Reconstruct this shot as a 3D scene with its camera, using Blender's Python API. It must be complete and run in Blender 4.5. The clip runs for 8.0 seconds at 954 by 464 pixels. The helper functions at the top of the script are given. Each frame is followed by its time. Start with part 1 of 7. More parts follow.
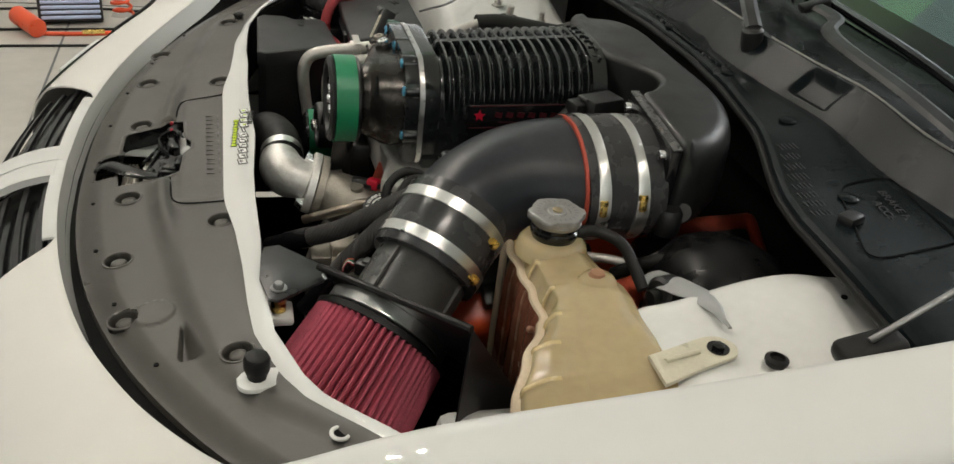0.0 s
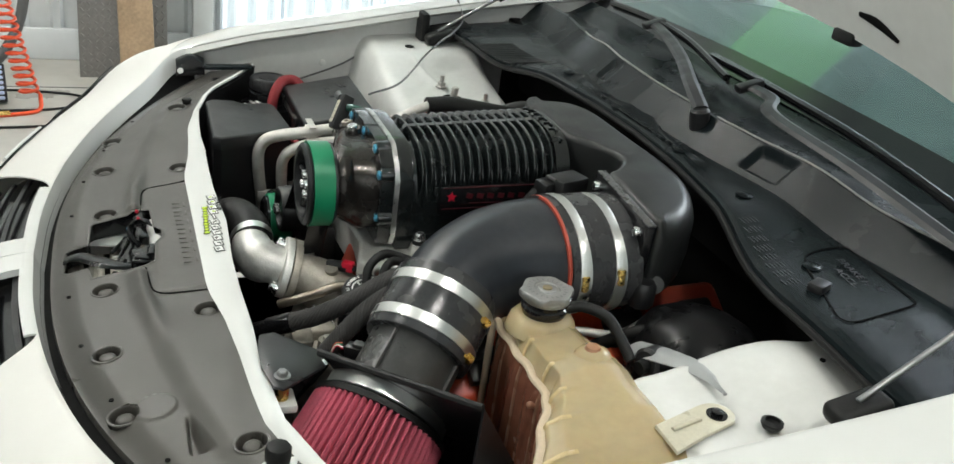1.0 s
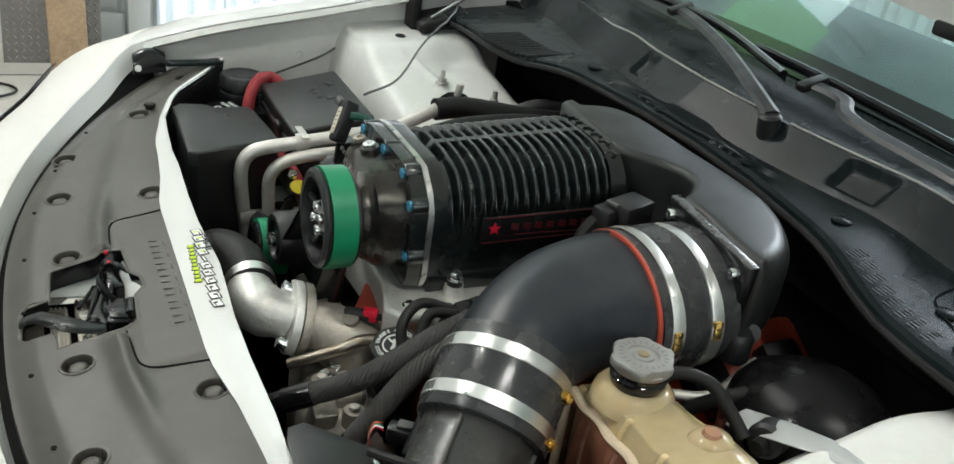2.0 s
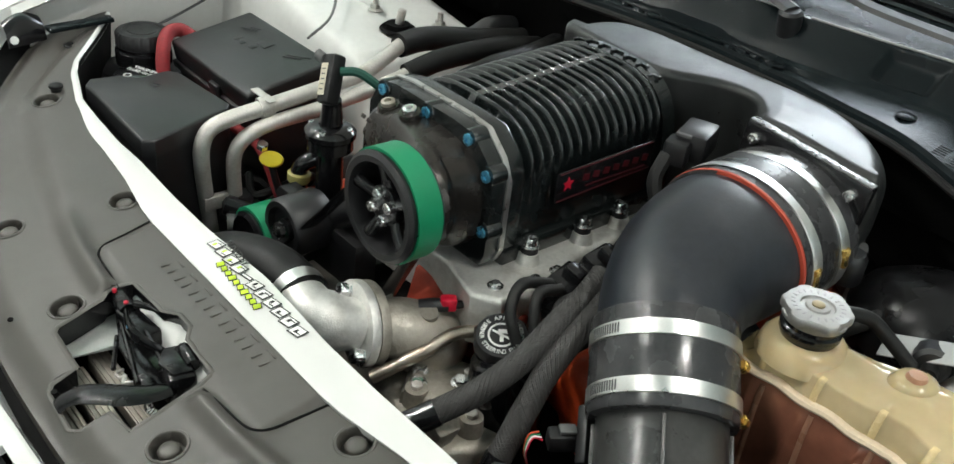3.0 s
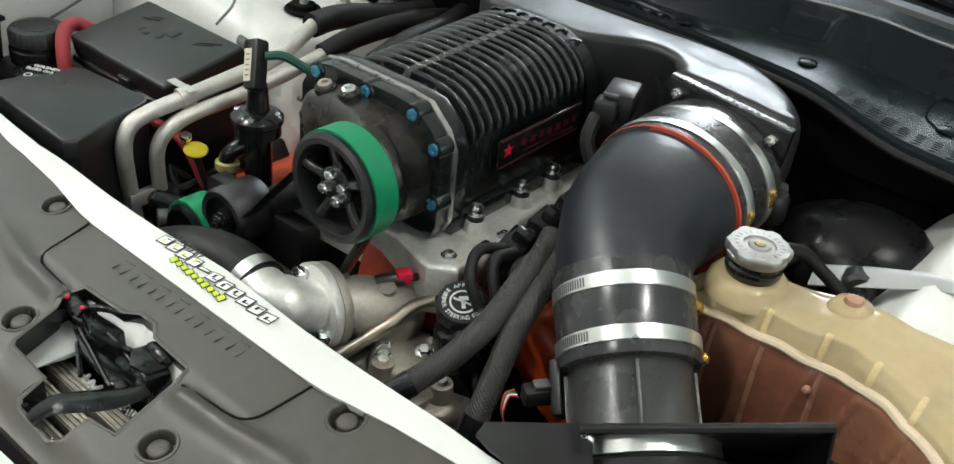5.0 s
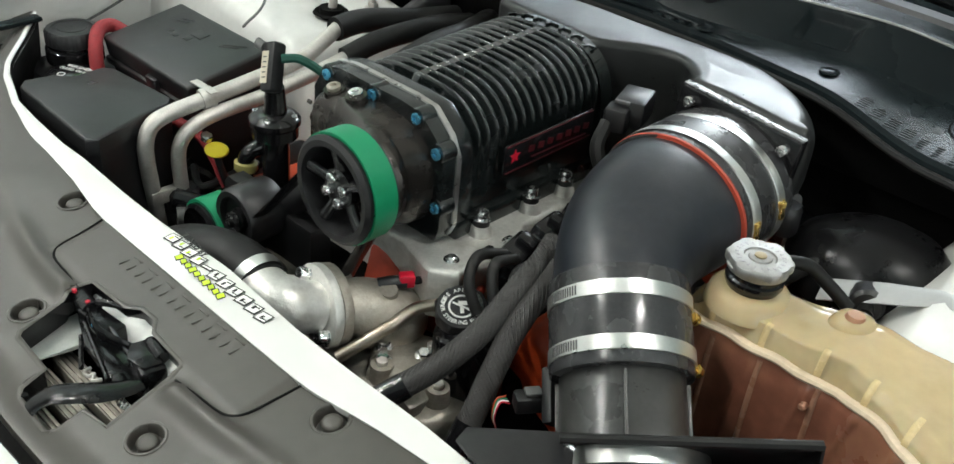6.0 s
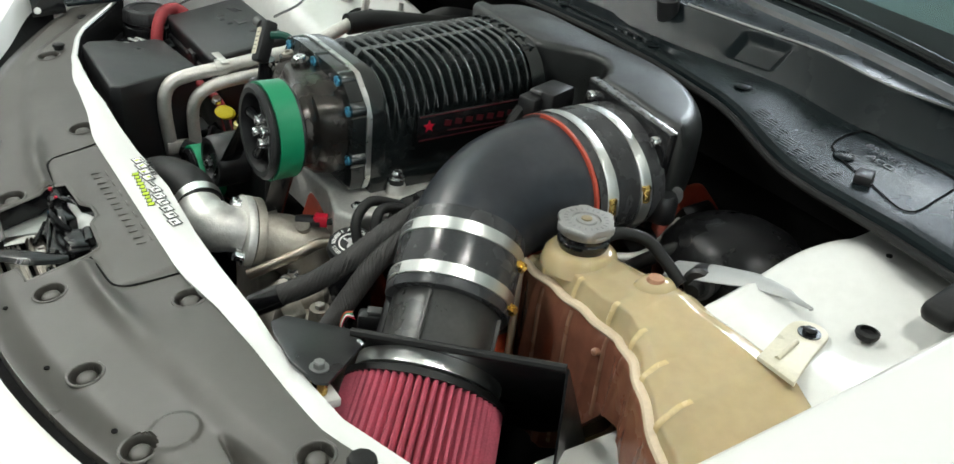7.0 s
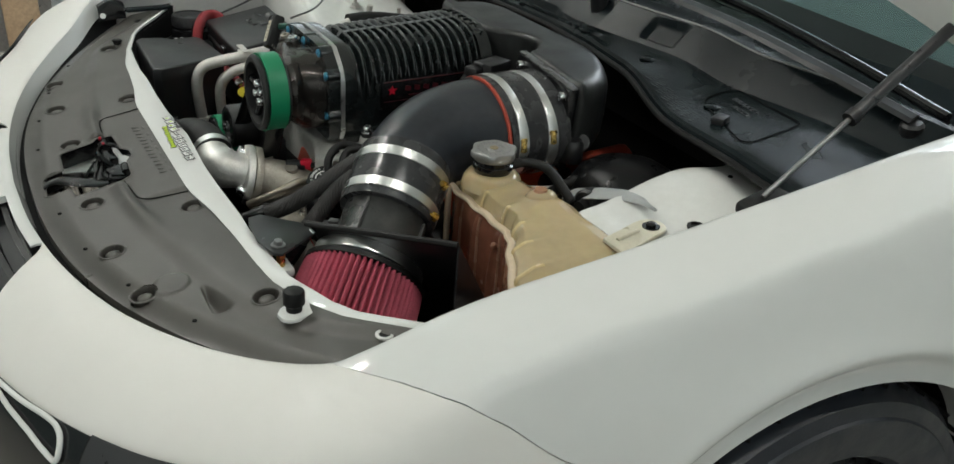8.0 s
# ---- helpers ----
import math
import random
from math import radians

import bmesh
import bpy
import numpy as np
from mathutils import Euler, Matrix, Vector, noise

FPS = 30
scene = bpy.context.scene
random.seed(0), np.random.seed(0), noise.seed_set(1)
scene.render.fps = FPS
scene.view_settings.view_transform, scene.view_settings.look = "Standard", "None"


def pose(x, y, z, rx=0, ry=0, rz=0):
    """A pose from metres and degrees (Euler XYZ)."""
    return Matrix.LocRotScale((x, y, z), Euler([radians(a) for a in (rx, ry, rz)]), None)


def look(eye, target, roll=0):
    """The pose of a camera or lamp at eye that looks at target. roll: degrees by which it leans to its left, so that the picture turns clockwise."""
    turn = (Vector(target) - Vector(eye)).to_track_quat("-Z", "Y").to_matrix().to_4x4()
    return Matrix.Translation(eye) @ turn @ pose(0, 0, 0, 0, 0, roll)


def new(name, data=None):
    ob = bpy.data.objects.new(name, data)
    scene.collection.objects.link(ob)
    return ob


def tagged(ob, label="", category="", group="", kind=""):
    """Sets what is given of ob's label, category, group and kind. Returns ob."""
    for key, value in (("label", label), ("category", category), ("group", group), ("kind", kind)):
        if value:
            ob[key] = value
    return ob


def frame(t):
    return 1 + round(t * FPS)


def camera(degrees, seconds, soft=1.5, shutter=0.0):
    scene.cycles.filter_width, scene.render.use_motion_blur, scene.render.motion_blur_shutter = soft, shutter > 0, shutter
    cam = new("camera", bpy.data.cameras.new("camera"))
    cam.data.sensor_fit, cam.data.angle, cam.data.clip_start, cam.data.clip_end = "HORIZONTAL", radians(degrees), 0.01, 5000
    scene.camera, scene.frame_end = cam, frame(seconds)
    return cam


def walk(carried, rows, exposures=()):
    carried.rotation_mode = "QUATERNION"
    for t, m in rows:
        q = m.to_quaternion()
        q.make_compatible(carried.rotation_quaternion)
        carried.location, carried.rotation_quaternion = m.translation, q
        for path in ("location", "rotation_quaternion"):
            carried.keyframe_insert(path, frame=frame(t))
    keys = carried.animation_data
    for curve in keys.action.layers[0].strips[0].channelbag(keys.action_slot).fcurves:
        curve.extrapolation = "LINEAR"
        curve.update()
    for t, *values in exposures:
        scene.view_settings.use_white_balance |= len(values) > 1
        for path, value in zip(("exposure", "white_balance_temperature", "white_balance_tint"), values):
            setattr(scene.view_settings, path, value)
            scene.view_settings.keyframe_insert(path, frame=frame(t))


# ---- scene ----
cam = camera(52.7, 8.0)
PATH = [
    (0, (-0.237, -1.325, 1.458), (0.257, 0.341, 0.467), 7.0),
    (0.2, (-0.287, -1.323, 1.472), (0.236, 0.254, 0.55), 6.2),
    (0.5, (-0.322, -1.322, 1.482), (0.287, 0.353, 0.577), 6.2),
    (0.7, (-0.34, -1.324, 1.481), (0.28, 0.272, 0.658), 6.8),
    (1, (-0.362, -1.317, 1.476), (0.351, 0.352, 0.635), 8.1),
    (1.2, (-0.373, -1.302, 1.475), (0.338, 0.272, 0.681), 8.8),
    (1.5, (-0.382, -1.245, 1.462), (0.411, 0.396, 0.639), 9.6),
    (1.8, (-0.391, -1.132, 1.442), (0.372, 0.416, 0.647), 8.9),
    (2, (-0.404, -1.034, 1.434), (0.434, 0.556, 0.556), 8.8),
    (2.2, (-0.423, -0.95, 1.428), (0.435, 0.583, 0.472), 8.6),
    (3.3, (-0.664, -0.68, 1.412), (0.626, 0.446, 0.379), 6.7),
    (3.5, (-0.682, -0.675, 1.414), (0.641, 0.405, 0.374), 6.6),
    (4, (-0.693, -0.679, 1.421), (0.673, 0.328, 0.361), 6.4),
    (5.3, (-0.678, -0.672, 1.419), (0.665, 0.364, 0.358), 6.9),
    (5.5, (-0.675, -0.676, 1.419), (0.645, 0.391, 0.36), 6.5),
    (6, (-0.64, -0.719, 1.425), (0.634, 0.398, 0.362), 5.7),
    (6.2, (-0.604, -0.769, 1.422), (0.555, 0.346, 0.411), 5.1),
    (6.5, (-0.535, -0.88, 1.416), (0.587, 0.405, 0.371), 6.1),
    (6.7, (-0.506, -0.959, 1.419), (0.512, 0.318, 0.448), 7.2),
    (7, (-0.497, -1.083, 1.422), (0.517, 0.334, 0.441), 6.2),
    (7.2, (-0.51, -1.171, 1.425), (0.417, 0.215, 0.513), 5.6),
    (7.5, (-0.533, -1.306, 1.45), (0.422, 0.185, 0.521), 5.9),
    (7.8, (-0.539, -1.419, 1.45), (0.341, 0.024, 0.581), 5.1),
    (8, (-0.512, -1.475, 1.443), (0.385, 0.063, 0.532), 4.2),
]
walk(cam, [(t, look(eye, target, roll)) for t, eye, target, roll in PATH],
     exposures=[(0, -0.40, 7100, 15.5), (0.5, -0.02, 6750, 12.5), (1.0, 0.06, 6500, 11.5), (2.0, 0.1, 6450, 10.5), (3.3, 0.32, 6450, 10.5), (5.5, 0.32, 6450, 10.5), (6.5, 0.38, 6400, 9.5), (7.0, 0.34, 6400, 9.5), (7.5, -0.04, 6500, 10.5), (8, -0.44, 6500, 10.5)])

# ---- world and lights ----
world = bpy.data.worlds.new("world")
scene.world = world
world.use_nodes = True
world.node_tree.nodes["Background"].inputs[0].default_value = (0.75, 0.85, 1.0, 1)
world.node_tree.nodes["Background"].inputs[1].default_value = 0.3

FLOOR = 0.10
CEILING = 4.6
# the lamp at (-0.9, 2.75) is an added fill for the far side
HIGH_BAYS = [(0.1, -1.75), (-1.6, 1.3), (-0.9, 2.75), (-3.6, 0.2), (3.4, -2.2)]
LAMP_GLOW = 450.0
DAYLIGHT = (0.80, 0.92, 1.0)
HOOD_ANGLE = 64.0


def area_lamp(name, at, size, power, color=(1, 0.97, 0.92), target=None):
    lamp = bpy.data.lights.new(name, "AREA")
    lamp.shape, lamp.size, lamp.size_y, lamp.energy, lamp.color = "RECTANGLE", size[0], size[1], power, color
    ob = new(name, lamp)
    ob.matrix_world = look(at, target or (at[0], at[1], 0))
    return ob


# unseen fills at the front and near side, added to brighten nose, bonnet and wings
area_lamp("fill_front", (-5.9, -0.8, 2.2), (4.5, 3.2), 36, (1.0, 0.965, 0.90), (0, -0.5, 1.0))
area_lamp("fill_side", (-0.8, -5.35, 2.4), (6.0, 2.6), 95, (0.96, 1.0, 0.98), (0, 0, 1.0))
# daylight through the translucent sheets of the far and rear walls
area_lamp("daylight_far", (1.0, 3.15, 0.72), (1.7, 1.1), 10, (0.86, 0.95, 1.0), (0.8, -1, 1.2))
area_lamp("daylight_rear", (6.80, 1.75, 3.85), (3.0, 1.3), 225, (0.93, 0.98, 1.0), (0.3, -0.2, 1.0))


# ---- materials ----
def surf(name, color, rough=0.5, metal=0.0, vary=0.12, scale=30.0, bump=0.0, bump_scale=400.0, coat=0.0,
         stain=0.0, stain_color=(0.1, 0.08, 0.06), stain_scale=12.0, rough_vary=0.1, spec=0.5, island=0.0):
    """A procedural surface: colour mottled at two scales, uneven gloss, fine relief and stains."""
    m = bpy.data.materials.new(name)
    m.use_nodes = True
    nt = m.node_tree
    n, l = nt.nodes, nt.links
    b = n["Principled BSDF"]
    b.inputs["Metallic"].default_value = metal
    b.inputs["Specular IOR Level"].default_value = spec
    b.inputs["Coat Weight"].default_value = coat
    b.inputs["Coat Roughness"].default_value = 0.03
    co = n.new("ShaderNodeTexCoord")
    big = n.new("ShaderNodeTexNoise")
    big.inputs["Scale"].default_value = scale
    big.inputs["Detail"].default_value = 6
    l.new(co.outputs["Object"], big.inputs["Vector"])
    fine = n.new("ShaderNodeTexNoise")
    fine.inputs["Scale"].default_value = scale * 9
    fine.inputs["Detail"].default_value = 3
    l.new(co.outputs["Object"], fine.inputs["Vector"])
    add = n.new("ShaderNodeMath")
    add.operation = "ADD"
    l.new(big.outputs[0], add.inputs[0])
    l.new(fine.outputs[0], add.inputs[1])
    ramp = n.new("ShaderNodeMapRange")
    ramp.inputs["From Min"].default_value, ramp.inputs["From Max"].default_value = 0.6, 1.4
    ramp.inputs["To Min"].default_value, ramp.inputs["To Max"].default_value = 1 - vary, 1 + vary
    l.new(add.outputs[0], ramp.inputs["Value"])
    mul = n.new("ShaderNodeVectorMath")
    mul.operation = "SCALE"
    mul.inputs[0].default_value = color
    l.new(ramp.outputs[0], mul.inputs["Scale"])
    out = mul.outputs[0]
    if island:
        geo = n.new("ShaderNodeObjectInfo")
        r2 = n.new("ShaderNodeMapRange")
        r2.inputs["To Min"].default_value, r2.inputs["To Max"].default_value = 1 - island, 1 + island
        l.new(geo.outputs["Random"], r2.inputs["Value"])
        m2 = n.new("ShaderNodeVectorMath")
        m2.operation = "SCALE"
        l.new(out, m2.inputs[0])
        l.new(r2.outputs[0], m2.inputs["Scale"])
        out = m2.outputs[0]
    if stain:
        st = n.new("ShaderNodeTexNoise")
        st.inputs["Scale"].default_value = stain_scale
        st.inputs["Detail"].default_value = 8
        st.inputs["Roughness"].default_value = 0.65
        l.new(co.outputs["Object"], st.inputs["Vector"])
        sr = n.new("ShaderNodeMapRange")
        sr.inputs["From Min"].default_value, sr.inputs["From Max"].default_value = 0.5, 0.72
        sr.inputs["To Min"].default_value, sr.inputs["To Max"].default_value = 0, stain
        l.new(st.outputs[0], sr.inputs["Value"])
        mx = n.new("ShaderNodeMix")
        mx.data_type = "RGBA"
        l.new(sr.outputs[0], mx.inputs[0])
        l.new(out, mx.inputs[6])
        mx.inputs[7].default_value = (*stain_color, 1)
        out = mx.outputs[2]
    l.new(out, b.inputs["Base Color"])
    rr = n.new("ShaderNodeMapRange")
    rr.inputs["From Min"].default_value, rr.inputs["From Max"].default_value = 0.3, 0.7
    rr.inputs["To Min"].default_value = max(0.02, rough - rough_vary)
    rr.inputs["To Max"].default_value = min(1, rough + rough_vary)
    l.new(big.outputs[0], rr.inputs["Value"])
    l.new(rr.outputs[0], b.inputs["Roughness"])
    if bump:
        bn = n.new("ShaderNodeTexNoise")
        bn.inputs["Scale"].default_value = bump_scale
        bn.inputs["Detail"].default_value = 2
        l.new(co.outputs["Object"], bn.inputs["Vector"])
        bp = n.new("ShaderNodeBump")
        bp.inputs["Strength"].default_value = bump
        bp.inputs["Distance"].default_value = 0.001
        l.new(bn.outputs[0], bp.inputs["Height"])
        l.new(bp.outputs[0], b.inputs["Normal"])
    return m


PAINT = surf("white_paint", (0.69, 0.69, 0.67), 0.60, vary=0.015, scale=4, coat=1.0, rough_vary=0.04, spec=0.15)
PAINT_BUMPER = surf("bumper_paint", (0.715, 0.695, 0.660), 0.42, vary=0.015, scale=4, rough_vary=0.04, spec=0.45)
PAINT_BAY = surf("bay_paint", (0.70, 0.70, 0.675), 0.38, vary=0.05, scale=9, bump=0.03, bump_scale=90, coat=0.3, stain=0.16, stain_color=(0.45, 0.42, 0.36))
COVER = surf("cover_plastic", (0.066, 0.061, 0.054), 0.36, vary=0.10, scale=7, bump=0.22, bump_scale=1500, stain=0.10, stain_color=(0.08, 0.075, 0.07), stain_scale=5)
COWL = surf("cowl_plastic", (0.0070, 0.0105, 0.0120), 0.24, spec=0.14, vary=0.12, scale=9, bump=0.16, bump_scale=1300, stain=0.05, stain_color=(0.04, 0.042, 0.043), stain_scale=7)
BLACK = surf("black_plastic", (0.010, 0.010, 0.011), 0.42, vary=0.2, scale=20, bump=0.12, bump_scale=900)
GLOSS = surf("gloss_black", (0.008, 0.008, 0.009), 0.16, vary=0.15, scale=25, rough_vary=0.05)
# near-black base that holds the shade of cavities, gaps and holes
DARK = surf("cavity_shade", (0.006, 0.006, 0.006), 0.75, vary=0.3, scale=15, bump=0.4, bump_scale=120, spec=0.10)
BLOWER = surf("blower_powdercoat", (0.007, 0.0092, 0.0095), 0.22, metal=0.0, vary=0.18, scale=22, bump=0.14, bump_scale=900, coat=0.35)
SNOUT = surf("snout_casting", (0.052, 0.047, 0.043), 0.26, metal=0.75, vary=0.2, scale=30, bump=0.22, bump_scale=700)
PLENUM = surf("plenum_satin", (0.014, 0.015, 0.015), 0.36, spec=0.45, vary=0.2, scale=14, bump=0.3, bump_scale=1200, coat=0.1)
TUBE = surf("intake_silicone", (0.018, 0.021, 0.027), 0.37, vary=0.25, scale=10, bump=0.12, bump_scale=500, stain=0.4, stain_color=(0.085, 0.080, 0.074), stain_scale=7)
HOSE = surf("coupler_rubber", (0.040, 0.040, 0.042), 0.26, vary=0.2, scale=30, bump=0.1, bump_scale=300)
GREASE = surf("greasy_black", (0.005, 0.005, 0.0055), 0.22, vary=0.3, scale=60, spec=0.3, bump=0.2, bump_scale=300)
RUBBER = surf("rubber", (0.009, 0.009, 0.009), 0.50, vary=0.25, scale=40, bump=0.2, bump_scale=600, spec=0.28)
STEEL = surf("band_steel", (0.78, 0.78, 0.76), 0.36, metal=1.0, vary=0.06, scale=40)
BRASS = surf("zinc_yellow", (0.72, 0.50, 0.16), 0.28, metal=1.0, vary=0.15, scale=120)
ALU = surf("cast_aluminium", (0.66, 0.65, 0.62), 0.44, metal=0.6, vary=0.14, scale=25, bump=0.35, bump_scale=420, stain=0.5, stain_color=(0.24, 0.20, 0.15), stain_scale=16)
ALU_DIRTY = surf("old_casting", (0.37, 0.34, 0.295), 0.55, metal=0.7, vary=0.2, scale=25, bump=0.4, bump_scale=400, stain=0.6, stain_color=(0.12, 0.10, 0.08), stain_scale=14)
PIPE = surf("bare_pipe", (0.60, 0.58, 0.55), 0.52, metal=0.75, vary=0.2, scale=60, stain=0.4, stain_color=(0.35, 0.27, 0.2), stain_scale=25)
BYPASS = surf("stained_steel_pipe", (0.36, 0.32, 0.27), 0.36, metal=0.95, vary=0.25, scale=60, stain=0.5, stain_color=(0.30, 0.19, 0.10), stain_scale=30)
CHROME = surf("bolt_chrome", (0.78, 0.78, 0.78), 0.22, metal=1.0, vary=0.08, scale=200)
BLUE = surf("anodised_blue", (0.12, 0.42, 0.62), 0.3, metal=0.8, vary=0.1, scale=200)
GREEN = surf("green_belt", (0.004, 0.215, 0.095), 0.42, vary=0.05, scale=30, rough_vary=0.05)
FILTER = surf("filter_cotton", (0.48, 0.085, 0.130), 0.75, vary=0.25, scale=60, bump=0.5, bump_scale=900, stain=0.25, stain_color=(0.16, 0.02, 0.03), stain_scale=20)
ORANGE = surf("engine_orange", (0.55, 0.065, 0.018), 0.40, vary=0.15, scale=20, bump=0.15, bump_scale=300)
# darker red for the valve cover's shaded rear, used on the bracket too
DULLRED = surf("dull_red", (0.28, 0.038, 0.018), 0.5, vary=0.2, scale=20, bump=0.15, bump_scale=300)
REDLINE = surf("red_gasket", (0.40, 0.055, 0.028), 0.5, vary=0.1, scale=80)
REDPRINT = surf("red_print", (0.50, 0.008, 0.03), 0.4, vary=0.05, scale=80)
REDLOOM = surf("red_loom", (0.26, 0.02, 0.025), 0.7, vary=0.4, scale=160, bump=0.9, bump_scale=700)
YELLOW = surf("yellow_plastic", (0.75, 0.60, 0.02), 0.4, vary=0.06, scale=60)
WHITEPRINT = surf("white_print", (0.78, 0.78, 0.76), 0.5, vary=0.03, scale=80)
LIMEPRINT = surf("lime_print", (0.52, 0.70, 0.02), 0.5, vary=0.03, scale=80)
BLACKPRINT = surf("black_print", (0.012, 0.012, 0.012), 0.5, vary=0.05, scale=80)
GREYPRINT = surf("grey_print", (0.024, 0.024, 0.025), 0.5, vary=0.05, scale=80)
BRAID = surf("braided_hose", (0.030, 0.028, 0.027), 0.6, vary=0.2, scale=60, bump=0.2, bump_scale=700)
CONCRETE = surf("concrete", (0.42, 0.40, 0.36), 0.42, vary=0.10, scale=1.6, bump=0.1, bump_scale=60, stain=0.25, stain_color=(0.26, 0.24, 0.21), stain_scale=1.2, rough_vary=0.15)
# for the unseen walls: dark and teal to cut bounce and cool reflections
WALL_FAR = surf("low_bounce_wall", (0.26, 0.32, 0.32), 0.5, vary=0.08, scale=2, stain=0.1, stain_color=(0.2, 0.2, 0.18), stain_scale=2)
WALL = surf("wall_sheet", (0.70, 0.72, 0.72), 0.45, vary=0.05, scale=2, stain=0.1, stain_color=(0.5, 0.48, 0.44), stain_scale=2)
CEIL = surf("ceiling_sheet", (0.48, 0.57, 0.56), 0.6, vary=0.05, scale=1)
WOOD = surf("plank_wood", (0.46, 0.32, 0.20), 0.65, vary=0.25, scale=9, bump=0.3, bump_scale=80, stain=0.5, stain_color=(0.13, 0.08, 0.05), stain_scale=6)
TREAD = surf("tread_plate", (0.22, 0.21, 0.20), 0.55, metal=0.25, vary=0.2, scale=8, stain=0.3, stain_color=(0.12, 0.1, 0.09), stain_scale=4)
REDHOSE = surf("air_hose", (0.75, 0.09, 0.03), 0.35, vary=0.05, scale=30)
STRUTBODY = surf("strut_body", (0.03, 0.03, 0.032), 0.35, vary=0.1, scale=60)
GREYRUB = surf("grey_hose", (0.09, 0.09, 0.09), 0.5, vary=0.1, scale=30)
TYRE = surf("tyre", (0.014, 0.017, 0.025), 0.40, vary=0.15, scale=40, bump=0.2, bump_scale=300)
RIM = surf("rim", (0.02, 0.02, 0.022), 0.3, metal=0.5, vary=0.1, scale=40)
STRUTROD = surf("strut_rod", (0.26, 0.26, 0.26), 0.40, metal=0.8, vary=0.1, scale=60)
HOODMAT = surf("hood_underside", (0.78, 0.78, 0.75), 0.5, vary=0.04, scale=6, bump=0.05)
BOXLID = surf("box_lid", (0.014, 0.0145, 0.0155), 0.36, vary=0.12, scale=12, bump=0.2, bump_scale=1300)
DASH = surf("dash", (0.055, 0.070, 0.072), 0.6, vary=0.1, scale=12, bump=0.2, bump_scale=500)




def plain(name, **values):
    m = bpy.data.materials.new(name)
    m.use_nodes = True
    b = m.node_tree.nodes["Principled BSDF"]
    for key, value in values.items():
        b.inputs[key.replace("_", " ")].default_value = value
    return m


GLASS = plain("windscreen_glass", Base_Color=(0.62, 0.80, 0.78, 1), Roughness=0.02, Transmission_Weight=1.0, IOR=1.45)


def tank_plastic():
    """Milky, slightly see-through bottle plastic."""
    m = surf("tank_plastic", (0.60, 0.475, 0.275), 0.20, vary=0.08, scale=9, bump=0.05, bump_scale=60, stain=0.3, stain_color=(0.48, 0.34, 0.18), stain_scale=9, coat=0.4)
    nt = m.node_tree
    b = nt.nodes["Principled BSDF"]
    b.inputs["Transmission Weight"].default_value = 0.30
    b.inputs["IOR"].default_value = 1.3
    b.inputs["Subsurface Weight"].default_value = 0.25
    b.inputs["Subsurface Radius"].default_value = (0.02, 0.012, 0.005)
    b.inputs["Subsurface Scale"].default_value = 1.0
    return m


TANK = tank_plastic()
COOLANT = surf("coolant_behind_plastic", (0.24, 0.094, 0.060), 0.26, vary=0.22, scale=7, bump=0.04, bump_scale=60, stain=0.5, stain_color=(0.36, 0.20, 0.10), stain_scale=8, coat=0.2)


# ---- mesh helpers ----
def spot(ob):
    p = Vector((0, 0, 0))
    while ob is not None:
        p += ob.location
        ob = ob.parent
    return p


def thing(name, at, label, category, group="", kind=""):
    ob = new(name)
    ob.empty_display_size = 0.02
    ob.location = at
    return tagged(ob, label, category, group, kind)


def mesh_of(bm, material, angle=38):
    bmesh.ops.recalc_face_normals(bm, faces=bm.faces)
    me = bpy.data.meshes.new("mesh")
    bm.to_mesh(me)
    bm.free()
    for m in material if isinstance(material, (list, tuple)) else (material,):
        me.materials.append(m)
    for p in me.polygons:
        p.use_smooth = True
    me.set_sharp_from_angle(angle=radians(angle))
    return me


def part(name, bm, material, parent, label="", angle=38):
    """Links a bmesh, given in world metres, as one mesh object under a thing or a part."""
    if parent is not None:
        bm.transform(Matrix.Translation(-spot(parent)))
    ob = new(name, mesh_of(bm, material, angle))
    ob.parent = parent
    return tagged(ob, label)


def solo(name, bm, material, label, category, group="", kind="", angle=38):
    return tagged(part(name, bm, material, None, "", angle), label, category, group, kind)


def join(*bms):
    out = bms[0]
    for b in bms[1:]:
        me = bpy.data.meshes.new("tmp")
        b.to_mesh(me)
        b.free()
        out.from_mesh(me)
        bpy.data.meshes.remove(me)
    return out


def box(size, m=None, bevel=0.0, seg=2):
    bm = bmesh.new()
    bmesh.ops.create_cube(bm, size=1.0)
    bm.transform(Matrix.Diagonal((*size, 1)))
    if bevel:
        bmesh.ops.bevel(bm, geom=bm.edges[:], offset=bevel, segments=seg, affect="EDGES", profile=0.5, clamp_overlap=True)
    bm.transform(m or Matrix())
    return bm


def block(lo, hi, bevel=0.0, seg=2, m=None):
    """A box between two corners."""
    lo, hi = Vector(lo), Vector(hi)
    return box(hi - lo, (m or Matrix()) @ Matrix.Translation((lo + hi) / 2), bevel, seg)


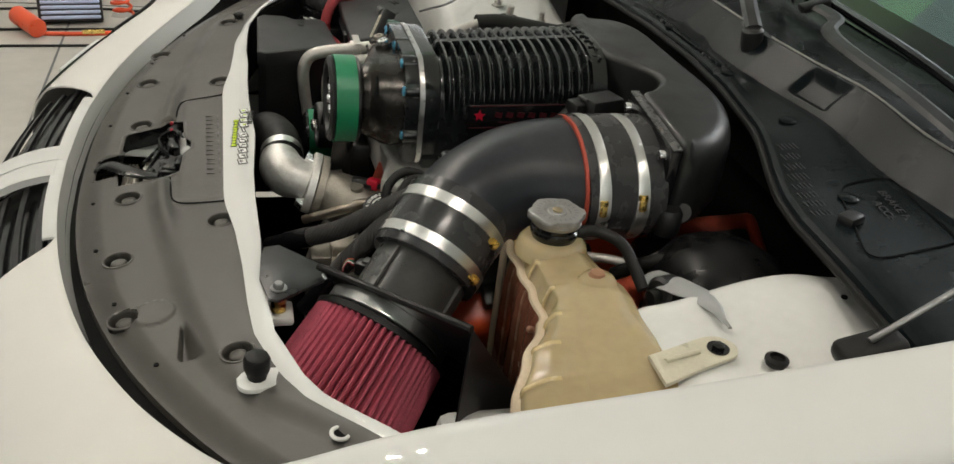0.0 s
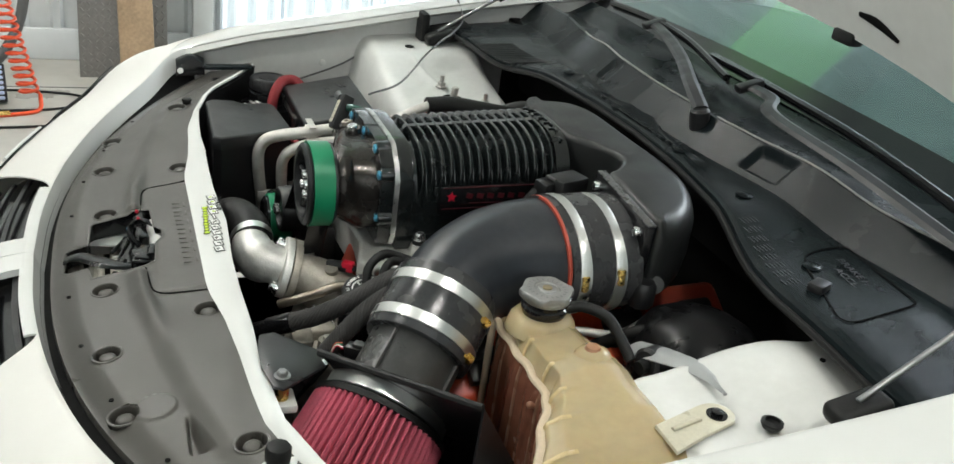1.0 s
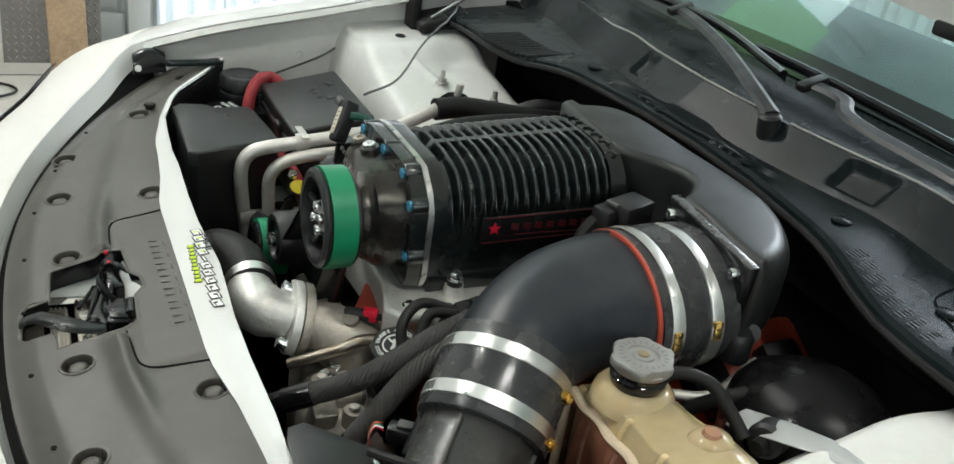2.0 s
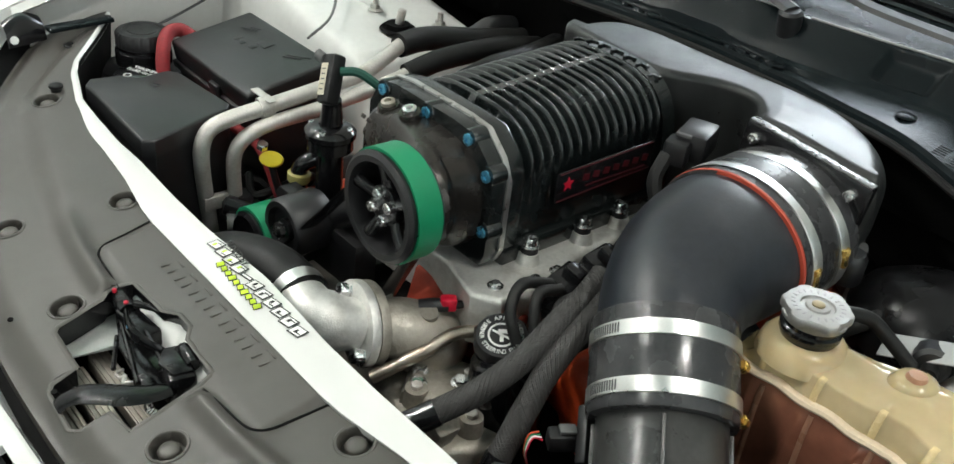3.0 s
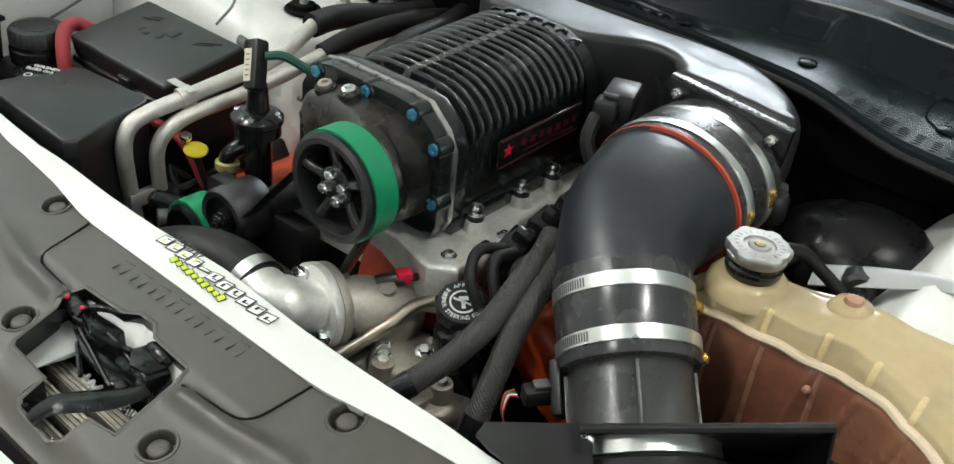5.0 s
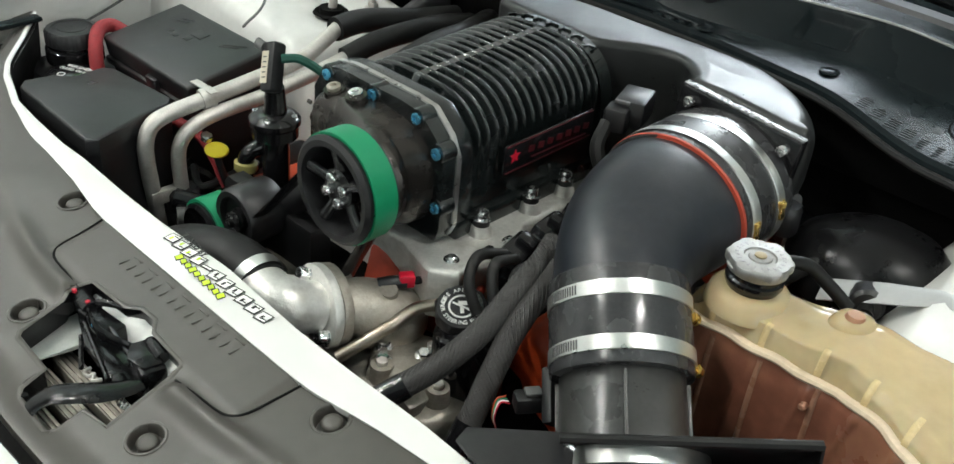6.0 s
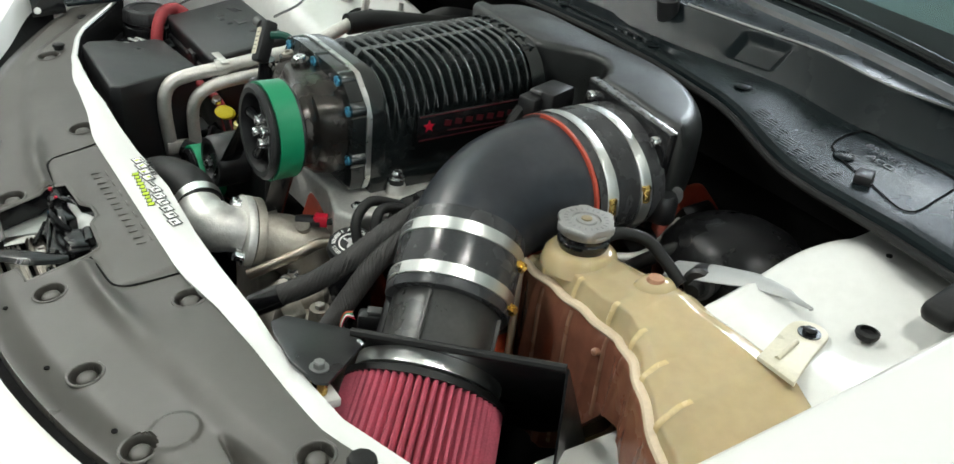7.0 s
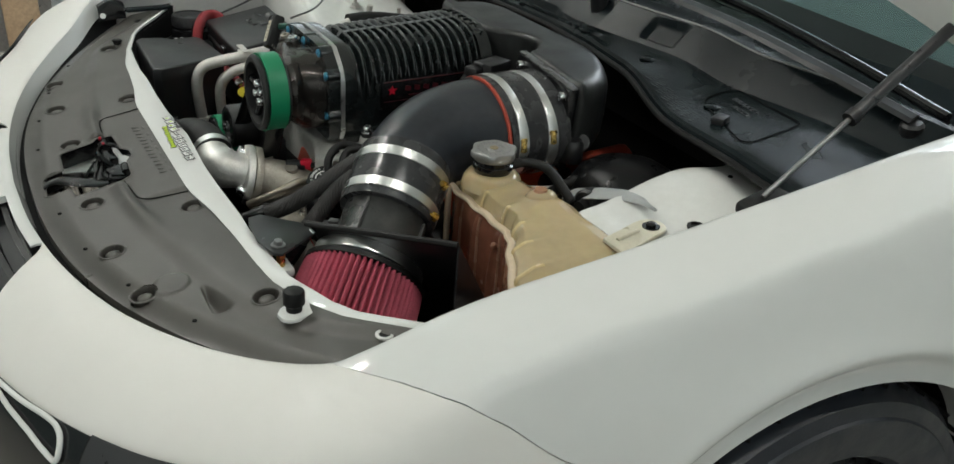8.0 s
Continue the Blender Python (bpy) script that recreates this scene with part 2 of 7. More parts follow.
def prism(poly, z0, z1, m=None, bevel=0.0, seg=2, shear=None):
    """An upright prism over a plan outline; shear(x, y) adds to the height of its top."""
    bm = bmesh.new()
    low = [bm.verts.new((x, y, z0)) for x, y in poly]
    high = [bm.verts.new((x, y, z1)) for x, y in poly]
    bm.faces.new(low[::-1])
    bm.faces.new(high)
    k = len(poly)
    for i in range(k):
        bm.faces.new((low[i], low[(i + 1) % k], high[(i + 1) % k], high[i]))
    bmesh.ops.recalc_face_normals(bm, faces=bm.faces)
    if bevel:
        hs = set(high)
        bmesh.ops.bevel(bm, geom=[e for e in bm.edges if e.verts[0] in hs and e.verts[1] in hs], offset=bevel, segments=seg, affect="EDGES", profile=0.5, clamp_overlap=True)
    if shear:
        for v in bm.verts:
            f = (v.co.z - z0) / (z1 - z0)
            v.co.z += f * shear(v.co.x, v.co.y)
    bm.transform(m or Matrix())
    return bm


def aim(at, way, turn=0.0):
    """A frame at a place with its z axis along way."""
    q = Vector(way).normalized().to_track_quat("Z", "Y")
    return Matrix.Translation(at) @ q.to_matrix().to_4x4() @ Matrix.Rotation(radians(turn), 4, "Z")


def lathe(profile, m=None, seg=32, closed=True):
    """A turned shape: (radius, height) pairs round the z axis of m."""
    bm = bmesh.new()
    rings = []
    for r, h in profile:
        if r < 1e-6:
            rings.append([bm.verts.new((0, 0, h))])
        else:
            rings.append([bm.verts.new((r * math.cos(2 * math.pi * i / seg), r * math.sin(2 * math.pi * i / seg), h)) for i in range(seg)])
    for a, b in zip(rings, rings[1:]):
        for i in range(seg):
            j = (i + 1) % seg
            if len(a) == 1 and len(b) > 1:
                bm.faces.new((a[0], b[i], b[j]))
            elif len(b) == 1 and len(a) > 1:
                bm.faces.new((a[i], a[j], b[0]))
            elif len(a) > 1:
                bm.faces.new((a[i], a[j], b[j], b[i]))
    if closed:
        for ring in (rings[0], rings[-1]):
            if len(ring) > 2:
                bm.faces.new(ring)
    bm.transform(m or Matrix())
    return bm


def smooth_line(points, step=8):
    """A Catmull-Rom curve through points (any width of tuple)."""
    p = [np.array(q, float) for q in points]
    p = [2 * p[0] - p[1]] + p + [2 * p[-1] - p[-2]]
    out = []
    for a, b, c, d in zip(p, p[1:], p[2:], p[3:]):
        for i in range(step):
            t = i / step
            out.append(0.5 * ((2 * b) + (c - a) * t + (2 * a - 5 * b + 4 * c - d) * t * t + (3 * b - a - 3 * c + d) * t ** 3))
    out.append(p[-2])
    return out


def sweep(points, radius, seg=12, step=8, caps=True, raw=False, up=None, twist=0.0):
    """A round or oval tube along points; each may carry its own radius (x, y, z, r) or radii (x, y, z, across, upright)."""
    line = [np.array(p, float) for p in points] if raw else smooth_line(points, step)
    bm = bmesh.new()
    rings = []
    side = None
    for i, p in enumerate(line):
        a, b = line[max(i - 1, 0)][:3], line[min(i + 1, len(line) - 1)][:3]
        way = Vector(b - a).normalized()
        if side is None or up is not None:
            u = Vector(up) if up is not None else (Vector((0, 0, 1)) if abs(way.z) < 0.9 else Vector((1, 0, 0)))
            side = way.cross(u).normalized()
        side = (side - way * side.dot(way)).normalized()
        top = side.cross(way).normalized()
        ra = p[3] if len(p) > 3 else radius
        rb = p[4] if len(p) > 4 else ra
        c = Vector(p[:3])
        rings.append([bm.verts.new(c + side * ra * math.cos(2 * math.pi * k / seg) + top * rb * math.sin(2 * math.pi * k / seg)) for k in range(seg)])
    for a, b in zip(rings, rings[1:]):
        for i in range(seg):
            j = (i + 1) % seg
            bm.faces.new((a[i], a[j], b[j], b[i]))
    if caps:
        bm.faces.new(rings[0])
        bm.faces.new(rings[-1])
    return bm


def grid(f, us, vs, thick=0.0):
    """A sheet of points f(u, v), made solid downwards along its normals."""
    bm = bmesh.new()
    rows = [[bm.verts.new(f(u, v)) for v in vs] for u in us]
    for a, b in zip(rows, rows[1:]):
        for i in range(len(vs) - 1):
            bm.faces.new((a[i], a[i + 1], b[i + 1], b[i]))
    if thick:
        bmesh.ops.recalc_face_normals(bm, faces=bm.faces)
        bm.normal_update()
        if sum(fc.normal.z * fc.calc_area() for fc in bm.faces) < 0:
            bmesh.ops.reverse_faces(bm, faces=bm.faces)
            bm.normal_update()
        top = [v for r in rows for v in r]
        under = {v: bm.verts.new(v.co - v.normal * thick) for v in top}
        edges = [e for e in bm.edges if e.is_boundary]
        for fc in bm.faces[:]:
            bm.faces.new([under[v] for v in reversed(fc.verts)])
        for e in edges:
            a, b = e.verts
            bm.faces.new((a, b, under[b], under[a]))
    return bm


def lin(a, b, n):
    return [a + (b - a) * i / (n - 1) for i in range(n)]


def lerp(x, xs, ys):
    return float(np.interp(x, xs, ys))


def ease(x, a, b):
    t = min(1.0, max(0.0, (x - a) / (b - a)))
    return t * t * (3 - 2 * t)


def bolt_mesh(r=0.006, h=0.006, socket=True, washer=0.0):
    """A cap-head or hex-head bolt standing on z = 0."""
    out = None
    if washer:
        out = lathe([(0, 0), (washer, 0), (washer, 0.0015), (0, 0.0015)], seg=20)
    if socket:
        head = lathe([(r, 0), (r, h * 0.85), (r * 0.85, h), (r * 0.5, h), (r * 0.45, h * 0.4), (0, h * 0.4)], seg=16)
    else:
        head = lathe([(r, 0), (r, h * 0.85), (r * 0.8, h), (0, h)], seg=6)
    return join(out, head) if out else head


def bolt(parent, at, way, r=0.006, h=0.006, socket=True, material=None, washer=0.0, name="bolt", label=""):
    bm = bolt_mesh(r, h, socket, washer)
    bm.transform(aim(at, way))
    return part(name, bm, material or CHROME, parent, label)


def text(parent, words, m, size, material, name="lettering", depth=0.0004):
    """Words of the built-in font, turned into a thin mesh at the pose m."""
    cu = bpy.data.curves.new("words", "FONT")
    cu.body, cu.size, cu.extrude = words, size, depth
    cu.align_x, cu.align_y = "CENTER", "CENTER"
    tmp = new("words", cu)
    dg = bpy.context.evaluated_depsgraph_get()
    me = bpy.data.meshes.new_from_object(tmp.evaluated_get(dg))
    bpy.data.objects.remove(tmp)
    me.transform(Matrix.Translation(-spot(parent)) @ m)
    me.materials.clear()
    me.materials.append(material)
    ob = new(name, me)
    ob.parent = parent
    return ob


def plane_frame(o, xdir, zdir):
    """A frame at o with its x axis along xdir and z about along zdir."""
    x = Vector(xdir).normalized()
    z = (Vector(zdir) - x * Vector(zdir).dot(x)).normalized()
    y = z.cross(x)
    return Matrix.Translation(o) @ Matrix((x, y, z)).transposed().to_4x4()

# ---- the room ----
def room():
    solo("floor", block((-6, -5.5, FLOOR - 0.2), (7, 3.45, FLOOR)), CONCRETE, "pale grey polished concrete workshop floor with fine joints", "floor", kind="structure")
    solo("ceiling", block((-6, -5.5, CEILING), (7, 3.45, CEILING + 0.1)), CEIL, "pale sheet ceiling of the workshop", "ceiling", kind="structure")
    # unseen walls closing the room, dark so that little light bounces back
    solo("wall_west", block((-6.15, -5.5, FLOOR), (-6, 3.45, CEILING)), WALL_FAR, "unseen workshop wall, toned down to limit bounced light", "wall", kind="structure")
    solo("wall_east", block((7, -5.5, FLOOR), (7.15, 3.45, CEILING)), WALL_FAR, "unseen workshop wall, toned down to limit bounced light", "wall", kind="structure")
    solo("wall_south", block((-6.15, -5.65, FLOOR), (7.15, -5.5, CEILING)), WALL_FAR, "unseen workshop wall, toned down to limit bounced light", "wall", kind="structure")
    # ribbed metal sheet on the far wall
    bm = bmesh.new()
    prof = []
    x, k = -6.0, 0
    while x < 7.0:
        prof += [(x, 3.36), (x + 0.055, 3.36), (x + 0.07, 3.33), (x + 0.10, 3.33), (x + 0.115, 3.36)]
        x += 0.145
    prof.append((7.0, 3.36))
    low = [bm.verts.new((px, py, FLOOR)) for px, py in prof]
    high = [bm.verts.new((px, py, CEILING)) for px, py in prof]
    for i in range(len(prof) - 1):
        bm.faces.new((low[i], low[i + 1], high[i + 1], high[i]))
    back = [bm.verts.new(p) for p in ((-6, 3.42, FLOOR), (7, 3.42, FLOOR), (7, 3.42, CEILING), (-6, 3.42, CEILING))]
    bm.faces.new(back)
    w = solo("wall_north", bm, WALL, "white ribbed metal sheet wall of the workshop", "wall", kind="structure", angle=15)
    part("base_rail", block((-6, 3.30, FLOOR), (0.02, 3.328, FLOOR + 0.14), 0.004), WALL, w)
    part("post", block((0.03, 3.24, FLOOR), (0.12, 3.328, CEILING), 0.006), WALL, w)
    for i in range(4):
        solo("floor_joint", block((-6, -4 + 2.3 * i - 0.004, FLOOR), (7, -4 + 2.3 * i + 0.004, FLOOR + 0.0015)), GREYRUB, "dark sawn joint in the concrete floor", "floor joint", "floor joints", "structure")
    solo("floor_joint", block((-0.85, -5.5, FLOOR), (-0.842, 3.3, FLOOR + 0.0015)), GREYRUB, "dark sawn joint in the concrete floor", "floor joint", "floor joints", "structure")


room()


def high_bay(x, y):
    at = (x, y, CEILING - 0.55)
    t = thing("high_bay_lamp", at, "twin round workshop high-bay lamp hanging from the ceiling, switched on", "ceiling light", "high-bay lamps")
    for side in (-1, 1):
        part("bell", lathe([(0.10, 0.0), (0.097, 0.04), (0.08, 0.14), (0.05, 0.18), (0, 0.18)], Matrix.Translation((x + 0.17 * side, y, at[2])), 32), BLACK, t)
    part("crossbar", box((0.40, 0.05, 0.03), Matrix.Translation((x, y, at[2] + 0.19)), 0.004), GREYRUB, t)
    for side in (-1, 1):
        part("lens", lathe([(0.0, -0.004), (0.0707, -0.004), (0.0707, 0.0), (0, 0.0)], Matrix.Translation((x + 0.17 * side, y, at[2])), 24), LAMP_LENS, t, "glowing white lens")
    part("hanger", sweep([(x, y, at[2] + 0.19), (x, y, at[2] + 0.42), (x, y, CEILING)], 0.006, seg=6), GREYRUB, t)


LAMP_LENS = plain("lit_lens", Base_Color=(1, 1, 1, 1), Emission_Color=(0.98, 0.98, 0.91, 1), Emission_Strength=LAMP_GLOW)
for lx, ly in HIGH_BAYS:
    high_bay(lx, ly)

# translucent sheets that let the daylight in
PANEL = plain("translucent_sheet", Base_Color=(0.8, 0.85, 0.9, 1), Roughness=0.5, Emission_Color=(*DAYLIGHT, 1), Emission_Strength=0.65)


def sheet_band(name, lo, hi, axis, count, label):
    for i in range(count):
        a, b = list(lo), list(hi)
        step = (hi[axis] - lo[axis]) / count
        a[axis], b[axis] = lo[axis] + step * i + 0.01, lo[axis] + step * (i + 1) - 0.01
        solo(name, block(a, b, 0.002), PANEL, label, "wall panel", name + " row", "structure")


sheet_band("window_sheet", (0.16, 3.30, FLOOR + 0.02), (1.9, 3.322, 1.30), 0, 12, "translucent ribbed wall sheet glowing with daylight")
# the ribs' shading is put into a weaker glow, since even emission hides relief
PANEL_RIB = plain("shaded_rib_sheet", Base_Color=(0.7, 0.78, 0.82, 1), Roughness=0.5, Emission_Color=(*DAYLIGHT, 1), Emission_Strength=0.28)
for i in range(19):
    x = 0.19 + 0.091 * i
    solo("sheet_rib", prism([(x, 3.298), (x + 0.012, 3.280), (x + 0.030, 3.280), (x + 0.042, 3.298)], FLOOR + 0.02, 1.30), PANEL_RIB, "raised rib of the translucent wall sheet", "wall rib", "sheet ribs", "structure")

# unseen glowing band, added for its reflection in the plenum
sheet_band("wall_window_sheet", (3.0, 3.30, 2.35), (4.7, 3.322, 3.25), 0, 6, "translucent ribbed wall sheet glowing with daylight")
PANEL_HIGH = plain("clerestory_sheet", Base_Color=(0.7, 0.8, 0.78, 1), Roughness=0.5, Emission_Color=(0.80, 0.95, 0.94, 1), Emission_Strength=2.0)
for i in range(4):
    x = -0.25 + 0.68 * i
    solo("clerestory_sheet", block((x, 3.30, 3.2), (x + 0.60, 3.322, 3.98), 0.002), PANEL_HIGH, "translucent sheet high in the workshop wall", "wall panel", "clerestory sheets", "structure")
for i in range(3):
    y = 0.3 + 0.96 * i
    solo("clerestory_sheet", block((6.97, y, 3.35), (6.99, y + 0.9, 4.5), 0.002), PANEL_HIGH, "translucent sheet high in the workshop wall", "wall panel", "clerestory sheets", "structure")
# translucent sheets in the roof over the car's tail
PANEL_ROOF = plain("roof_sheet", Base_Color=(0.7, 0.78, 0.85, 1), Roughness=0.5, Emission_Color=(0.82, 0.90, 1.0, 1), Emission_Strength=9.0)
for i in range(3):
    x = 4.75 + 0.70 * i
    solo("roof_sheet", block((x, 1.1, CEILING - 0.02), (x + 0.62, 3.2, CEILING - 0.004), 0.002), PANEL_ROOF, "translucent roof sheet letting daylight in", "roof panel", "roof sheets", "structure")
PANEL_GREEN = plain("green_sheet", Base_Color=(0.25, 0.5, 0.25, 1), Roughness=0.5, Emission_Color=(0.40, 0.78, 0.36, 1), Emission_Strength=0.9)
solo("green_sheet", block((1.20, 3.27, 3.12), (1.95, 3.29, 4.02), 0.002), PANEL_GREEN, "green translucent sheet glowing high in the wall", "wall panel", kind="structure")
for x in (1.12, 1.32):
    solo("ladder_rail", block((x, 3.20, 2.7), (x + 0.07, 3.26, 4.2), 0.006), WHITEPRINT, "pale upright rail on the workshop wall", "rail", "wall rails")


# ---- the car body ----
LIP = smooth_line([(-.462, 0, .805), (-.455, -.15, .806), (-.432, -.30, .810), (-.392, -.44, .818), (-.338, -.56, .833), (-.285, -.65, .852),
                   (-.238, -.722, .880), (-.20, -.738, .896), (-.12, -.740, .918), (-.04, -.744, .935), (.12, -.754, .961), (.33, -.766, .998), (.60, -.772, 1.04), (.95, -.77, 1.075), (1.3, -.76, 1.10)], 10)
LIP = [Vector(p) for p in LIP]


def lip(u):
    """The inner edge of nose and fender: u from 0 at the nose's middle to 1 at the rear; with its outward way in plan."""
    s = u * (len(LIP) - 1)
    i = min(int(s), len(LIP) - 2)
    p = LIP[i].lerp(LIP[i + 1], s - i)
    a, b = LIP[max(i - 2, 0)], LIP[min(i + 3, len(LIP) - 1)]
    d = (b - a).to_2d().normalized()
    return p, Vector((d.y, -d.x))


ARCH = (0.322, 0.424, 0.392)


def skin(u, v):
    """The outer skin of the near side: v runs outward over the crown and down the side."""
    p, out = lip(u)
    if out.y > 0:
        out = -out
    nose = 1 - ease(u, 0.36, 0.60)
    full = [(0, 0), (.012, .003), (.05, .003), (.092, -.004), (.115, -.017), (.134, -.061), (.156, -.13), (.172, -.24), (.178, -.40), (.165, -.60)]
    front = [(0, 0), (.012, .001), (.05, -.007), (.09, -.024), (.125, -.050), (.148, -.085), (.158, -.13), (.163, -.20), (.163, -.32), (.15, -.55)]
    s = v * (len(full) - 1)
    i = min(int(s), len(full) - 2)
    f = s - i
    w = [(a[0] * (1 - nose) + b[0] * nose, a[1] * (1 - nose) + b[1] * nose) for a, b in zip(full, front)]
    w = [w[0]] + w + [w[-1]]
    a, b, c, d = w[i], w[i + 1], w[i + 2], w[min(i + 3, len(w) - 1)]
    q = [0.5 * (2 * b[k] + (c[k] - a[k]) * f + (2 * a[k] - 5 * b[k] + 4 * c[k] - d[k]) * f * f + (3 * b[k] - a[k] - 3 * c[k] + d[k]) * f ** 3) for k in (0, 1)]
    return Vector((p.x + out.x * q[0], p.y + out.y * q[0], p.z + q[1]))


def mirror(bm):
    bm.transform(Matrix.Diagonal((1, -1, 1, 1)))
    return bm


def wing_seam(v):
    """Where the joint of bumper and wing runs down the skin."""
    return lerp(v, [0, .05, .1, .15, .2, .25, .3, .35, .4, .45, .5, .6, .75, 1], [.438, .442, .453, .476, .497, .513, .525, .535, .543, .553, .568, .620, .70, .70])


def fender_mesh():
    cx, cz, r = ARCH

    def column(u, v):
        start = wing_seam(v)
        return skin(start + (1 - start) * u, v)

    def over(u, v):
        p = column(u, v)
        return math.hypot(p.x - cx, p.z - cz) > r or p.z < cz

    def f(u, v):
        # the lower edge of each column stops at the wheel arch and turns in
        end = 1.0
        for k in range(20, 61):
            if not over(u, k / 60):
                lo, hi = (k - 1) / 60, k / 60
                for _ in range(14):
                    mid = (lo + hi) / 2
                    lo, hi = (mid, hi) if over(u, mid) else (lo, mid)
                end = lo
                break
        if v <= 0.9 or end == 1.0:
            p = column(u, min(v / 0.9, 1.0) * end if end < 1.0 else v)
            d = math.hypot(p.x - cx, p.z - cz) - r
            if p.z > cz:
                p.y += -0.007 * math.exp(-((d - 0.052) / 0.022) ** 2) + 0.016 * (1 - ease(d, 0.018, 0.052))
            return p
        p = column(u, end)
        p.y += 0.016 + 0.9 * (v - 0.9)
        return p
    return grid(f, lin(0, 1, 160), lin(0, 0.6, 30) + lin(0.6, 0.9, 46)[1:] + [0.93, 0.96, 1.0], 0.003)


def bumper_mesh():
    def f(u, v):
        start = 0.100 + 0.13 * min(v, 0.45)
        end = wing_seam(v) - 0.0012
        return skin(start + (end - start) * u, v)
    return grid(f, lin(0, 1, 70), lin(0, 1, 40), 0.003)


def nose_strip_mesh():
    """The narrow white band of the nose over the grille."""
    def f(u, v):
        return skin(0.105 * u, v)
    return grid(f, lin(0, 1, 20), lin(0, 0.13, 4), 0.003)


car = thing("car", (0.4, 0, FLOOR), "white saloon car with its bonnet open, standing on the workshop floor", "car")
part("fender", fender_mesh(), PAINT, car, "glossy white front wing with a flared wheel arch")
part("fender", mirror(fender_mesh()), PAINT, car, "glossy white front wing with a flared wheel arch")
part("front_bumper", bumper_mesh(), PAINT_BUMPER, car, "satin white bumper skin curving down from the nose")
part("front_bumper", mirror(bumper_mesh()), PAINT_BUMPER, car, "satin white bumper skin curving down from the nose")
part("nose_strip", nose_strip_mesh(), PAINT, car)
part("nose_strip", mirror(nose_strip_mesh()), PAINT, car)


def grille():
    """Black grille openings beside a white upright bar."""
    for sgn in (1, -1):
        def f(u, v):
            p = skin(0.16 * u, 0.12 + 0.55 * v)
            return Vector((p.x + 0.022, sgn * p.y, p.z - 0.022))
        part("grille", grid(f, lin(0, 1, 20), lin(0, 1, 10), 0.004), GLOSS, car, "gloss black grille panel")
        for k in range(6):
            def slat(u, v):
                p = skin(0.02 + 0.12 * u, 0.17 + 0.075 * k + 0.02 * v)
                return Vector((p.x + 0.012, sgn * p.y, p.z - 0.012))
            part("grille_slat", grid(slat, lin(0, 1, 14), [0, 1], 0.005), BLACK, car)
    def bar(u, v):
        return skin(0.022 * u, 0.11 + 0.5 * v)
    part("grille_bar", join(grid(bar, lin(0, 1, 5), lin(0, 1, 10), 0.01), mirror(grid(bar, lin(0, 1, 5), lin(0, 1, 10), 0.01))), PAINT, car, "white upright bar of the grille")
    part("grille_back", block((-.47, -.55, .25), (-.44, .55, .70), 0.01), BLACK, car)


grille()


def lamp_patch(sgn, name, u0, u1, v0, v1, lift, label):
    def f(u, v):
        p = skin(u0 + (u1 - u0) * u, v0 + (v1 - v0) * v)
        o = lip(u0 + (u1 - u0) * u)[1]
        o = -o if o.y > 0 else o
        return Vector((p.x + o.x * lift, sgn * (p.y + o.y * lift), p.z + lift))
    lens = part(name, grid(f, lin(0, 1, 20), lin(0, 1, 8), 0.002), GLOSS, car, label)
    edge = [f(t, 0) for t in lin(0, 1, 9)] + [f(1, t) for t in lin(0, 1, 5)[1:]] + [f(1 - t, 1) for t in lin(0, 1, 9)[1:]] + [f(0, 1 - t) for t in lin(0, 1, 5)[1:]]
    return lens, edge


def corner_ring(sgn):
    """White rim round the drop-shaped opening at the end of the grille."""
    ring = smooth_line([(.196, .456, 0), (.225, .457, 0), (.250, .456, 0), (.263, .470, 0), (.270, .510, 0), (.270, .552, 0), (.257, .540, 0), (.240, .515, 0), (.216, .490, 0), (.199, .468, 0), (.196, .456, 0)], 5)
    out = []
    for u, v, _ in ring:
        p, o = skin(u, v), lip(u)[1]
        o = -o if o.y > 0 else o
        out.append(Vector((p.x + o.x * 0.006, sgn * (p.y + o.y * 0.006), p.z + 0.004)))
    return sweep([(*p, 0.0032) for p in out], 0.004, seg=8, raw=True)


for side in (1, -1):
    opening, edge = lamp_patch(side, "grille_corner", 0.165, 0.286, 0.452, 0.85, 0.003, "dark grille corner with a white rim")
    part("rim", corner_ring(side), PAINT, opening, "thin white rim")
    lens, edge = lamp_patch(side, "headlight", 0.289, 0.42, 0.445, 0.70, 0.005, "dark smoked headlight lens")
    lens.data.materials[0] = STRUTBODY
    part("reflector", sweep([edge[i] for i in (20, 18, 16, 14)], 0.008, seg=8), CHROME, lens)


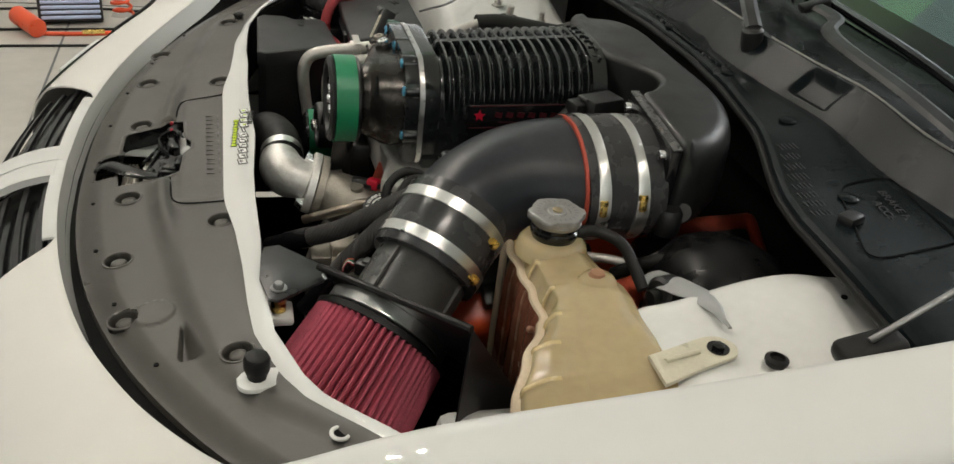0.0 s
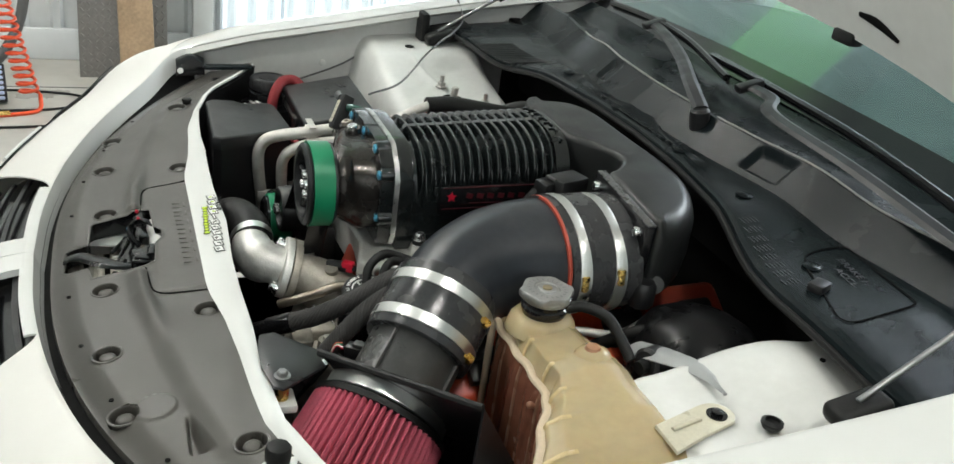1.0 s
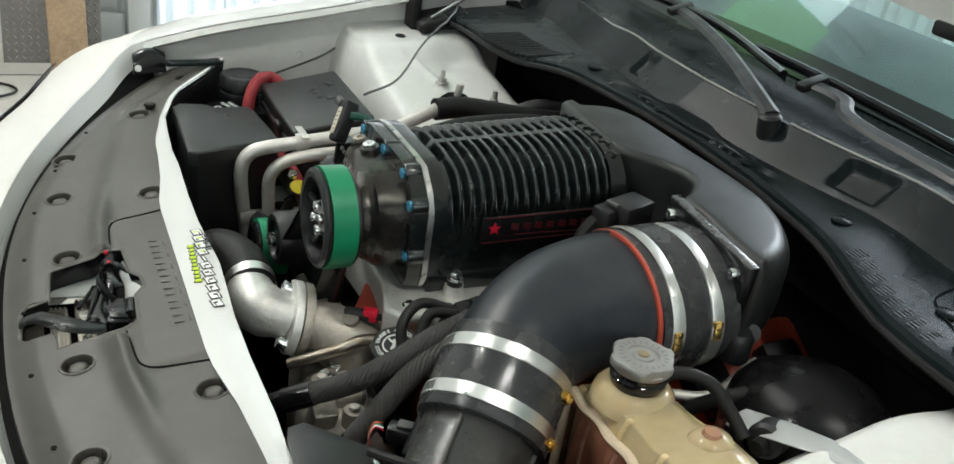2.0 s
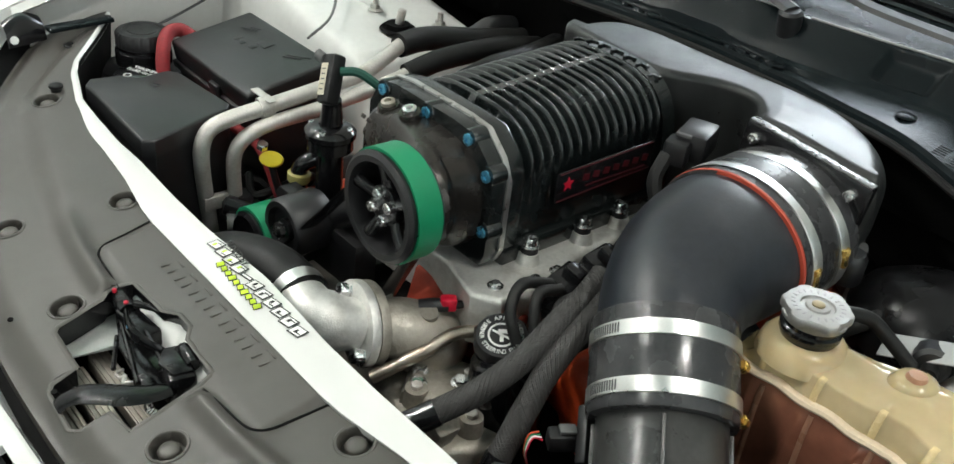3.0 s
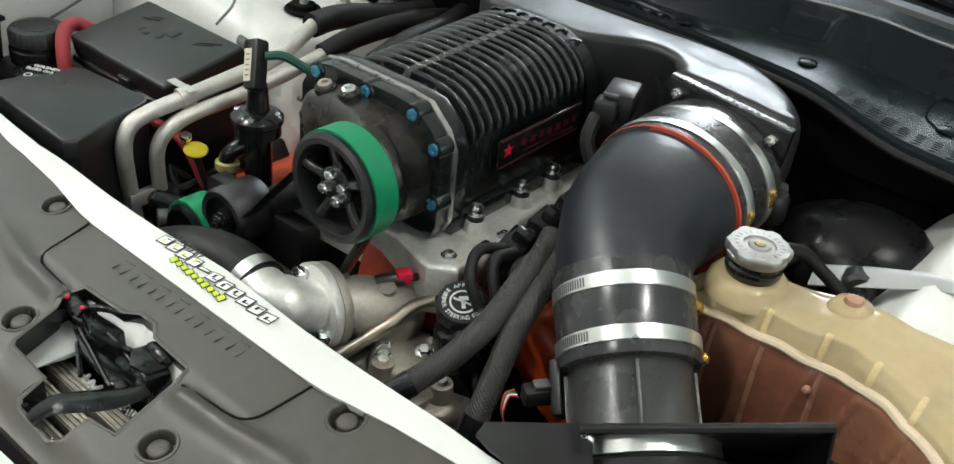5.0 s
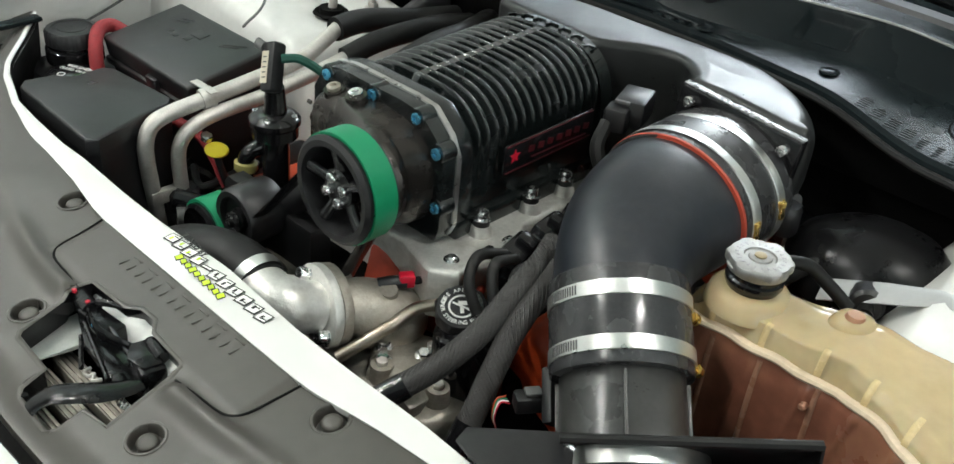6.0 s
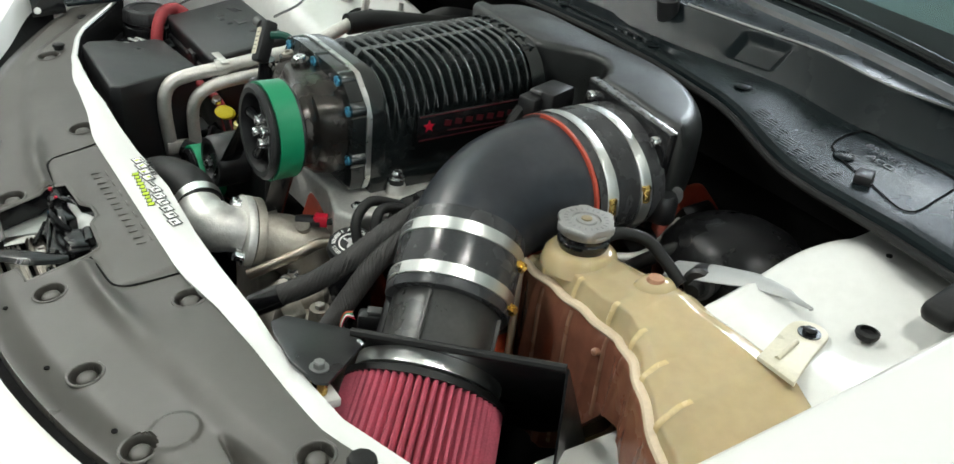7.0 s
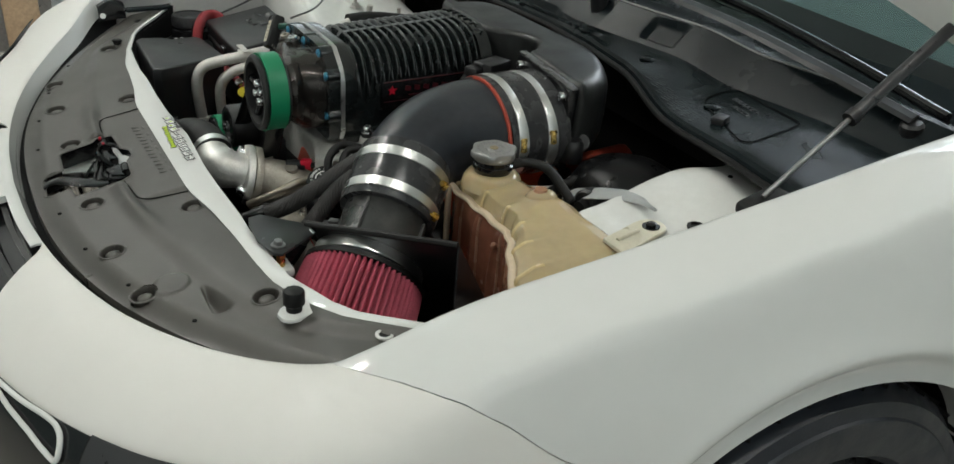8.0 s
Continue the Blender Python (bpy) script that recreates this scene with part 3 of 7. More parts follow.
def wheel(sgn):
    c = Vector((ARCH[0], -0.785 * sgn, FLOOR + 0.346))
    m = aim(c, (0, -sgn, 0)) @ Matrix.Diagonal((0.955, 0.955, 1, 1))
    w = part("wheel", lathe([(0.14, -0.10), (0.245, -0.10), (0.25, 0.09), (0.23, 0.105), (0.05, 0.07), (0, 0.07)], m, 48, False), RIM, car, "dark wheel under the wing")
    part("tyre", lathe([(0.25, -0.12), (0.30, -0.128), (0.345, -0.118), (0.36, -0.095), (0.362, -0.03), (0.356, -0.028), (0.356, -0.02), (0.362, -0.018), (0.362, 0.03), (0.356, 0.032), (0.356, 0.04), (0.362, 0.042),
                        (0.36, 0.095), (0.345, 0.118), (0.325, 0.122), (0.322, 0.126), (0.30, 0.127), (0.265, 0.122), (0.252, 0.108)], m, 72, False), TYRE, w, "black rubber tyre")
    tread = bmesh.new()
    for i in range(48):
        a = 2 * math.pi * i / 48
        tread = join(tread, box((0.006, 0.004, 0.05), m @ Matrix.Rotation(a, 4, "Z") @ Matrix.Translation((0.3605, 0, 0.085)) @ Matrix.Rotation(0.35, 4, "X"), 0))
    tagged(part("tread_groove", tread, DARK, w), kind="stuff")
    part("wheel_housing", lathe([(0.40, -0.16), (0.402, 0.08), (0.40, -0.16)], m, 48, False), DARK, car)


wheel(1)
wheel(-1)


def hood():
    """The opened bonnet; its rear edge stands above the cowl."""
    ang = radians(HOOD_ANGLE)

    def f(u, v):
        y = (u * 2 - 1) * 0.74
        s = v * 1.20
        x = 0.660 - math.cos(ang) * s + 0.02 * math.sin(math.pi * v)
        z = 1.232 - 0.20 * y * y * (1 - 0.4 * v) + math.sin(ang) * s
        return Vector((x, y * (1 - 0.10 * v ** 3), z))
    part("hood", grid(f, lin(0, 1, 30), lin(0, 1, 30), 0.02), HOODMAT, car, "raised bonnet, pale underside")
    for u in (0.36, 0.64):
        p = f(u, 0.0)
        part("hood_bumper", box((0.025, 0.045, 0.02), Matrix.Translation(p + Vector((-0.012, 0, -0.012))), 0.005), RUBBER, car, "black rubber buffer")
        # long slot pressed into the rear edge
        w = 1 if u > 0.5 else -1
        ends = [f(0.5 + w * k, v) + Vector((-0.0195, 0, -0.0095)) for k, v in ((0.166, 0.040), (0.192, 0.040), (0.220, 0.032))]
        part("hood_slot", sweep([(*q, r, 0.002) for q, r in zip(ends, (0.004, 0.008, 0.003))], 0.006, seg=10, up=(1, 0, 0.5)), DARK, car)


hood()


def inner_body():
    # upright inner walls under the wings
    for sgn in (1, -1):
        def wall(u, v):
            i = 0.50 + 0.42 * u
            p, _ = lip(i)
            top = p.z - 0.004
            y = p.y + lerp(v, [0, 0.10, 0.2, 1], [0.0, 0.012, -0.035, -0.030])
            z = lerp(v, [0, 0.10, 0.2, 1], [top, top - 0.012, top - 0.020, top - 0.30])
            return Vector((p.x, -sgn * y * -1 if sgn > 0 else -y, z))
        part("inner_wing", grid(wall, lin(0, 1, 40), lin(0, 1, 16), 0.002), PAINT_BAY, car, "white inner wing panel of the engine bay")
    # far strut tower
    def tower(u, v):
        x, y = 0.09 + 0.41 * u, 0.30 + 0.53 * v
        z = lerp(y, [.30, .365, .395, .42, .50, .57, .60, .635, .655, .83], [.66, .82, .862, .876, .888, .900, .908, .924, .930, .932]) + 0.07 * (x - 0.30)
        z -= lerp(x, [.09, .150, .168, .180, .192, .206, .398, .412, .424, .440, .50], [.26, .20, .060, .018, .004, 0, 0, .004, .018, .070, .26])
        z += 0.006 * math.exp(-((x - 0.262 - 0.25 * (0.64 - y)) / 0.007) ** 2) * ease(y, 0.46, 0.52) * (1 - ease(y, 0.62, 0.65))
        z -= 0.010 * math.exp(-(((x - 0.345) / 0.035) ** 2 + ((y - 0.60) / 0.03) ** 2))
        z -= 0.012 * math.exp(-(((x - 0.303) / 0.04) ** 2 + ((y - 0.465) / 0.04) ** 2))
        return Vector((x, y, z))
    part("strut_tower", grid(tower, lin(0, 1, 72), lin(0, 1, 72), 0.003), PAINT_BAY, car, "white pressed strut tower with a threaded stud", 60)
    part("grommet", lathe([(0.010, 0), (0.010, 0.002), (0.006, 0.002), (0.005, 0.0005), (0, 0.0005)], aim((0.272, 0.690, 0.9295), (0, 0, 1)), 18), RUBBER, car, "black rubber plug")
    # near tower and apron
    def near(u, v):
        x = 0.13 + 0.38 * u
        y = lerp(v, [0, 0.12, 0.3, 1], [-0.44, -0.50, -0.545, -0.80])
        z = 0.905 + 0.10 * (x - 0.2) - lerp(v, [0, 0.12, 0.3, 1], [0.17, 0.06, 0.0, 0.012])
        z -= 0.16 * ease(x, 0.468, 0.505) * ease(-y, 0.44, 0.56) + 0.05 * (1 - ease(x, 0.10, 0.20))
        z += 0.018 * math.exp(-(((x - 0.36) / 0.07) ** 2 + ((y + 0.58) / 0.05) ** 2)) + 0.006 * math.sin(30 * x + 14 * y)
        return Vector((x, y, z))
    part("strut_tower", grid(near, lin(0, 1, 44), lin(0, 1, 36), 0.003), PAINT_BAY, car, "white pressed inner wing and strut tower", 50)
    part("grommet", lathe([(0.010, -0.004), (0.012, 0.0), (0.012, 0.003), (0.008, 0.005), (0.0075, 0.001), (0, 0.001)], aim((0.279, -0.667, 0.911), (0, 0, 1)), 20), RUBBER, car, "black rubber plug")
    part("drain_hole", lathe([(0.0035, 0), (0.0035, 0.002), (0, 0.002)], aim((0.385, -0.604, 0.938), (0, 0, 1)), 12), DARK, car)
    # firewall, floor of the bay and liners, near-black for the bay's shade; rails
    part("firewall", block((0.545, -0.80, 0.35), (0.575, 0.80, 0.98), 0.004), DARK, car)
    # added dark block that keeps light from the gap behind the plenum
    part("gap_blocker", block((0.512, -0.62, 0.862), (0.545, 0.62, 0.975), 0.006), DARK, car)
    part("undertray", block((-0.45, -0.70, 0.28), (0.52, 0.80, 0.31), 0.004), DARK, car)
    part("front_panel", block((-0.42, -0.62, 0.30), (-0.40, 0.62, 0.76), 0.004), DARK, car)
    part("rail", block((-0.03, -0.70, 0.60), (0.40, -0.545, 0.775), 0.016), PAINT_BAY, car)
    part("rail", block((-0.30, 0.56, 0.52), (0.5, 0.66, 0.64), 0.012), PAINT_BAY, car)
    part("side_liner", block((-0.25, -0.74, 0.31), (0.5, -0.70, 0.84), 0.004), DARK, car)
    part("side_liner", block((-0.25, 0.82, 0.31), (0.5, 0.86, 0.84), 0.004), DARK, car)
    part("wheel_tub", lathe([(0.02, 0), (0.02, 0.01), (0, 0.01)], aim((0.303, 0.465, 0.878), (0, 0, 1)), 20), DARK, car)


inner_body()


def windscreen():
    def f(u, v, lift=0.0):
        y = (u * 2 - 1) * 0.80
        s = v * 1.0
        ang = radians(28)
        k = (y / 0.8) ** 2
        return Vector((0.722 + 0.02 * k + s * math.cos(ang), y, 1.046 - 0.035 * k + s * math.sin(ang) + lift))
    g = part("windscreen", grid(lambda u, v: f(u, v), lin(0, 1, 40), lin(0, 1, 12), 0.005), GLASS, car, "tinted curved windscreen glass")
    g.visible_shadow = False
    part("frit_band", grid(lambda u, v: f(u, 0.06 * v, 0.0015), lin(0, 1, 40), [0, 1], 0.001), GLOSS, car, "black border of the windscreen")
    part("dashboard", grid(lambda u, v: Vector((f(u, 0).x + 0.02 + v * 0.6, (u * 2 - 1) * 0.74, 1.03 + 0.03 * math.sin(3 * v))), lin(0, 1, 20), lin(0, 1, 10), 0.01), DASH, car, "dark dashboard behind the glass")
    part("cabin_back", block((2.2, -0.75, 0.5), (2.25, 0.75, 1.5), 0.01), DASH, car)
    part("roof", grid(lambda u, v: Vector((1.58 + 0.8 * v, (u * 2 - 1) * 0.62, 1.50 + 0.02 * math.sin(3 * u))), lin(0, 1, 8), lin(0, 1, 6), 0.02), PAINT, car, "white roof")


windscreen()


# ---- cover over the radiator ----
def cover_front(y):
    return -0.440 + 0.047 * (abs(y) / 0.36) ** 2.4


def cover_rear(y):
    return lerp(abs(y), [0, .10, .17, .20, .27, .35, .43, .49, .533, .57, .605, .63, .666, .70, .74], [-.236, -.236, -.236, -.234, -.223, -.216, -.212, -.207, -.194, -.183, -.166, -.146, -.115, -.088, -.06])


def strip_rear(y):
    a = abs(y)
    return max(lerp(a, [0, .12, .20, .30, .36, .42], [-.200, -.206, -.206, -.203, -.2045, -.40]), cover_rear(y) + 0.0115)


def cover_z(x, y=0.0):
    return 0.832 + 0.17 * (x + 0.25)


LATCH = [(-.329, .094), (-.316, .097), (-.302, .089), (-.299, .030), (-.289, .015), (-.288, -.008), (-.299, -.024), (-.302, -.079), (-.320, -.083), (-.386, -.092), (-.391, -.059), (-.417, -.059), (-.424, -.048), (-.422, .004), (-.416, .012), (-.392, .014), (-.390, .074), (-.384, .081), (-.336, .090)]


def inside(poly, x, y):
    hit = False
    j = len(poly) - 1
    for i in range(len(poly)):
        (xi, yi), (xj, yj) = poly[i], poly[j]
        if (yi > y) != (yj > y) and x < (xj - xi) * (y - yi) / (yj - yi) + xi:
            hit = not hit
        j = i
    return hit


CLIPS = [(-.250, .236), (-.250, -.231), (-.352, .407), (-.354, -.408), (-.367, .274), (-.370, -.285), (-.367, .103), (-.370, -.129), (-.234, .516), (-.234, -.516)]


def radiator_cover():
    t = thing("radiator_cover", (-0.33, 0, 0.80), "dark grey plastic cover over the radiator, held by round clips", "engine cover")

    def relief(x, y):
        z = cover_z(x, y)
        # swelling at the front edge, ribs beside the latch, raised middle panel
        f = cover_front(y)
        z -= 0.012 * (1 - ease(x, f, f + 0.035))
        z += 0.0035 * ease(x, -0.315, -0.300) * (1 - ease(abs(y - 0.0), 0.165, 0.178))
        # moulded channel that runs outward from the latch
        a = abs(y)
        c = lerp(a, [0.09, 0.164, 0.25, 0.33, 0.408, 0.514, 0.56, 0.62, 0.70], [-0.328, -0.324, -0.312, -0.297, -0.282, -0.256, -0.235, -0.180, -0.10])
        z += 0.010 * math.exp(-((x - c) / 0.011) ** 2) * ease(a, 0.085, 0.105) * (1 - ease(a, 0.16, 0.30))
        # behind the channel the panel stands higher towards its ends
        z += 0.007 * ease(x - c, -0.020, 0.010) * ease(a, 0.15, 0.34) * (1 - 0.5 * ease(x - c, 0.02, 0.10))
        # wedge-shaped pocket and a flat disc
        u, w = a - 0.434, x + 0.291
        if y < 0 and 0 < u < 0.074:
            side = 0.004 + 0.024 * u / 0.072
            z -= 0.013 * ease(u, 0.0, 0.030) * (1 - ease(u, 0.062, 0.073)) * ease(w, -0.003, 0.002) * (1 - ease(w, 0.25 * side, side))
        z += 0.0022 * (1 - ease(math.hypot(y + 0.410, x + 0.322), 0.0215, 0.0245))
        return z

    bm = bmesh.new()
    ys, vs = lin(-0.732, 0.732, 560), lin(0, 1, 96)
    rows = []
    for y in ys:
        a, b = cover_front(y), cover_rear(y) + 0.004
        rows.append([bm.verts.new((a + (b - a) * v, y, relief(a + (b - a) * v, y))) for v in vs])
    for i in range(len(ys) - 1):
        for j in range(len(vs) - 1):
            q = (rows[i][j], rows[i + 1][j], rows[i + 1][j + 1], rows[i][j + 1])
            cx, cy = sum(v.co.x for v in q) / 4, sum(v.co.y for v in q) / 4
            if not any(inside(LATCH, v.co.x, v.co.y) for v in q) and all(math.hypot(v.co.x - px, v.co.y - py) > 0.0150 for px, py in CLIPS for v in q):
                bm.faces.new(q)
    # walls of the latch opening and the edges
    for v in [v for v in bm.verts if not v.link_faces]:
        bm.verts.remove(v)
    geo = bmesh.ops.extrude_edge_only(bm, edges=[e for e in bm.edges if e.is_boundary])
    for v in geo["geom"]:
        if isinstance(v, bmesh.types.BMVert):
            v.co.z -= 0.018
    part("cover_panel", bm, COVER, t, "matt dark grey moulded panel", 30)
    # smooth rim round the latch opening
    rim = [Vector((x, y, relief(x, y) - 0.0006)) for x, y in LATCH + LATCH[:1]]
    part("opening_rim", sweep([(*p, 0.0030, 0.0010) for p in rim], 0.0032, seg=8, raw=True, up=(0, 0, 1)), COVER, t)
    wall = bmesh.new()
    lo = [wall.verts.new((p.x, p.y, p.z - 0.028)) for p in rim[:-1]]
    hi = [wall.verts.new((p.x, p.y, p.z)) for p in rim[:-1]]
    for i in range(len(lo)):
        j = (i + 1) % len(lo)
        wall.faces.new((lo[i], lo[j], hi[j], hi[i]))
    part("opening_wall", wall, GLOSS, t)
    # seam of the middle panel
    for s in (1, -1):
        seam = [(-.317, .090), (-.315, .125), (-.313, .150), (-.308, .164), (-.296, .172), (-.270, .176), (-.238, .181)]
        part("panel_seam", sweep([Vector((x, s * y, relief(x, s * y) + 0.0002)) for x, y in seam], 0.0014, seg=6, step=6), DARK, t)
    # embossed name of the model, as plain bars
    for i in range(7):
        y = 0.085 - i * 0.030
        x = -0.262 + 0.0006 * i
        bm = join(box((0.019, 0.0022, 0.0012), Matrix.Translation((x, y + 0.0075, relief(x, y) - 0.0001)), 0.0004), box((0.0022, 0.015, 0.0012), Matrix.Translation((x + 0.008, y, relief(x + 0.008, y) - 0.0001)), 0.0004),
                  box((0.019, 0.0022, 0.0012), Matrix.Translation((x, y - 0.0065, relief(x, y) - 0.0001)), 0.0004))
        part("raised_bar", bm, COVER, t)
    # clips
    me = mesh_of(lathe([(0.0246, -0.0010), (0.0236, 0.0001), (0.0208, 0.0000), (0.0202, -0.0006), (0.0195, -0.0030), (0.0192, -0.0170), (0.0128, -0.0172), (0.0126, -0.0072), (0.0116, -0.0056), (0.0085, -0.0044), (0.0045, -0.0038), (0, -0.0036)], None, 28, False), COVER)
    for x, y in CLIPS:
        c = new("clip", me)
        c.parent = t
        c.matrix_basis = Matrix.Translation(Vector((x, y, relief(x, y) + 0.0012)) - spot(t)) @ Matrix.Rotation(-0.17, 4, "Y") @ Matrix.Diagonal((0.78, 0.78, 0.8, 1))
    # small dimples along the front edge
    for k in range(9):
        y = -0.5 + k * 0.125
        x = cover_front(y) + 0.022
        part("small_hole", lathe([(0.003, 0), (0.003, 0.0012), (0, 0.0012)], aim((x, y, relief(x, y) + 0.0006), (0, 0, 1)), 10), DARK, t)
    # drip hole with a bright screw near the wing
    for s in (1, -1):
        x, y = -0.145, s * 0.661
        part("ring", lathe([(0.0105, 0), (0.0105, 0.0016), (0.0095, 0.0022), (0.0068, 0.0020), (0.0064, 0.0006)], aim((x, y, relief(x, y)), (0, 0, 1)), 24, False), PAINT if s < 0 else RUBBER, t)
        part("small_hole", lathe([(0.0066, 0), (0.0066, 0.0008), (0, 0.0008)], aim((x, y, relief(x, y)), (0, 0, 1)), 20), DARK, t)
    return relief


cover_relief = radiator_cover()


def nose_seal():
    """The painted edge of the nose, folded down, and the dark gap between it and the cover."""
    t = thing("nose_edge", (-0.45, 0, 0.79), "white folded edge of the nose along the front of the cover", "edge")
    run = [p for p in LIP if p.x < -0.19]
    for s in (1, -1):
        def fold(u, v):
            p = run[u]
            return Vector((p.x + 0.012 * v, -s * (p.y + 0.010 * v * ease(-p.y, 0.4, 0.7)), p.z - 0.001 - 0.032 * v))

        def gap(u, v):
            p = run[u]
            y = min(-p.y, 0.728)
            q = Vector((cover_front(y) + 0.003, s * y, cover_z(cover_front(y)) - 0.022))
            return fold(u, 1.0).lerp(q, v)
        part("fold", grid(fold, range(len(run)), [0, 0.25, 0.6, 1.0], 0.001), PAINT, t, angle=50)
        # near-black sheet closing the gap; the gap's shade is in its colour
        part("gap", grid(gap, range(len(run)), [0, 0.5, 1.0], 0.001), DARK, t)


# light grey that carries the highlight of the cowl's ridge
EDGE = surf("edge_highlight", (0.30, 0.30, 0.285), 0.5, vary=0.15, scale=40)
nose_seal()


def slam_panel():
    t = thing("radiator_support", (-0.21, 0, 0.80), "white painted radiator support strip with a printed sticker", "panel")
    def f(u, v):
        y = -0.725 + 1.45 * u
        a, b = cover_rear(y) - 0.01 + 0.012 * ease(y, 0.38, 0.50), strip_rear(y)
        x = a + (b - a) * v
        return Vector((x, y, cover_z(x) + 0.006 + 0.002 * math.sin(math.pi * v)))
    part("strip", grid(f, lin(0, 1, 180), lin(0, 1, 7), 0.012), PAINT, t, "glossy white strip", 50)
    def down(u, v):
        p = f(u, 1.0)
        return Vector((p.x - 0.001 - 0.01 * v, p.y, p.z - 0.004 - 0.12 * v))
    # hanging sheet whose near-black colour gives the shade below the strip
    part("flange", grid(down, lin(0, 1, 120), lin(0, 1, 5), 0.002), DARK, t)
    # sticker: three lines of a trade name as plain bars
    def spot_on(x, y, up=0.0):
        return Matrix.Translation((x, y, cover_z(x) + 0.0092 + up)) @ Matrix.Rotation(-0.17, 4, "Y") @ Matrix.Rotation(0.15, 4, "Z")
    for i in range(11):
        y = 0.082 - i * 0.0172
        x = -0.2140 - 0.0006 * i
        lean = spot_on(x, y) @ Matrix(((1, 0, 0, 0), (-0.22, 1, 0, 0), (0, 0, 1, 0), (0, 0, 0, 1)))
        low = i in (4,)
        part("sticker_outline", box((0.0050 if low else 0.0125, 0.0160, 0.0006), lean, 0.0002), BLACKPRINT, t)
        part("sticker_bar", box((0.0022 if low else 0.0098, 0.0132, 0.0006), lean @ Matrix.Translation((0, 0, 0.0003)), 0.0002), WHITEPRINT, t)
        if not low:
            part("sticker_slit", box((0.0046, 0.0030, 0.0006), lean @ Matrix.Translation((0.0012 if i % 2 else -0.0012, 0.0006, 0.0006))), LIMEPRINT if i < 4 else BLACKPRINT, t)
            part("sticker_slit", box((0.0012, 0.0060, 0.0006), lean @ Matrix.Translation((-0.0024 if i % 3 else 0.0024, -0.0030, 0.0006))), BLACKPRINT, t)
    flat = plane_frame((-0.2052, 0.055, cover_z(-0.2052) + 0.0096), (-0.10, -1, -0.017), (-0.17, 0, 1))
    text(t, "TUNED BY", flat, 0.0105, BLACKPRINT, "sticker_words")
    for i in range(10):
        mb = spot_on(-0.2262 - 0.0005 * i, 0.050 - i * 0.0092, -0.0006) @ Matrix.Rotation(-0.5, 4, "Z")
        part("sticker_outline", box((0.0072 + 0.002 * (i % 3 == 0), 0.0082, 0.0006), mb, 0.0002), BLACKPRINT, t)
        part("sticker_bar", box((0.0054 + 0.002 * (i % 3 == 0), 0.0064, 0.0006), mb @ Matrix.Translation((0, 0, 0.0003)), 0.0002), LIMEPRINT, t)


slam_panel()


def rubber_stop(at, tall, tongue):
    t = thing("rubber_stop", at, "black rubber bonnet stop on a white bracket", "rubber stop", "bonnet stops")
    x, y, z = at
    k = 1.0 if tongue else 0.75
    if tongue:
        part("bracket", prism([(p[0], p[1]) for p in smooth_line([(x - .020, y), (x - .018, y - .012), (x - .009, y - .019), (x + .004, y - .018), (x + .020, y - .013), (x + .036, y - .004), (x + .030, y + .012), (x + .010, y + .014), (x - .010, y + .012), (x - .020, y)], 4)[:-1]], z - 0.004, z + 0.001, None, 0.001), PAINT, t)
    part("stop", lathe([(r * k, h) for r, h in ((0.0095, 0), (0.0100, 0.008), (0.0125, 0.010), (0.0130, 0.013), (0.0130, tall - 0.004), (0.0115, tall - 0.001), (0.0090, tall), (0, tall))], aim((x, y, z), (0, 0, 1)), 10), RUBBER, t)


rubber_stop((-0.216, -0.566, cover_z(-0.216) + 0.009), 0.028, True)
rubber_stop((-0.214, 0.534, cover_z(-0.214) + 0.002), 0.015, False)


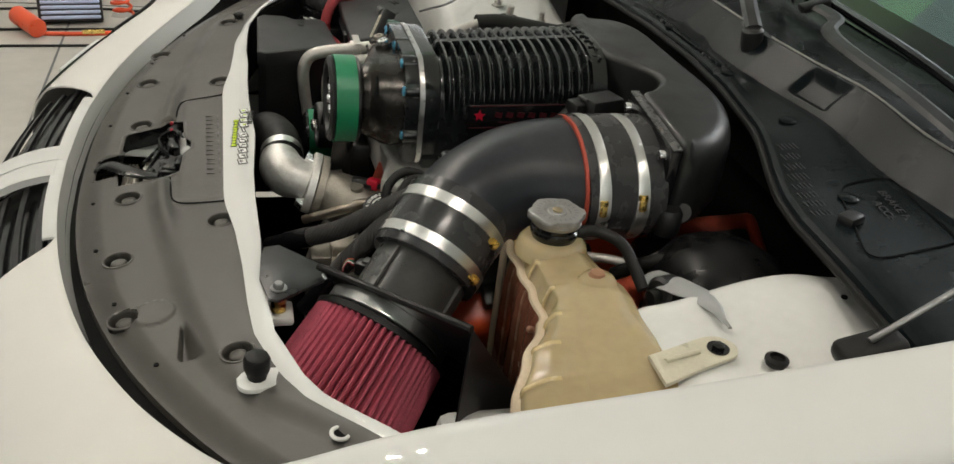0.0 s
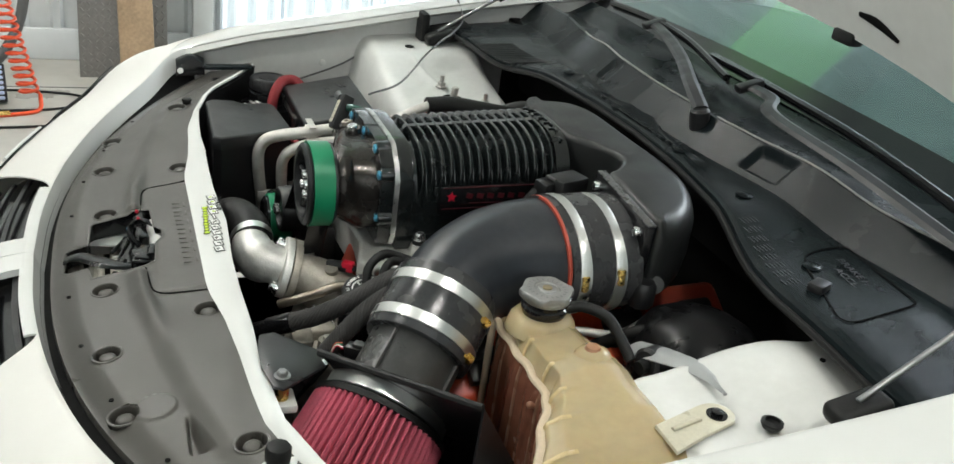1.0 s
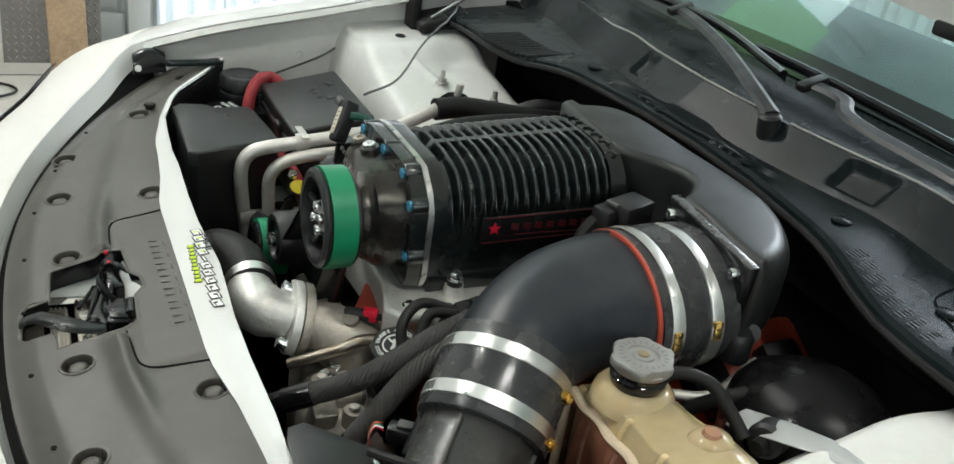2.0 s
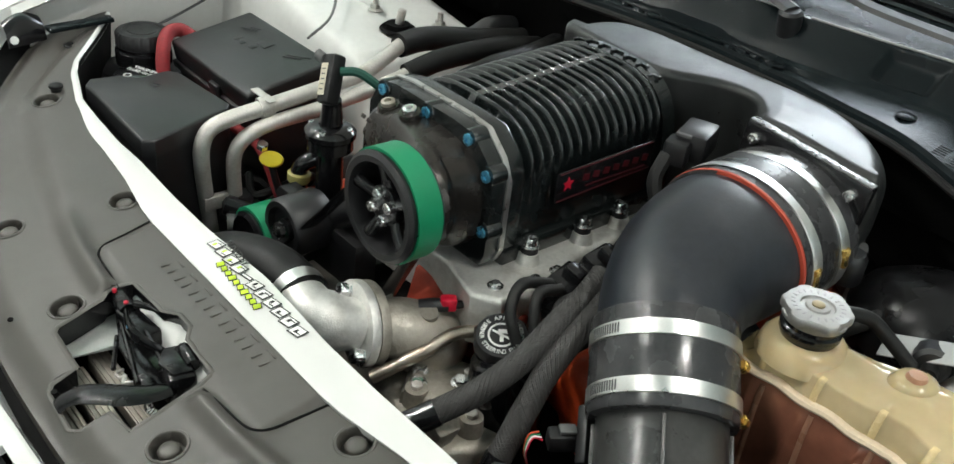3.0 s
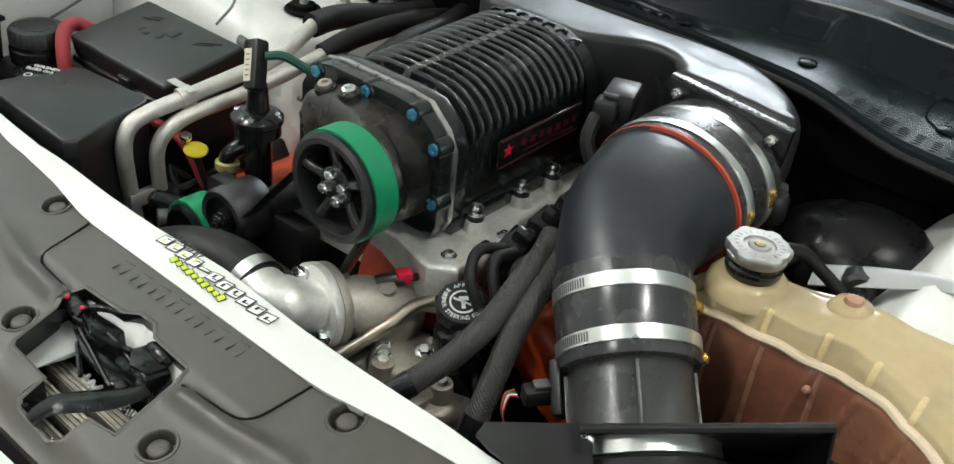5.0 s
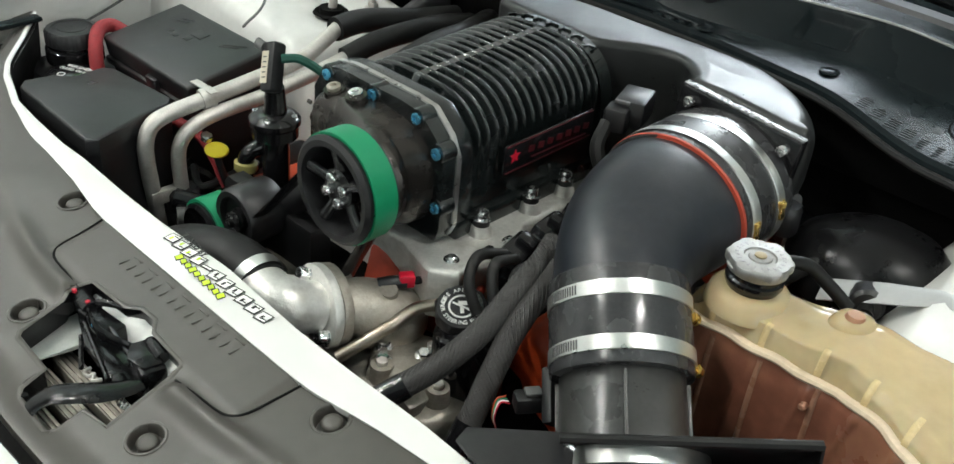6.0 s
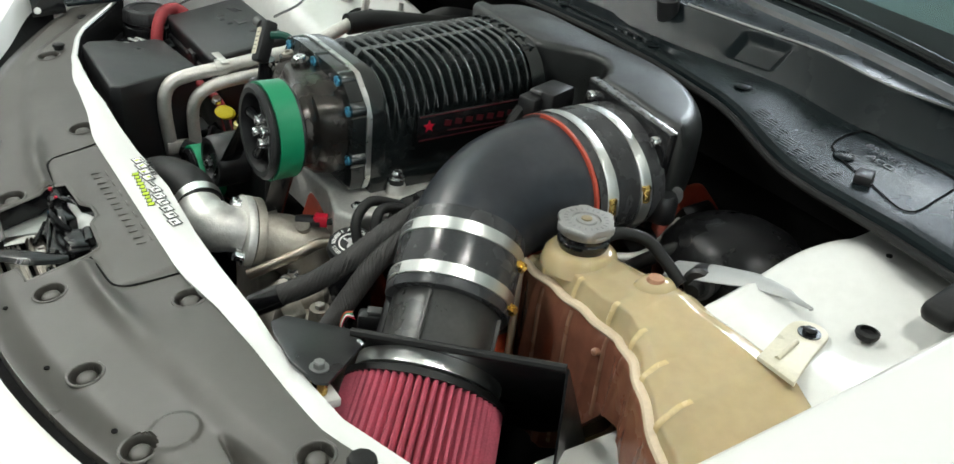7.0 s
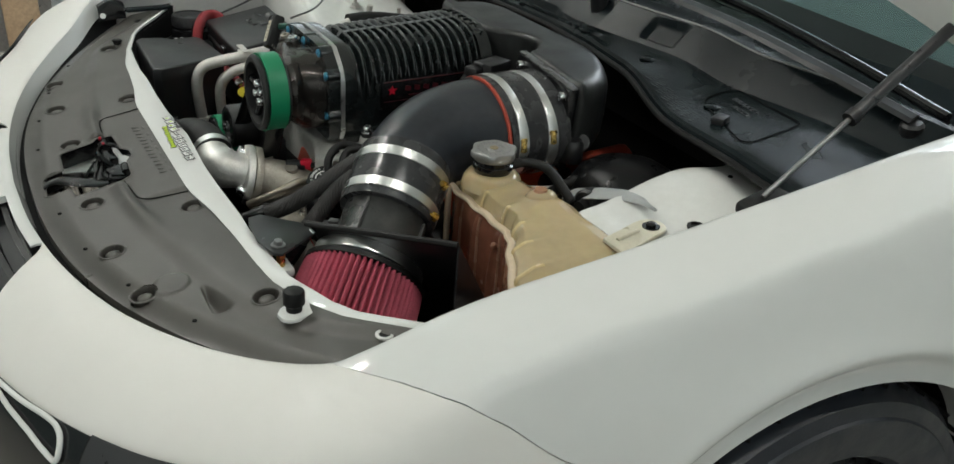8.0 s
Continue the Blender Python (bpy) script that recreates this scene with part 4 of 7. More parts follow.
def latch():
    t = thing("bonnet_latch", (-0.34, 0.02, 0.74), "greasy black bonnet latch with a release lever over the condenser", "latch")
    # pale pressed panel behind the mechanism, following the rear rim
    edge = [(-0.300, 0.090), (-0.301, 0.056), (-0.302, 0.026), (-0.290, 0.006), (-0.292, -0.012), (-0.300, -0.026), (-0.303, -0.076)]

    def panel(u, v):
        s = u * (len(edge) - 1)
        i = min(int(s), len(edge) - 2)
        x, y = (edge[i][k] + (edge[i + 1][k] - edge[i][k]) * (s - i) for k in (0, 1))
        return Vector((x + 0.006 - 0.030 * v, y, 0.815 - 0.034 * v ** 1.5))
    part("back_panel", grid(panel, lin(0, 1, 40), lin(0, 1, 8), 0.002), WHITEPRINT, t, "pale pressed steel panel")
    part("side_plate", prism([(-.398, .100), (-.320, .100), (-.326, .052), (-.398, .066)], 0.780, 0.783, None, 0.001, 2, lambda x, y: 0.14 * (x + 0.36)), GREYPLATE, t, "pale bracket plate")
    for k, (x, y0, y1) in enumerate(((-.352, .075, -.085), (-.381, .060, -.080), (-.409, .03, -.07))):
        part("condenser_bar", join(block((x - 0.0105, y1, 0.750), (x + 0.0105, y0, 0.766), 0.0012), *[block((x + d - 0.0016, y1, 0.7655), (x + d + 0.0016, y0, 0.7685), 0.0006) for d in (-0.0075, -0.0025, 0.0025, 0.0075)]), ALU_DIRTY, t, "dusty condenser bar with fine edges")
    for a, b, r in (((-.330, .060, .806), (-.352, -.028, .800), 0.0028), ((-.322, .020, .818), (-.330, -.040, .816), 0.0022), ((-.340, .048, .800), (-.360, .010, .794), 0.0025)):
        part("link", sweep([a, tuple((p + q) / 2 for p, q in zip(a, b)), b], r, seg=8), GREASE, t)
    part("catch_plate", prism([(-.306, -.020), (-.322, -.016), (-.334, -.034), (-.330, -.056), (-.312, -.060)], 0.8175, 0.8205, None, 0.0008), GREASE, t)
    part("well", block((-0.44, -0.10, 0.735), (-0.29, 0.11, 0.742)), DARK, t)
    # black mechanism
    part("cable_end", sweep([(-0.312, 0.104, 0.812, 0.010), (-0.318, 0.085, 0.812, 0.010), (-0.320, 0.062, 0.812, 0.011)], 0.01, seg=12), GREASE, t)
    part("frame_plate", prism([(-.306, .070), (-.330, .074), (-.345, .030), (-.350, -.030), (-.338, -.066), (-.322, -.058), (-.312, -.01), (-.318, .03)], 0.796, 0.802, None, 0.001), GREASE, t)
    part("lock_body", box((0.020, 0.056, 0.022), Matrix.Translation((-0.320, 0.042, 0.806)) @ Matrix.Rotation(0.10, 4, "Z"), 0.0025, 2), GREASE, t)
    part("lock_body", box((0.026, 0.044, 0.028), Matrix.Translation((-0.318, -0.042, 0.804)) @ Matrix.Rotation(-0.25, 4, "Z"), 0.004, 2), GREASE, t)
    part("claw", sweep([(-0.328, 0.050, 0.820, 0.003, 0.008), (-0.336, 0.022, 0.822, 0.003, 0.009), (-0.330, -0.004, 0.820, 0.003, 0.008), (-0.320, -0.016, 0.814, 0.003, 0.006)], 0.006, seg=8, up=(0, 0, 1)), GREASE, t)
    part("hook", sweep([(-0.314, 0.060, 0.822, 0.004), (-0.309, 0.046, 0.826, 0.0035), (-0.303, 0.030, 0.826, 0.001)], 0.003, seg=8), GREASE, t)
    part("roller", sweep([(-0.305, -0.024, 0.818), (-0.306, -0.036, 0.819), (-0.308, -0.052, 0.818)], 0.007, seg=10), GREASE, t)
    part("pawl", sweep([(-0.345, -0.034, 0.805, 0.006, 0.003), (-0.348, -0.048, 0.806, 0.008, 0.003), (-0.338, -0.058, 0.806, 0.005, 0.003)], 0.006, seg=8, up=(0, 0, 1)), GREASE, t)
    part("spring_clip", sweep([(-0.350, 0.012, 0.788), (-0.358, 0.010, 0.788), (-0.358, 0.002, 0.788), (-0.352, 0.002, 0.788), (-0.358, -0.006, 0.788), (-0.350, -0.010, 0.788)], 0.0017, seg=6), PIPE, t)
    part("spring", sweep([(-0.356 + 0.004 * math.cos(i * 1.2), -0.056 - 0.0007 * i, 0.796 + 0.004 * math.sin(i * 1.2)) for i in range(30)], 0.0010, seg=5, raw=True), CHROME, t)
    part("lever", sweep([(-0.336, -0.060, 0.808, 0.010, 0.004), (-0.356, -0.058, 0.811, 0.013, 0.0025), (-0.372, -0.050, 0.811, 0.014, 0.004), (-0.388, -0.036, 0.810, 0.014, 0.004), (-0.402, -0.024, 0.808, 0.013, 0.004), (-0.414, -0.018, 0.803, 0.011, 0.003), (-0.423, -0.017, 0.797, 0.009, 0.002)], 0.01, seg=12, up=(0, 0, 1)), GREASE, t, "black release lever")
    for x, y in ((-.322, .092), (-.321, .066)):
        part("pin", lathe([(0.0025, 0), (0.0025, 0.003), (0.0012, 0.004), (0, 0.004)], aim((x, y, 0.8205), (0, 0, 1)), 12), REDPRINT, t, "small red pin")
    part("pin", lathe([(0.0018, 0), (0.0018, 0.002), (0, 0.002)], aim((-0.337, 0.023, 0.826), (0, 0, 1)), 10), BLUE, t, "small blue pin")


GREYPLATE = surf("grey_plate", (0.42, 0.44, 0.42), 0.5, vary=0.1, scale=40, stain=0.2)
latch()


# ---- cowl and wipers ----
def cowl_front(y):
    return lerp(abs(y), [0, .14, .28, .39, .45, .50, .60, .80], [.466, .458, .436, .405, .390, .382, .378, .385])


def cowl_drop(y):
    return -0.018 * ease(abs(y), 0.30, 0.45) - 0.10 * max(0.0, abs(y) - 0.60)


def cowl_ridge(y):
    if y > 0:
        return lerp(y, [0, .08, .23, .37, .46, .60, .80], [.534, .530, .538, .561, .579, .602, .62])
    return lerp(-y, [0, .12, .20, .28, .39, .48, .56, .80], [.534, .542, .554, .570, .580, .592, .603, .63])


NOTCHES = ((-0.247, 0.037), (0.215, 0.020))


def cowl_line(y):
    """The panel's section at y: from the front edge over the flat, up the sloping face to the ridge, and down to the glass."""
    a, r, e = cowl_front(y), cowl_ridge(y), 0.728 + 0.02 * (y / 0.8) ** 2
    return [(a, .984), (a + .002, .991), (a + .008, .9945), (a + .020, .9962), (r - .062, 1.002), (r - .052, 1.005), (r - .044, 1.013), (r - .012, 1.043), (r - .006, 1.0486), (r + .001, 1.0492),
            (r + .005, 1.045), (r + .014, 1.030), (r + .04, 1.020), ((r + .04 + e - .02) / 2, 1.022), (e - .02, 1.037), (e, 1.047)]


def cowl_point(y, v):
    line = cowl_line(y)
    s = v * (len(line) - 1)
    i = min(int(s), len(line) - 2)
    f = s - i
    (x0, z0), (x1, z1) = line[i], line[i + 1]
    x = x0 + (x1 - x0) * f
    return Vector((x, y, cowl_z(x, y)))


def cowl_z(x, y):
    line = cowl_line(y)
    k = (x - line[0][0]) / (line[-1][0] - line[0][0])
    z = lerp(x, [p[0] for p in line], [p[1] for p in line])
    # pockets pressed into the sloping face
    for c, half in NOTCHES:
        r = cowl_ridge(y)
        z -= 0.011 * (1 - ease(abs(y - c), half - 0.010, half + 0.002)) * ease(x, r - 0.046, r - 0.036) * (1 - ease(x, r - 0.013, r - 0.007))
    return z + cowl_drop(y) * (1 - 0.6 * k)


def cowl():
    t = thing("cowl_panel", (0.55, 0, 0.95), "black ribbed plastic cowl panel below the windscreen", "cowl panel")
    part("panel", grid(lambda u, v: cowl_point(-0.78 + 1.56 * u, v), lin(0, 1, 380), lin(0, 1, 106), 0.003), COWL, t, "matt black moulded panel", 24)
    part("front_seal", sweep([tuple(cowl_point(y, 0.0) + Vector((-0.003, 0, -0.002))) for y in lin(-0.70, 0.70, 50)], 0.005, seg=8, raw=True), RUBBER, t, "black rubber seal")
    me = mesh_of(lathe([(0.0125, 0), (0.012, 0.0015), (0.008, 0.003), (0, 0.0035)], seg=24), COWL)
    for y in (-0.285, -0.105, 0.10, 0.29, -0.47):
        c = new("clip", me)
        c.parent = t
        c.matrix_basis = Matrix.Translation(cowl_point(y, 0.228) - spot(t) + Vector((0, 0, 0.001)))
    # access lid for the brake fluid
    corners = [(.456, -.459), (.468, -.444), (.486, -.437), (.514, -.434), (.530, -.438), (.534, -.456), (.531, -.510), (.527, -.568), (.516, -.582), (.470, -.590), (.424, -.596), (.411, -.588), (.413, -.572), (.432, -.522), (.448, -.474)]
    rim = [Vector((x, y, 0)) for x, y in corners]
    rim = smooth_line([tuple(p) for p in rim + rim[:1]], 5)
    rim = [Vector((p[0], p[1], cowl_z(p[0], p[1]) + 0.0012)) for p in rim]
    part("lid_seam", sweep(rim, 0.0009, seg=6, raw=True), DARK, t)
    part("lid_tab", box((0.028, 0.020, 0.012), Matrix.Translation((0.430, -0.520, cowl_z(0.430, -0.520) + 0.004)) @ Matrix.Rotation(0.45, 4, "Z"), 0.003), BLACK, t)
    # pale bead along the rolled ridge; its light grey stands for the highlight
    for y0, y1 in ((-0.66, -0.10), (-0.07, 0.46)):
        part("ridge_highlight", sweep([Vector((cowl_ridge(y) - 0.002, y, cowl_z(cowl_ridge(y) - 0.002, y) + 0.0008)) for y in lin(y0, y1, 40)], 0.0018, seg=8, raw=True), EDGE, t, "pale bead drawn for the ridge's highlight")
    for line, x in (("BRAKE FLUID", 0.500), ("ACCESS", 0.482)):
        text(t, line, plane_frame((x, -0.512, cowl_z(x, -0.512) + 0.0008), (0.0, -1, -0.1), (0, 0, 1)), 0.0150, GREYPRINT)
    # small print that cannot be read
    for i in range(5):
        for j in range(8):
            y = -0.350 - 0.021 * j
            x = cowl_front(y) + 0.016 + 0.0052 * i
            part("print_bar", box((0.0013, 0.014 - 0.006 * ((i * j) % 3 == 1), 0.0006), Matrix.Translation((x, y, cowl_z(x, y) + 0.0003)) @ Matrix.Rotation(0.12, 4, "X") @ Matrix.Rotation(0.15, 4, "Z"), 0), GREYPRINT, t)
    # intake grille on the far side
    for i in range(12):
        y = 0.40 + 0.013 * i
        part("grille_rib", box((0.085, 0.005, 0.004), Matrix.Translation(cowl_point(y, 0.20) + Vector((0.012, 0, 0.002))) @ Matrix.Rotation(-0.05, 4, "Y"), 0.0015), BLACK, t)


cowl()


def wiper(pivot, arm, blade):
    t = thing("windscreen_wiper", pivot, "matt black windscreen wiper resting at the foot of the glass", "wiper", "windscreen wipers")
    part("pivot_cap", lathe([(0.016, -0.03), (0.016, 0.002), (0.012, 0.006), (0, 0.007)], aim(pivot, (-0.2, 0, 1)), 20), BLACK, t)
    part("arm", sweep([(*p, 0.0125, 0.0045) for p in arm], 0.01, seg=6, step=5, up=(-0.3, 0, 1)), BLACK, t, "flat pressed steel arm", 18)
    part("blade", sweep([(*b, 0.0075, 0.0070) for b in blade], 0.01, seg=8, up=(-0.3, 0, 1)), GLOSS, t)
    part("rubber", sweep([(b[0] + 0.006, b[1], b[2] - 0.008, 0.0025, 0.005) for b in blade], 0.003, seg=6, up=(-0.3, 0, 1)), RUBBER, t, "rubber wiping lip")
    part("joint", box((0.020, 0.050, 0.014), aim(arm[-1], (-0.3, 0, 1)), 0.004), BLACK, t)


wiper((0.515, -0.083, 1.052), [(0.515, -0.083, 1.058), (0.556, 0.02, 1.068), (0.622, 0.16, 1.070), (0.676, 0.30, 1.071), (0.707, 0.414, 1.072)],
      [(0.655, 0.06, 1.066), (0.705, 0.28, 1.075), (0.722, 0.46, 1.073), (0.716, 0.62, 1.065)])
wiper((0.600, -0.700, 1.020), [(0.600, -0.700, 1.030), (0.575, -0.561, 1.056), (0.590, -0.357, 1.066), (0.613, -0.135, 1.066), (0.665, -0.059, 1.068), (0.668, 0.010, 1.068)],
      [(0.640, -0.72, 1.035), (0.662, -0.50, 1.056), (0.690, -0.25, 1.068), (0.700, 0.02, 1.072), (0.700, 0.18, 1.072)])


def gas_strut(sgn):
    low, mid = Vector((0.340, sgn * 0.708, 0.962)), Vector((0.476, sgn * 0.700, 1.048))
    way = (mid - low).normalized()
    t = thing("gas_strut", low, "bonnet gas strut with a thin rod and dark cylinder", "gas strut", "bonnet gas struts")
    part("rod", sweep([low, low.lerp(mid, 0.5), mid], 0.0036, seg=10), STRUTROD, t, "bright steel rod")
    part("cylinder", sweep([mid - way * 0.004, mid + way * 0.15, mid + way * 0.34], 0.0085, seg=14), STRUTBODY, t)
    part("collar", sweep([mid - way * 0.006, mid, mid + way * 0.008], 0.0105, seg=14), BLACK, t)
    part("foot", box((0.068, 0.038, 0.024), Matrix.Translation(low + Vector((0.006, sgn * -0.002, -0.012))) @ Matrix.Rotation(-0.25, 4, "Y"), 0.010, 3), RUBBER, t, "black rubber foot")


gas_strut(-1)
gas_strut(1)


# ---- engine ----
def engine():
    t = thing("engine", (0.15, 0, 0.31), "dark engine block under the supercharger with orange valve covers", "engine")
    # block left near-black, the shade under the blower is in its colour
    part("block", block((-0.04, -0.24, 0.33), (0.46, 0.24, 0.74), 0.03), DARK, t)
    for s in (1, -1):
        m = Matrix.Translation((0.262, s * 0.270, 0.748 if s < 0 else 0.70)) @ Matrix.Rotation(-0.07 if s < 0 else 0.0, 4, "Y") @ Matrix.Rotation(radians(-s * 32), 4, "X")
        part("valve_cover", box((0.350, 0.15, 0.10), m @ Matrix.Translation((-0.075, 0, 0)), 0.022, 4), ORANGE, t, "orange ribbed valve cover")
        # rear end of the cover; the duller red stands for shade there
        part("shaded_rear", box((0.140, 0.14, 0.09), m @ Matrix.Translation((0.178, 0, -0.004)), 0.016, 3), DULLRED, t, "rear end of the valve cover, its shade put into a dull red")
        for i in range(4):
            part("coil", join(box((0.055, 0.05, 0.035), m @ Matrix.Translation((-0.17 + 0.115 * i, 0.0, 0.062)), 0.008), box((0.03, 0.03, 0.02), m @ Matrix.Translation((-0.17 + 0.115 * i, -0.035 * s * -1, 0.062)), 0.004)), BLACK, t, "black ignition coil")
    # lower manifold under the blower
    plan = [(-.012, -.060), (-.030, -.120), (-.012, -.150), (.04, -.150), (.10, -.150), (.12, -.128), (.19, -.125), (.21, -.145), (.27, -.145), (.30, -.11), (.30, .12), (-.02, .12)]
    part("manifold", prism(plan, 0.775, 0.838, None, 0.008, 3), ALU, t, "bare cast aluminium lower manifold")
    for x, y in ((.065, -.106), (.150, -.106), (.216, -.104)):
        part("stud_boss", lathe([(0.0165, -0.004), (0.0135, 0.003), (0.0120, 0.011), (0.0115, 0.0125), (0, 0.0125)], aim((x, y, 0.838), (0, 0, 1)), 24), ALU, t)
        part("stud_collar", lathe([(0.0100, 0.0125), (0.0100, 0.019), (0.009, 0.020), (0, 0.020)], aim((x, y, 0.838), (0, 0, 1)), 20), BLACK, t)
        bolt(t, (x, y, 0.858), (0, 0, 1), 0.0080, 0.011, True, CHROME, 0.0108)
    for x, y in ((.045, -.140), (.078, -.140), (.0, -.125), (.235, -.135)):
        bolt(t, (x, y, 0.838), (0, 0, 1), 0.0062, 0.006, False, CHROME, 0.009)
    # injector plugs beside the manifold
    part("fuel_rail", sweep([(0.02, -.192, .822), (0.16, -.190, .828), (0.30, -.186, .836)], 0.018, seg=16), GLOSS, t, "gloss black fuel rail")
    for x, y, z, a in ((.060, -.166, .842, .25), (.116, -.164, .846, .15), (.176, -.162, .850, .1), (.236, -.160, .854, .1)):
        mi = Matrix.Translation((x, y, z)) @ Matrix.Rotation(a, 4, "Z") @ Matrix.Rotation(radians(22), 4, "X")
        part("injector_plug", join(box((0.046, 0.030, 0.034), mi, 0.005), box((0.018, 0.022, 0.012), mi @ Matrix.Translation((0.004, -0.002, 0.021)), 0.003), box((0.020, 0.020, 0.024), mi @ Matrix.Translation((-0.028, 0.0, -0.002)), 0.004)), GLOSS, t, "gloss black injector plug")
    # front cover and water pump castings
    part("front_cover", prism([(-.13, -.21), (-.08, -.235), (-.02, -.215), (.02, -.20), (.02, .16), (-.06, .16), (-.08, .02), (-.11, -.06), (-.135, -.14)], 0.40, 0.735, None, 0.018, 3), ALU_DIRTY, t, "stained cast front cover")
    for x, y, z in ((-.085, -.20, .735), (-.045, -.15, .735), (-.105, -.135, .735), (-.02, -.18, .735)):
        part("boss", lathe([(0.014, 0), (0.0125, 0.02), (0, 0.02)], aim((x, y, z), (0, 0, 1)), 16), ALU_DIRTY, t)
        bolt(t, (x, y, z + 0.02), (0, 0, 1), 0.0065, 0.006, False, PIPE)
    part("red_bracket", box((0.016, 0.15, 0.075), Matrix.Translation((-0.004, -0.085, 0.772)) @ Matrix.Rotation(0.25, 4, "Z") @ Matrix.Rotation(0.35, 4, "Y"), 0.006), DULLRED, t)
    part("casting", prism([(-.118, -.125), (-.090, -.100), (-.045, -.095), (-.025, -.130), (-.050, -.172), (-.100, -.168)], 0.66, 0.752, None, 0.010, 3), ALU_DIRTY, t, "stained pump casting")
    for x, y in ((-.098, -.128), (-.082, -.112), (-.060, -.152)):
        bolt(t, (x, y, 0.752), (-0.2, -0.2, 1), 0.0075, 0.009, False, CHROME, 0.010)
    part("plug_boss", box((0.03, 0.03, 0.045), Matrix.Translation((-.12, -.19, .745)) @ Matrix.Rotation(0.4, 4, "X"), 0.006), ALU_DIRTY, t)


engine()


def thermostat():
    t = thing("water_outlet", (-0.10, -0.06, 0.74), "cast aluminium water outlet elbow with a black radiator hose", "water outlet")
    part("housing", sweep([(-0.030, -0.098, 0.742, 0.028), (-0.044, -0.090, 0.756, 0.040), (-0.076, -0.072, 0.774, 0.038), (-0.1055, -0.0565, 0.784, 0.031)], 0.05, seg=28), ALU_DIRTY, t, "stained cast pump housing")
    for x, y, z in ((-0.060, -0.092, 0.804), (-0.086, -0.046, 0.806)):
        part("housing_boss", lathe([(0.011, -0.02), (0.010, 0.004), (0, 0.004)], aim((x, y, z), (-0.2, -0.2, 1)), 14), ALU_DIRTY, t)
    n = Vector((-0.90, 0.25, 0.35)).normalized()
    b0, b1 = Vector((-0.119, -0.022, 0.815)), Vector((-0.138, -0.078, 0.772))
    at = (b0 + b1) / 2
    fr = plane_frame(at, b0 - b1, n)
    half = (b0 - b1).length / 2
    out = []
    for i in range(48):
        a = 2 * math.pi * i / 48
        out.append(((half + 0.012) * math.copysign(abs(math.cos(a)) ** 0.9, math.cos(a)), 0.026 * math.copysign(abs(math.sin(a)) ** 1.3, math.sin(a)) + 0.009 * math.sin(a)))
    part("flange", prism(out, -0.013, -0.002, fr, 0.002), ALU, t, "machined flange plate")
    part("flange", prism([(x * 0.985, y * 0.985) for x, y in out], -0.026, -0.0145, fr, 0.002), ALU_DIRTY, t)
    for b in (b0, b1):
        bolt(t, b - n * 0.003, n, 0.0085, 0.012, True, CHROME, 0.0110)
    part("elbow", sweep([(-0.126, -0.050, 0.791, 0.028), (-0.138, -0.047, 0.795, 0.029), (-0.153, -0.039, 0.798, 0.033), (-0.163, -0.025, 0.802, 0.032), (-0.164, -0.010, 0.806, 0.030), (-0.161, 0.006, 0.809, 0.028)], 0.034, seg=32), ALU, t, "bright cast elbow")
    part("hose", sweep([(-0.162, -0.006, 0.807, 0.0300), (-0.160, 0.018, 0.810, 0.0312), (-0.164, 0.05, 0.812, 0.0325), (-0.174, 0.09, 0.806, 0.033), (-0.180, 0.14, 0.782, 0.033), (-0.180, 0.19, 0.735, 0.033)], 0.034, seg=28), RUBBER, t, "black rubber radiator hose")
    part("hose_clamp", sweep([(-0.1615, -0.001, 0.8078), (-0.1610, 0.006, 0.8088), (-0.1605, 0.013, 0.8096)], 0.0322, seg=32, caps=False), STEEL, t, "steel hose clamp")
    part("sensor_plug", sweep([(-0.062, -0.076, 0.806), (-0.050, -0.084, 0.808), (-0.036, -0.094, 0.808)], 0.008, seg=10), BLACK, t)
    part("plug_lock", box((0.018, 0.014, 0.016), Matrix.Translation((-0.036, -0.094, 0.811)) @ Matrix.Rotation(-0.6, 4, "Z"), 0.003), REDPRINT, t, "red plug lock")
    part("sensor_wire", sweep([(-0.032, -0.098, 0.809), (-0.018, -0.112, 0.814), (-0.008, -0.128, 0.814), (0.01, -0.145, 0.82)], 0.0045, seg=8), RUBBER, t)
    part("bypass_pipe", sweep([(-0.135, -0.097, 0.755), (-0.117, -0.105, 0.765), (-0.098, -0.113, 0.775), (-0.079, -0.122, 0.786), (-0.053, -0.127, 0.798), (-0.029, -0.145, 0.803), (-0.005, -0.16, 0.800)], 0.0070, seg=14), BYPASS, t, "bare steel pipe discoloured brown")


thermostat()


CROWN = (0.002, 0.0048, 0.0058, 0.0068, 0.0078, 0.012, 0.018, 0.024, 0.030, 0.034, 0.036, 0.038, 0.040, 0.043)
ROUND = 0.62
ARC = sorted([math.pi * i / 72 for i in range(73) if abs(math.cos(math.pi * i / 72)) > 0.26] + [math.pi / 2] +
             [math.acos(s * (c / 0.1) ** (1 / ROUND)) for c in CROWN for s in (1, -1)])


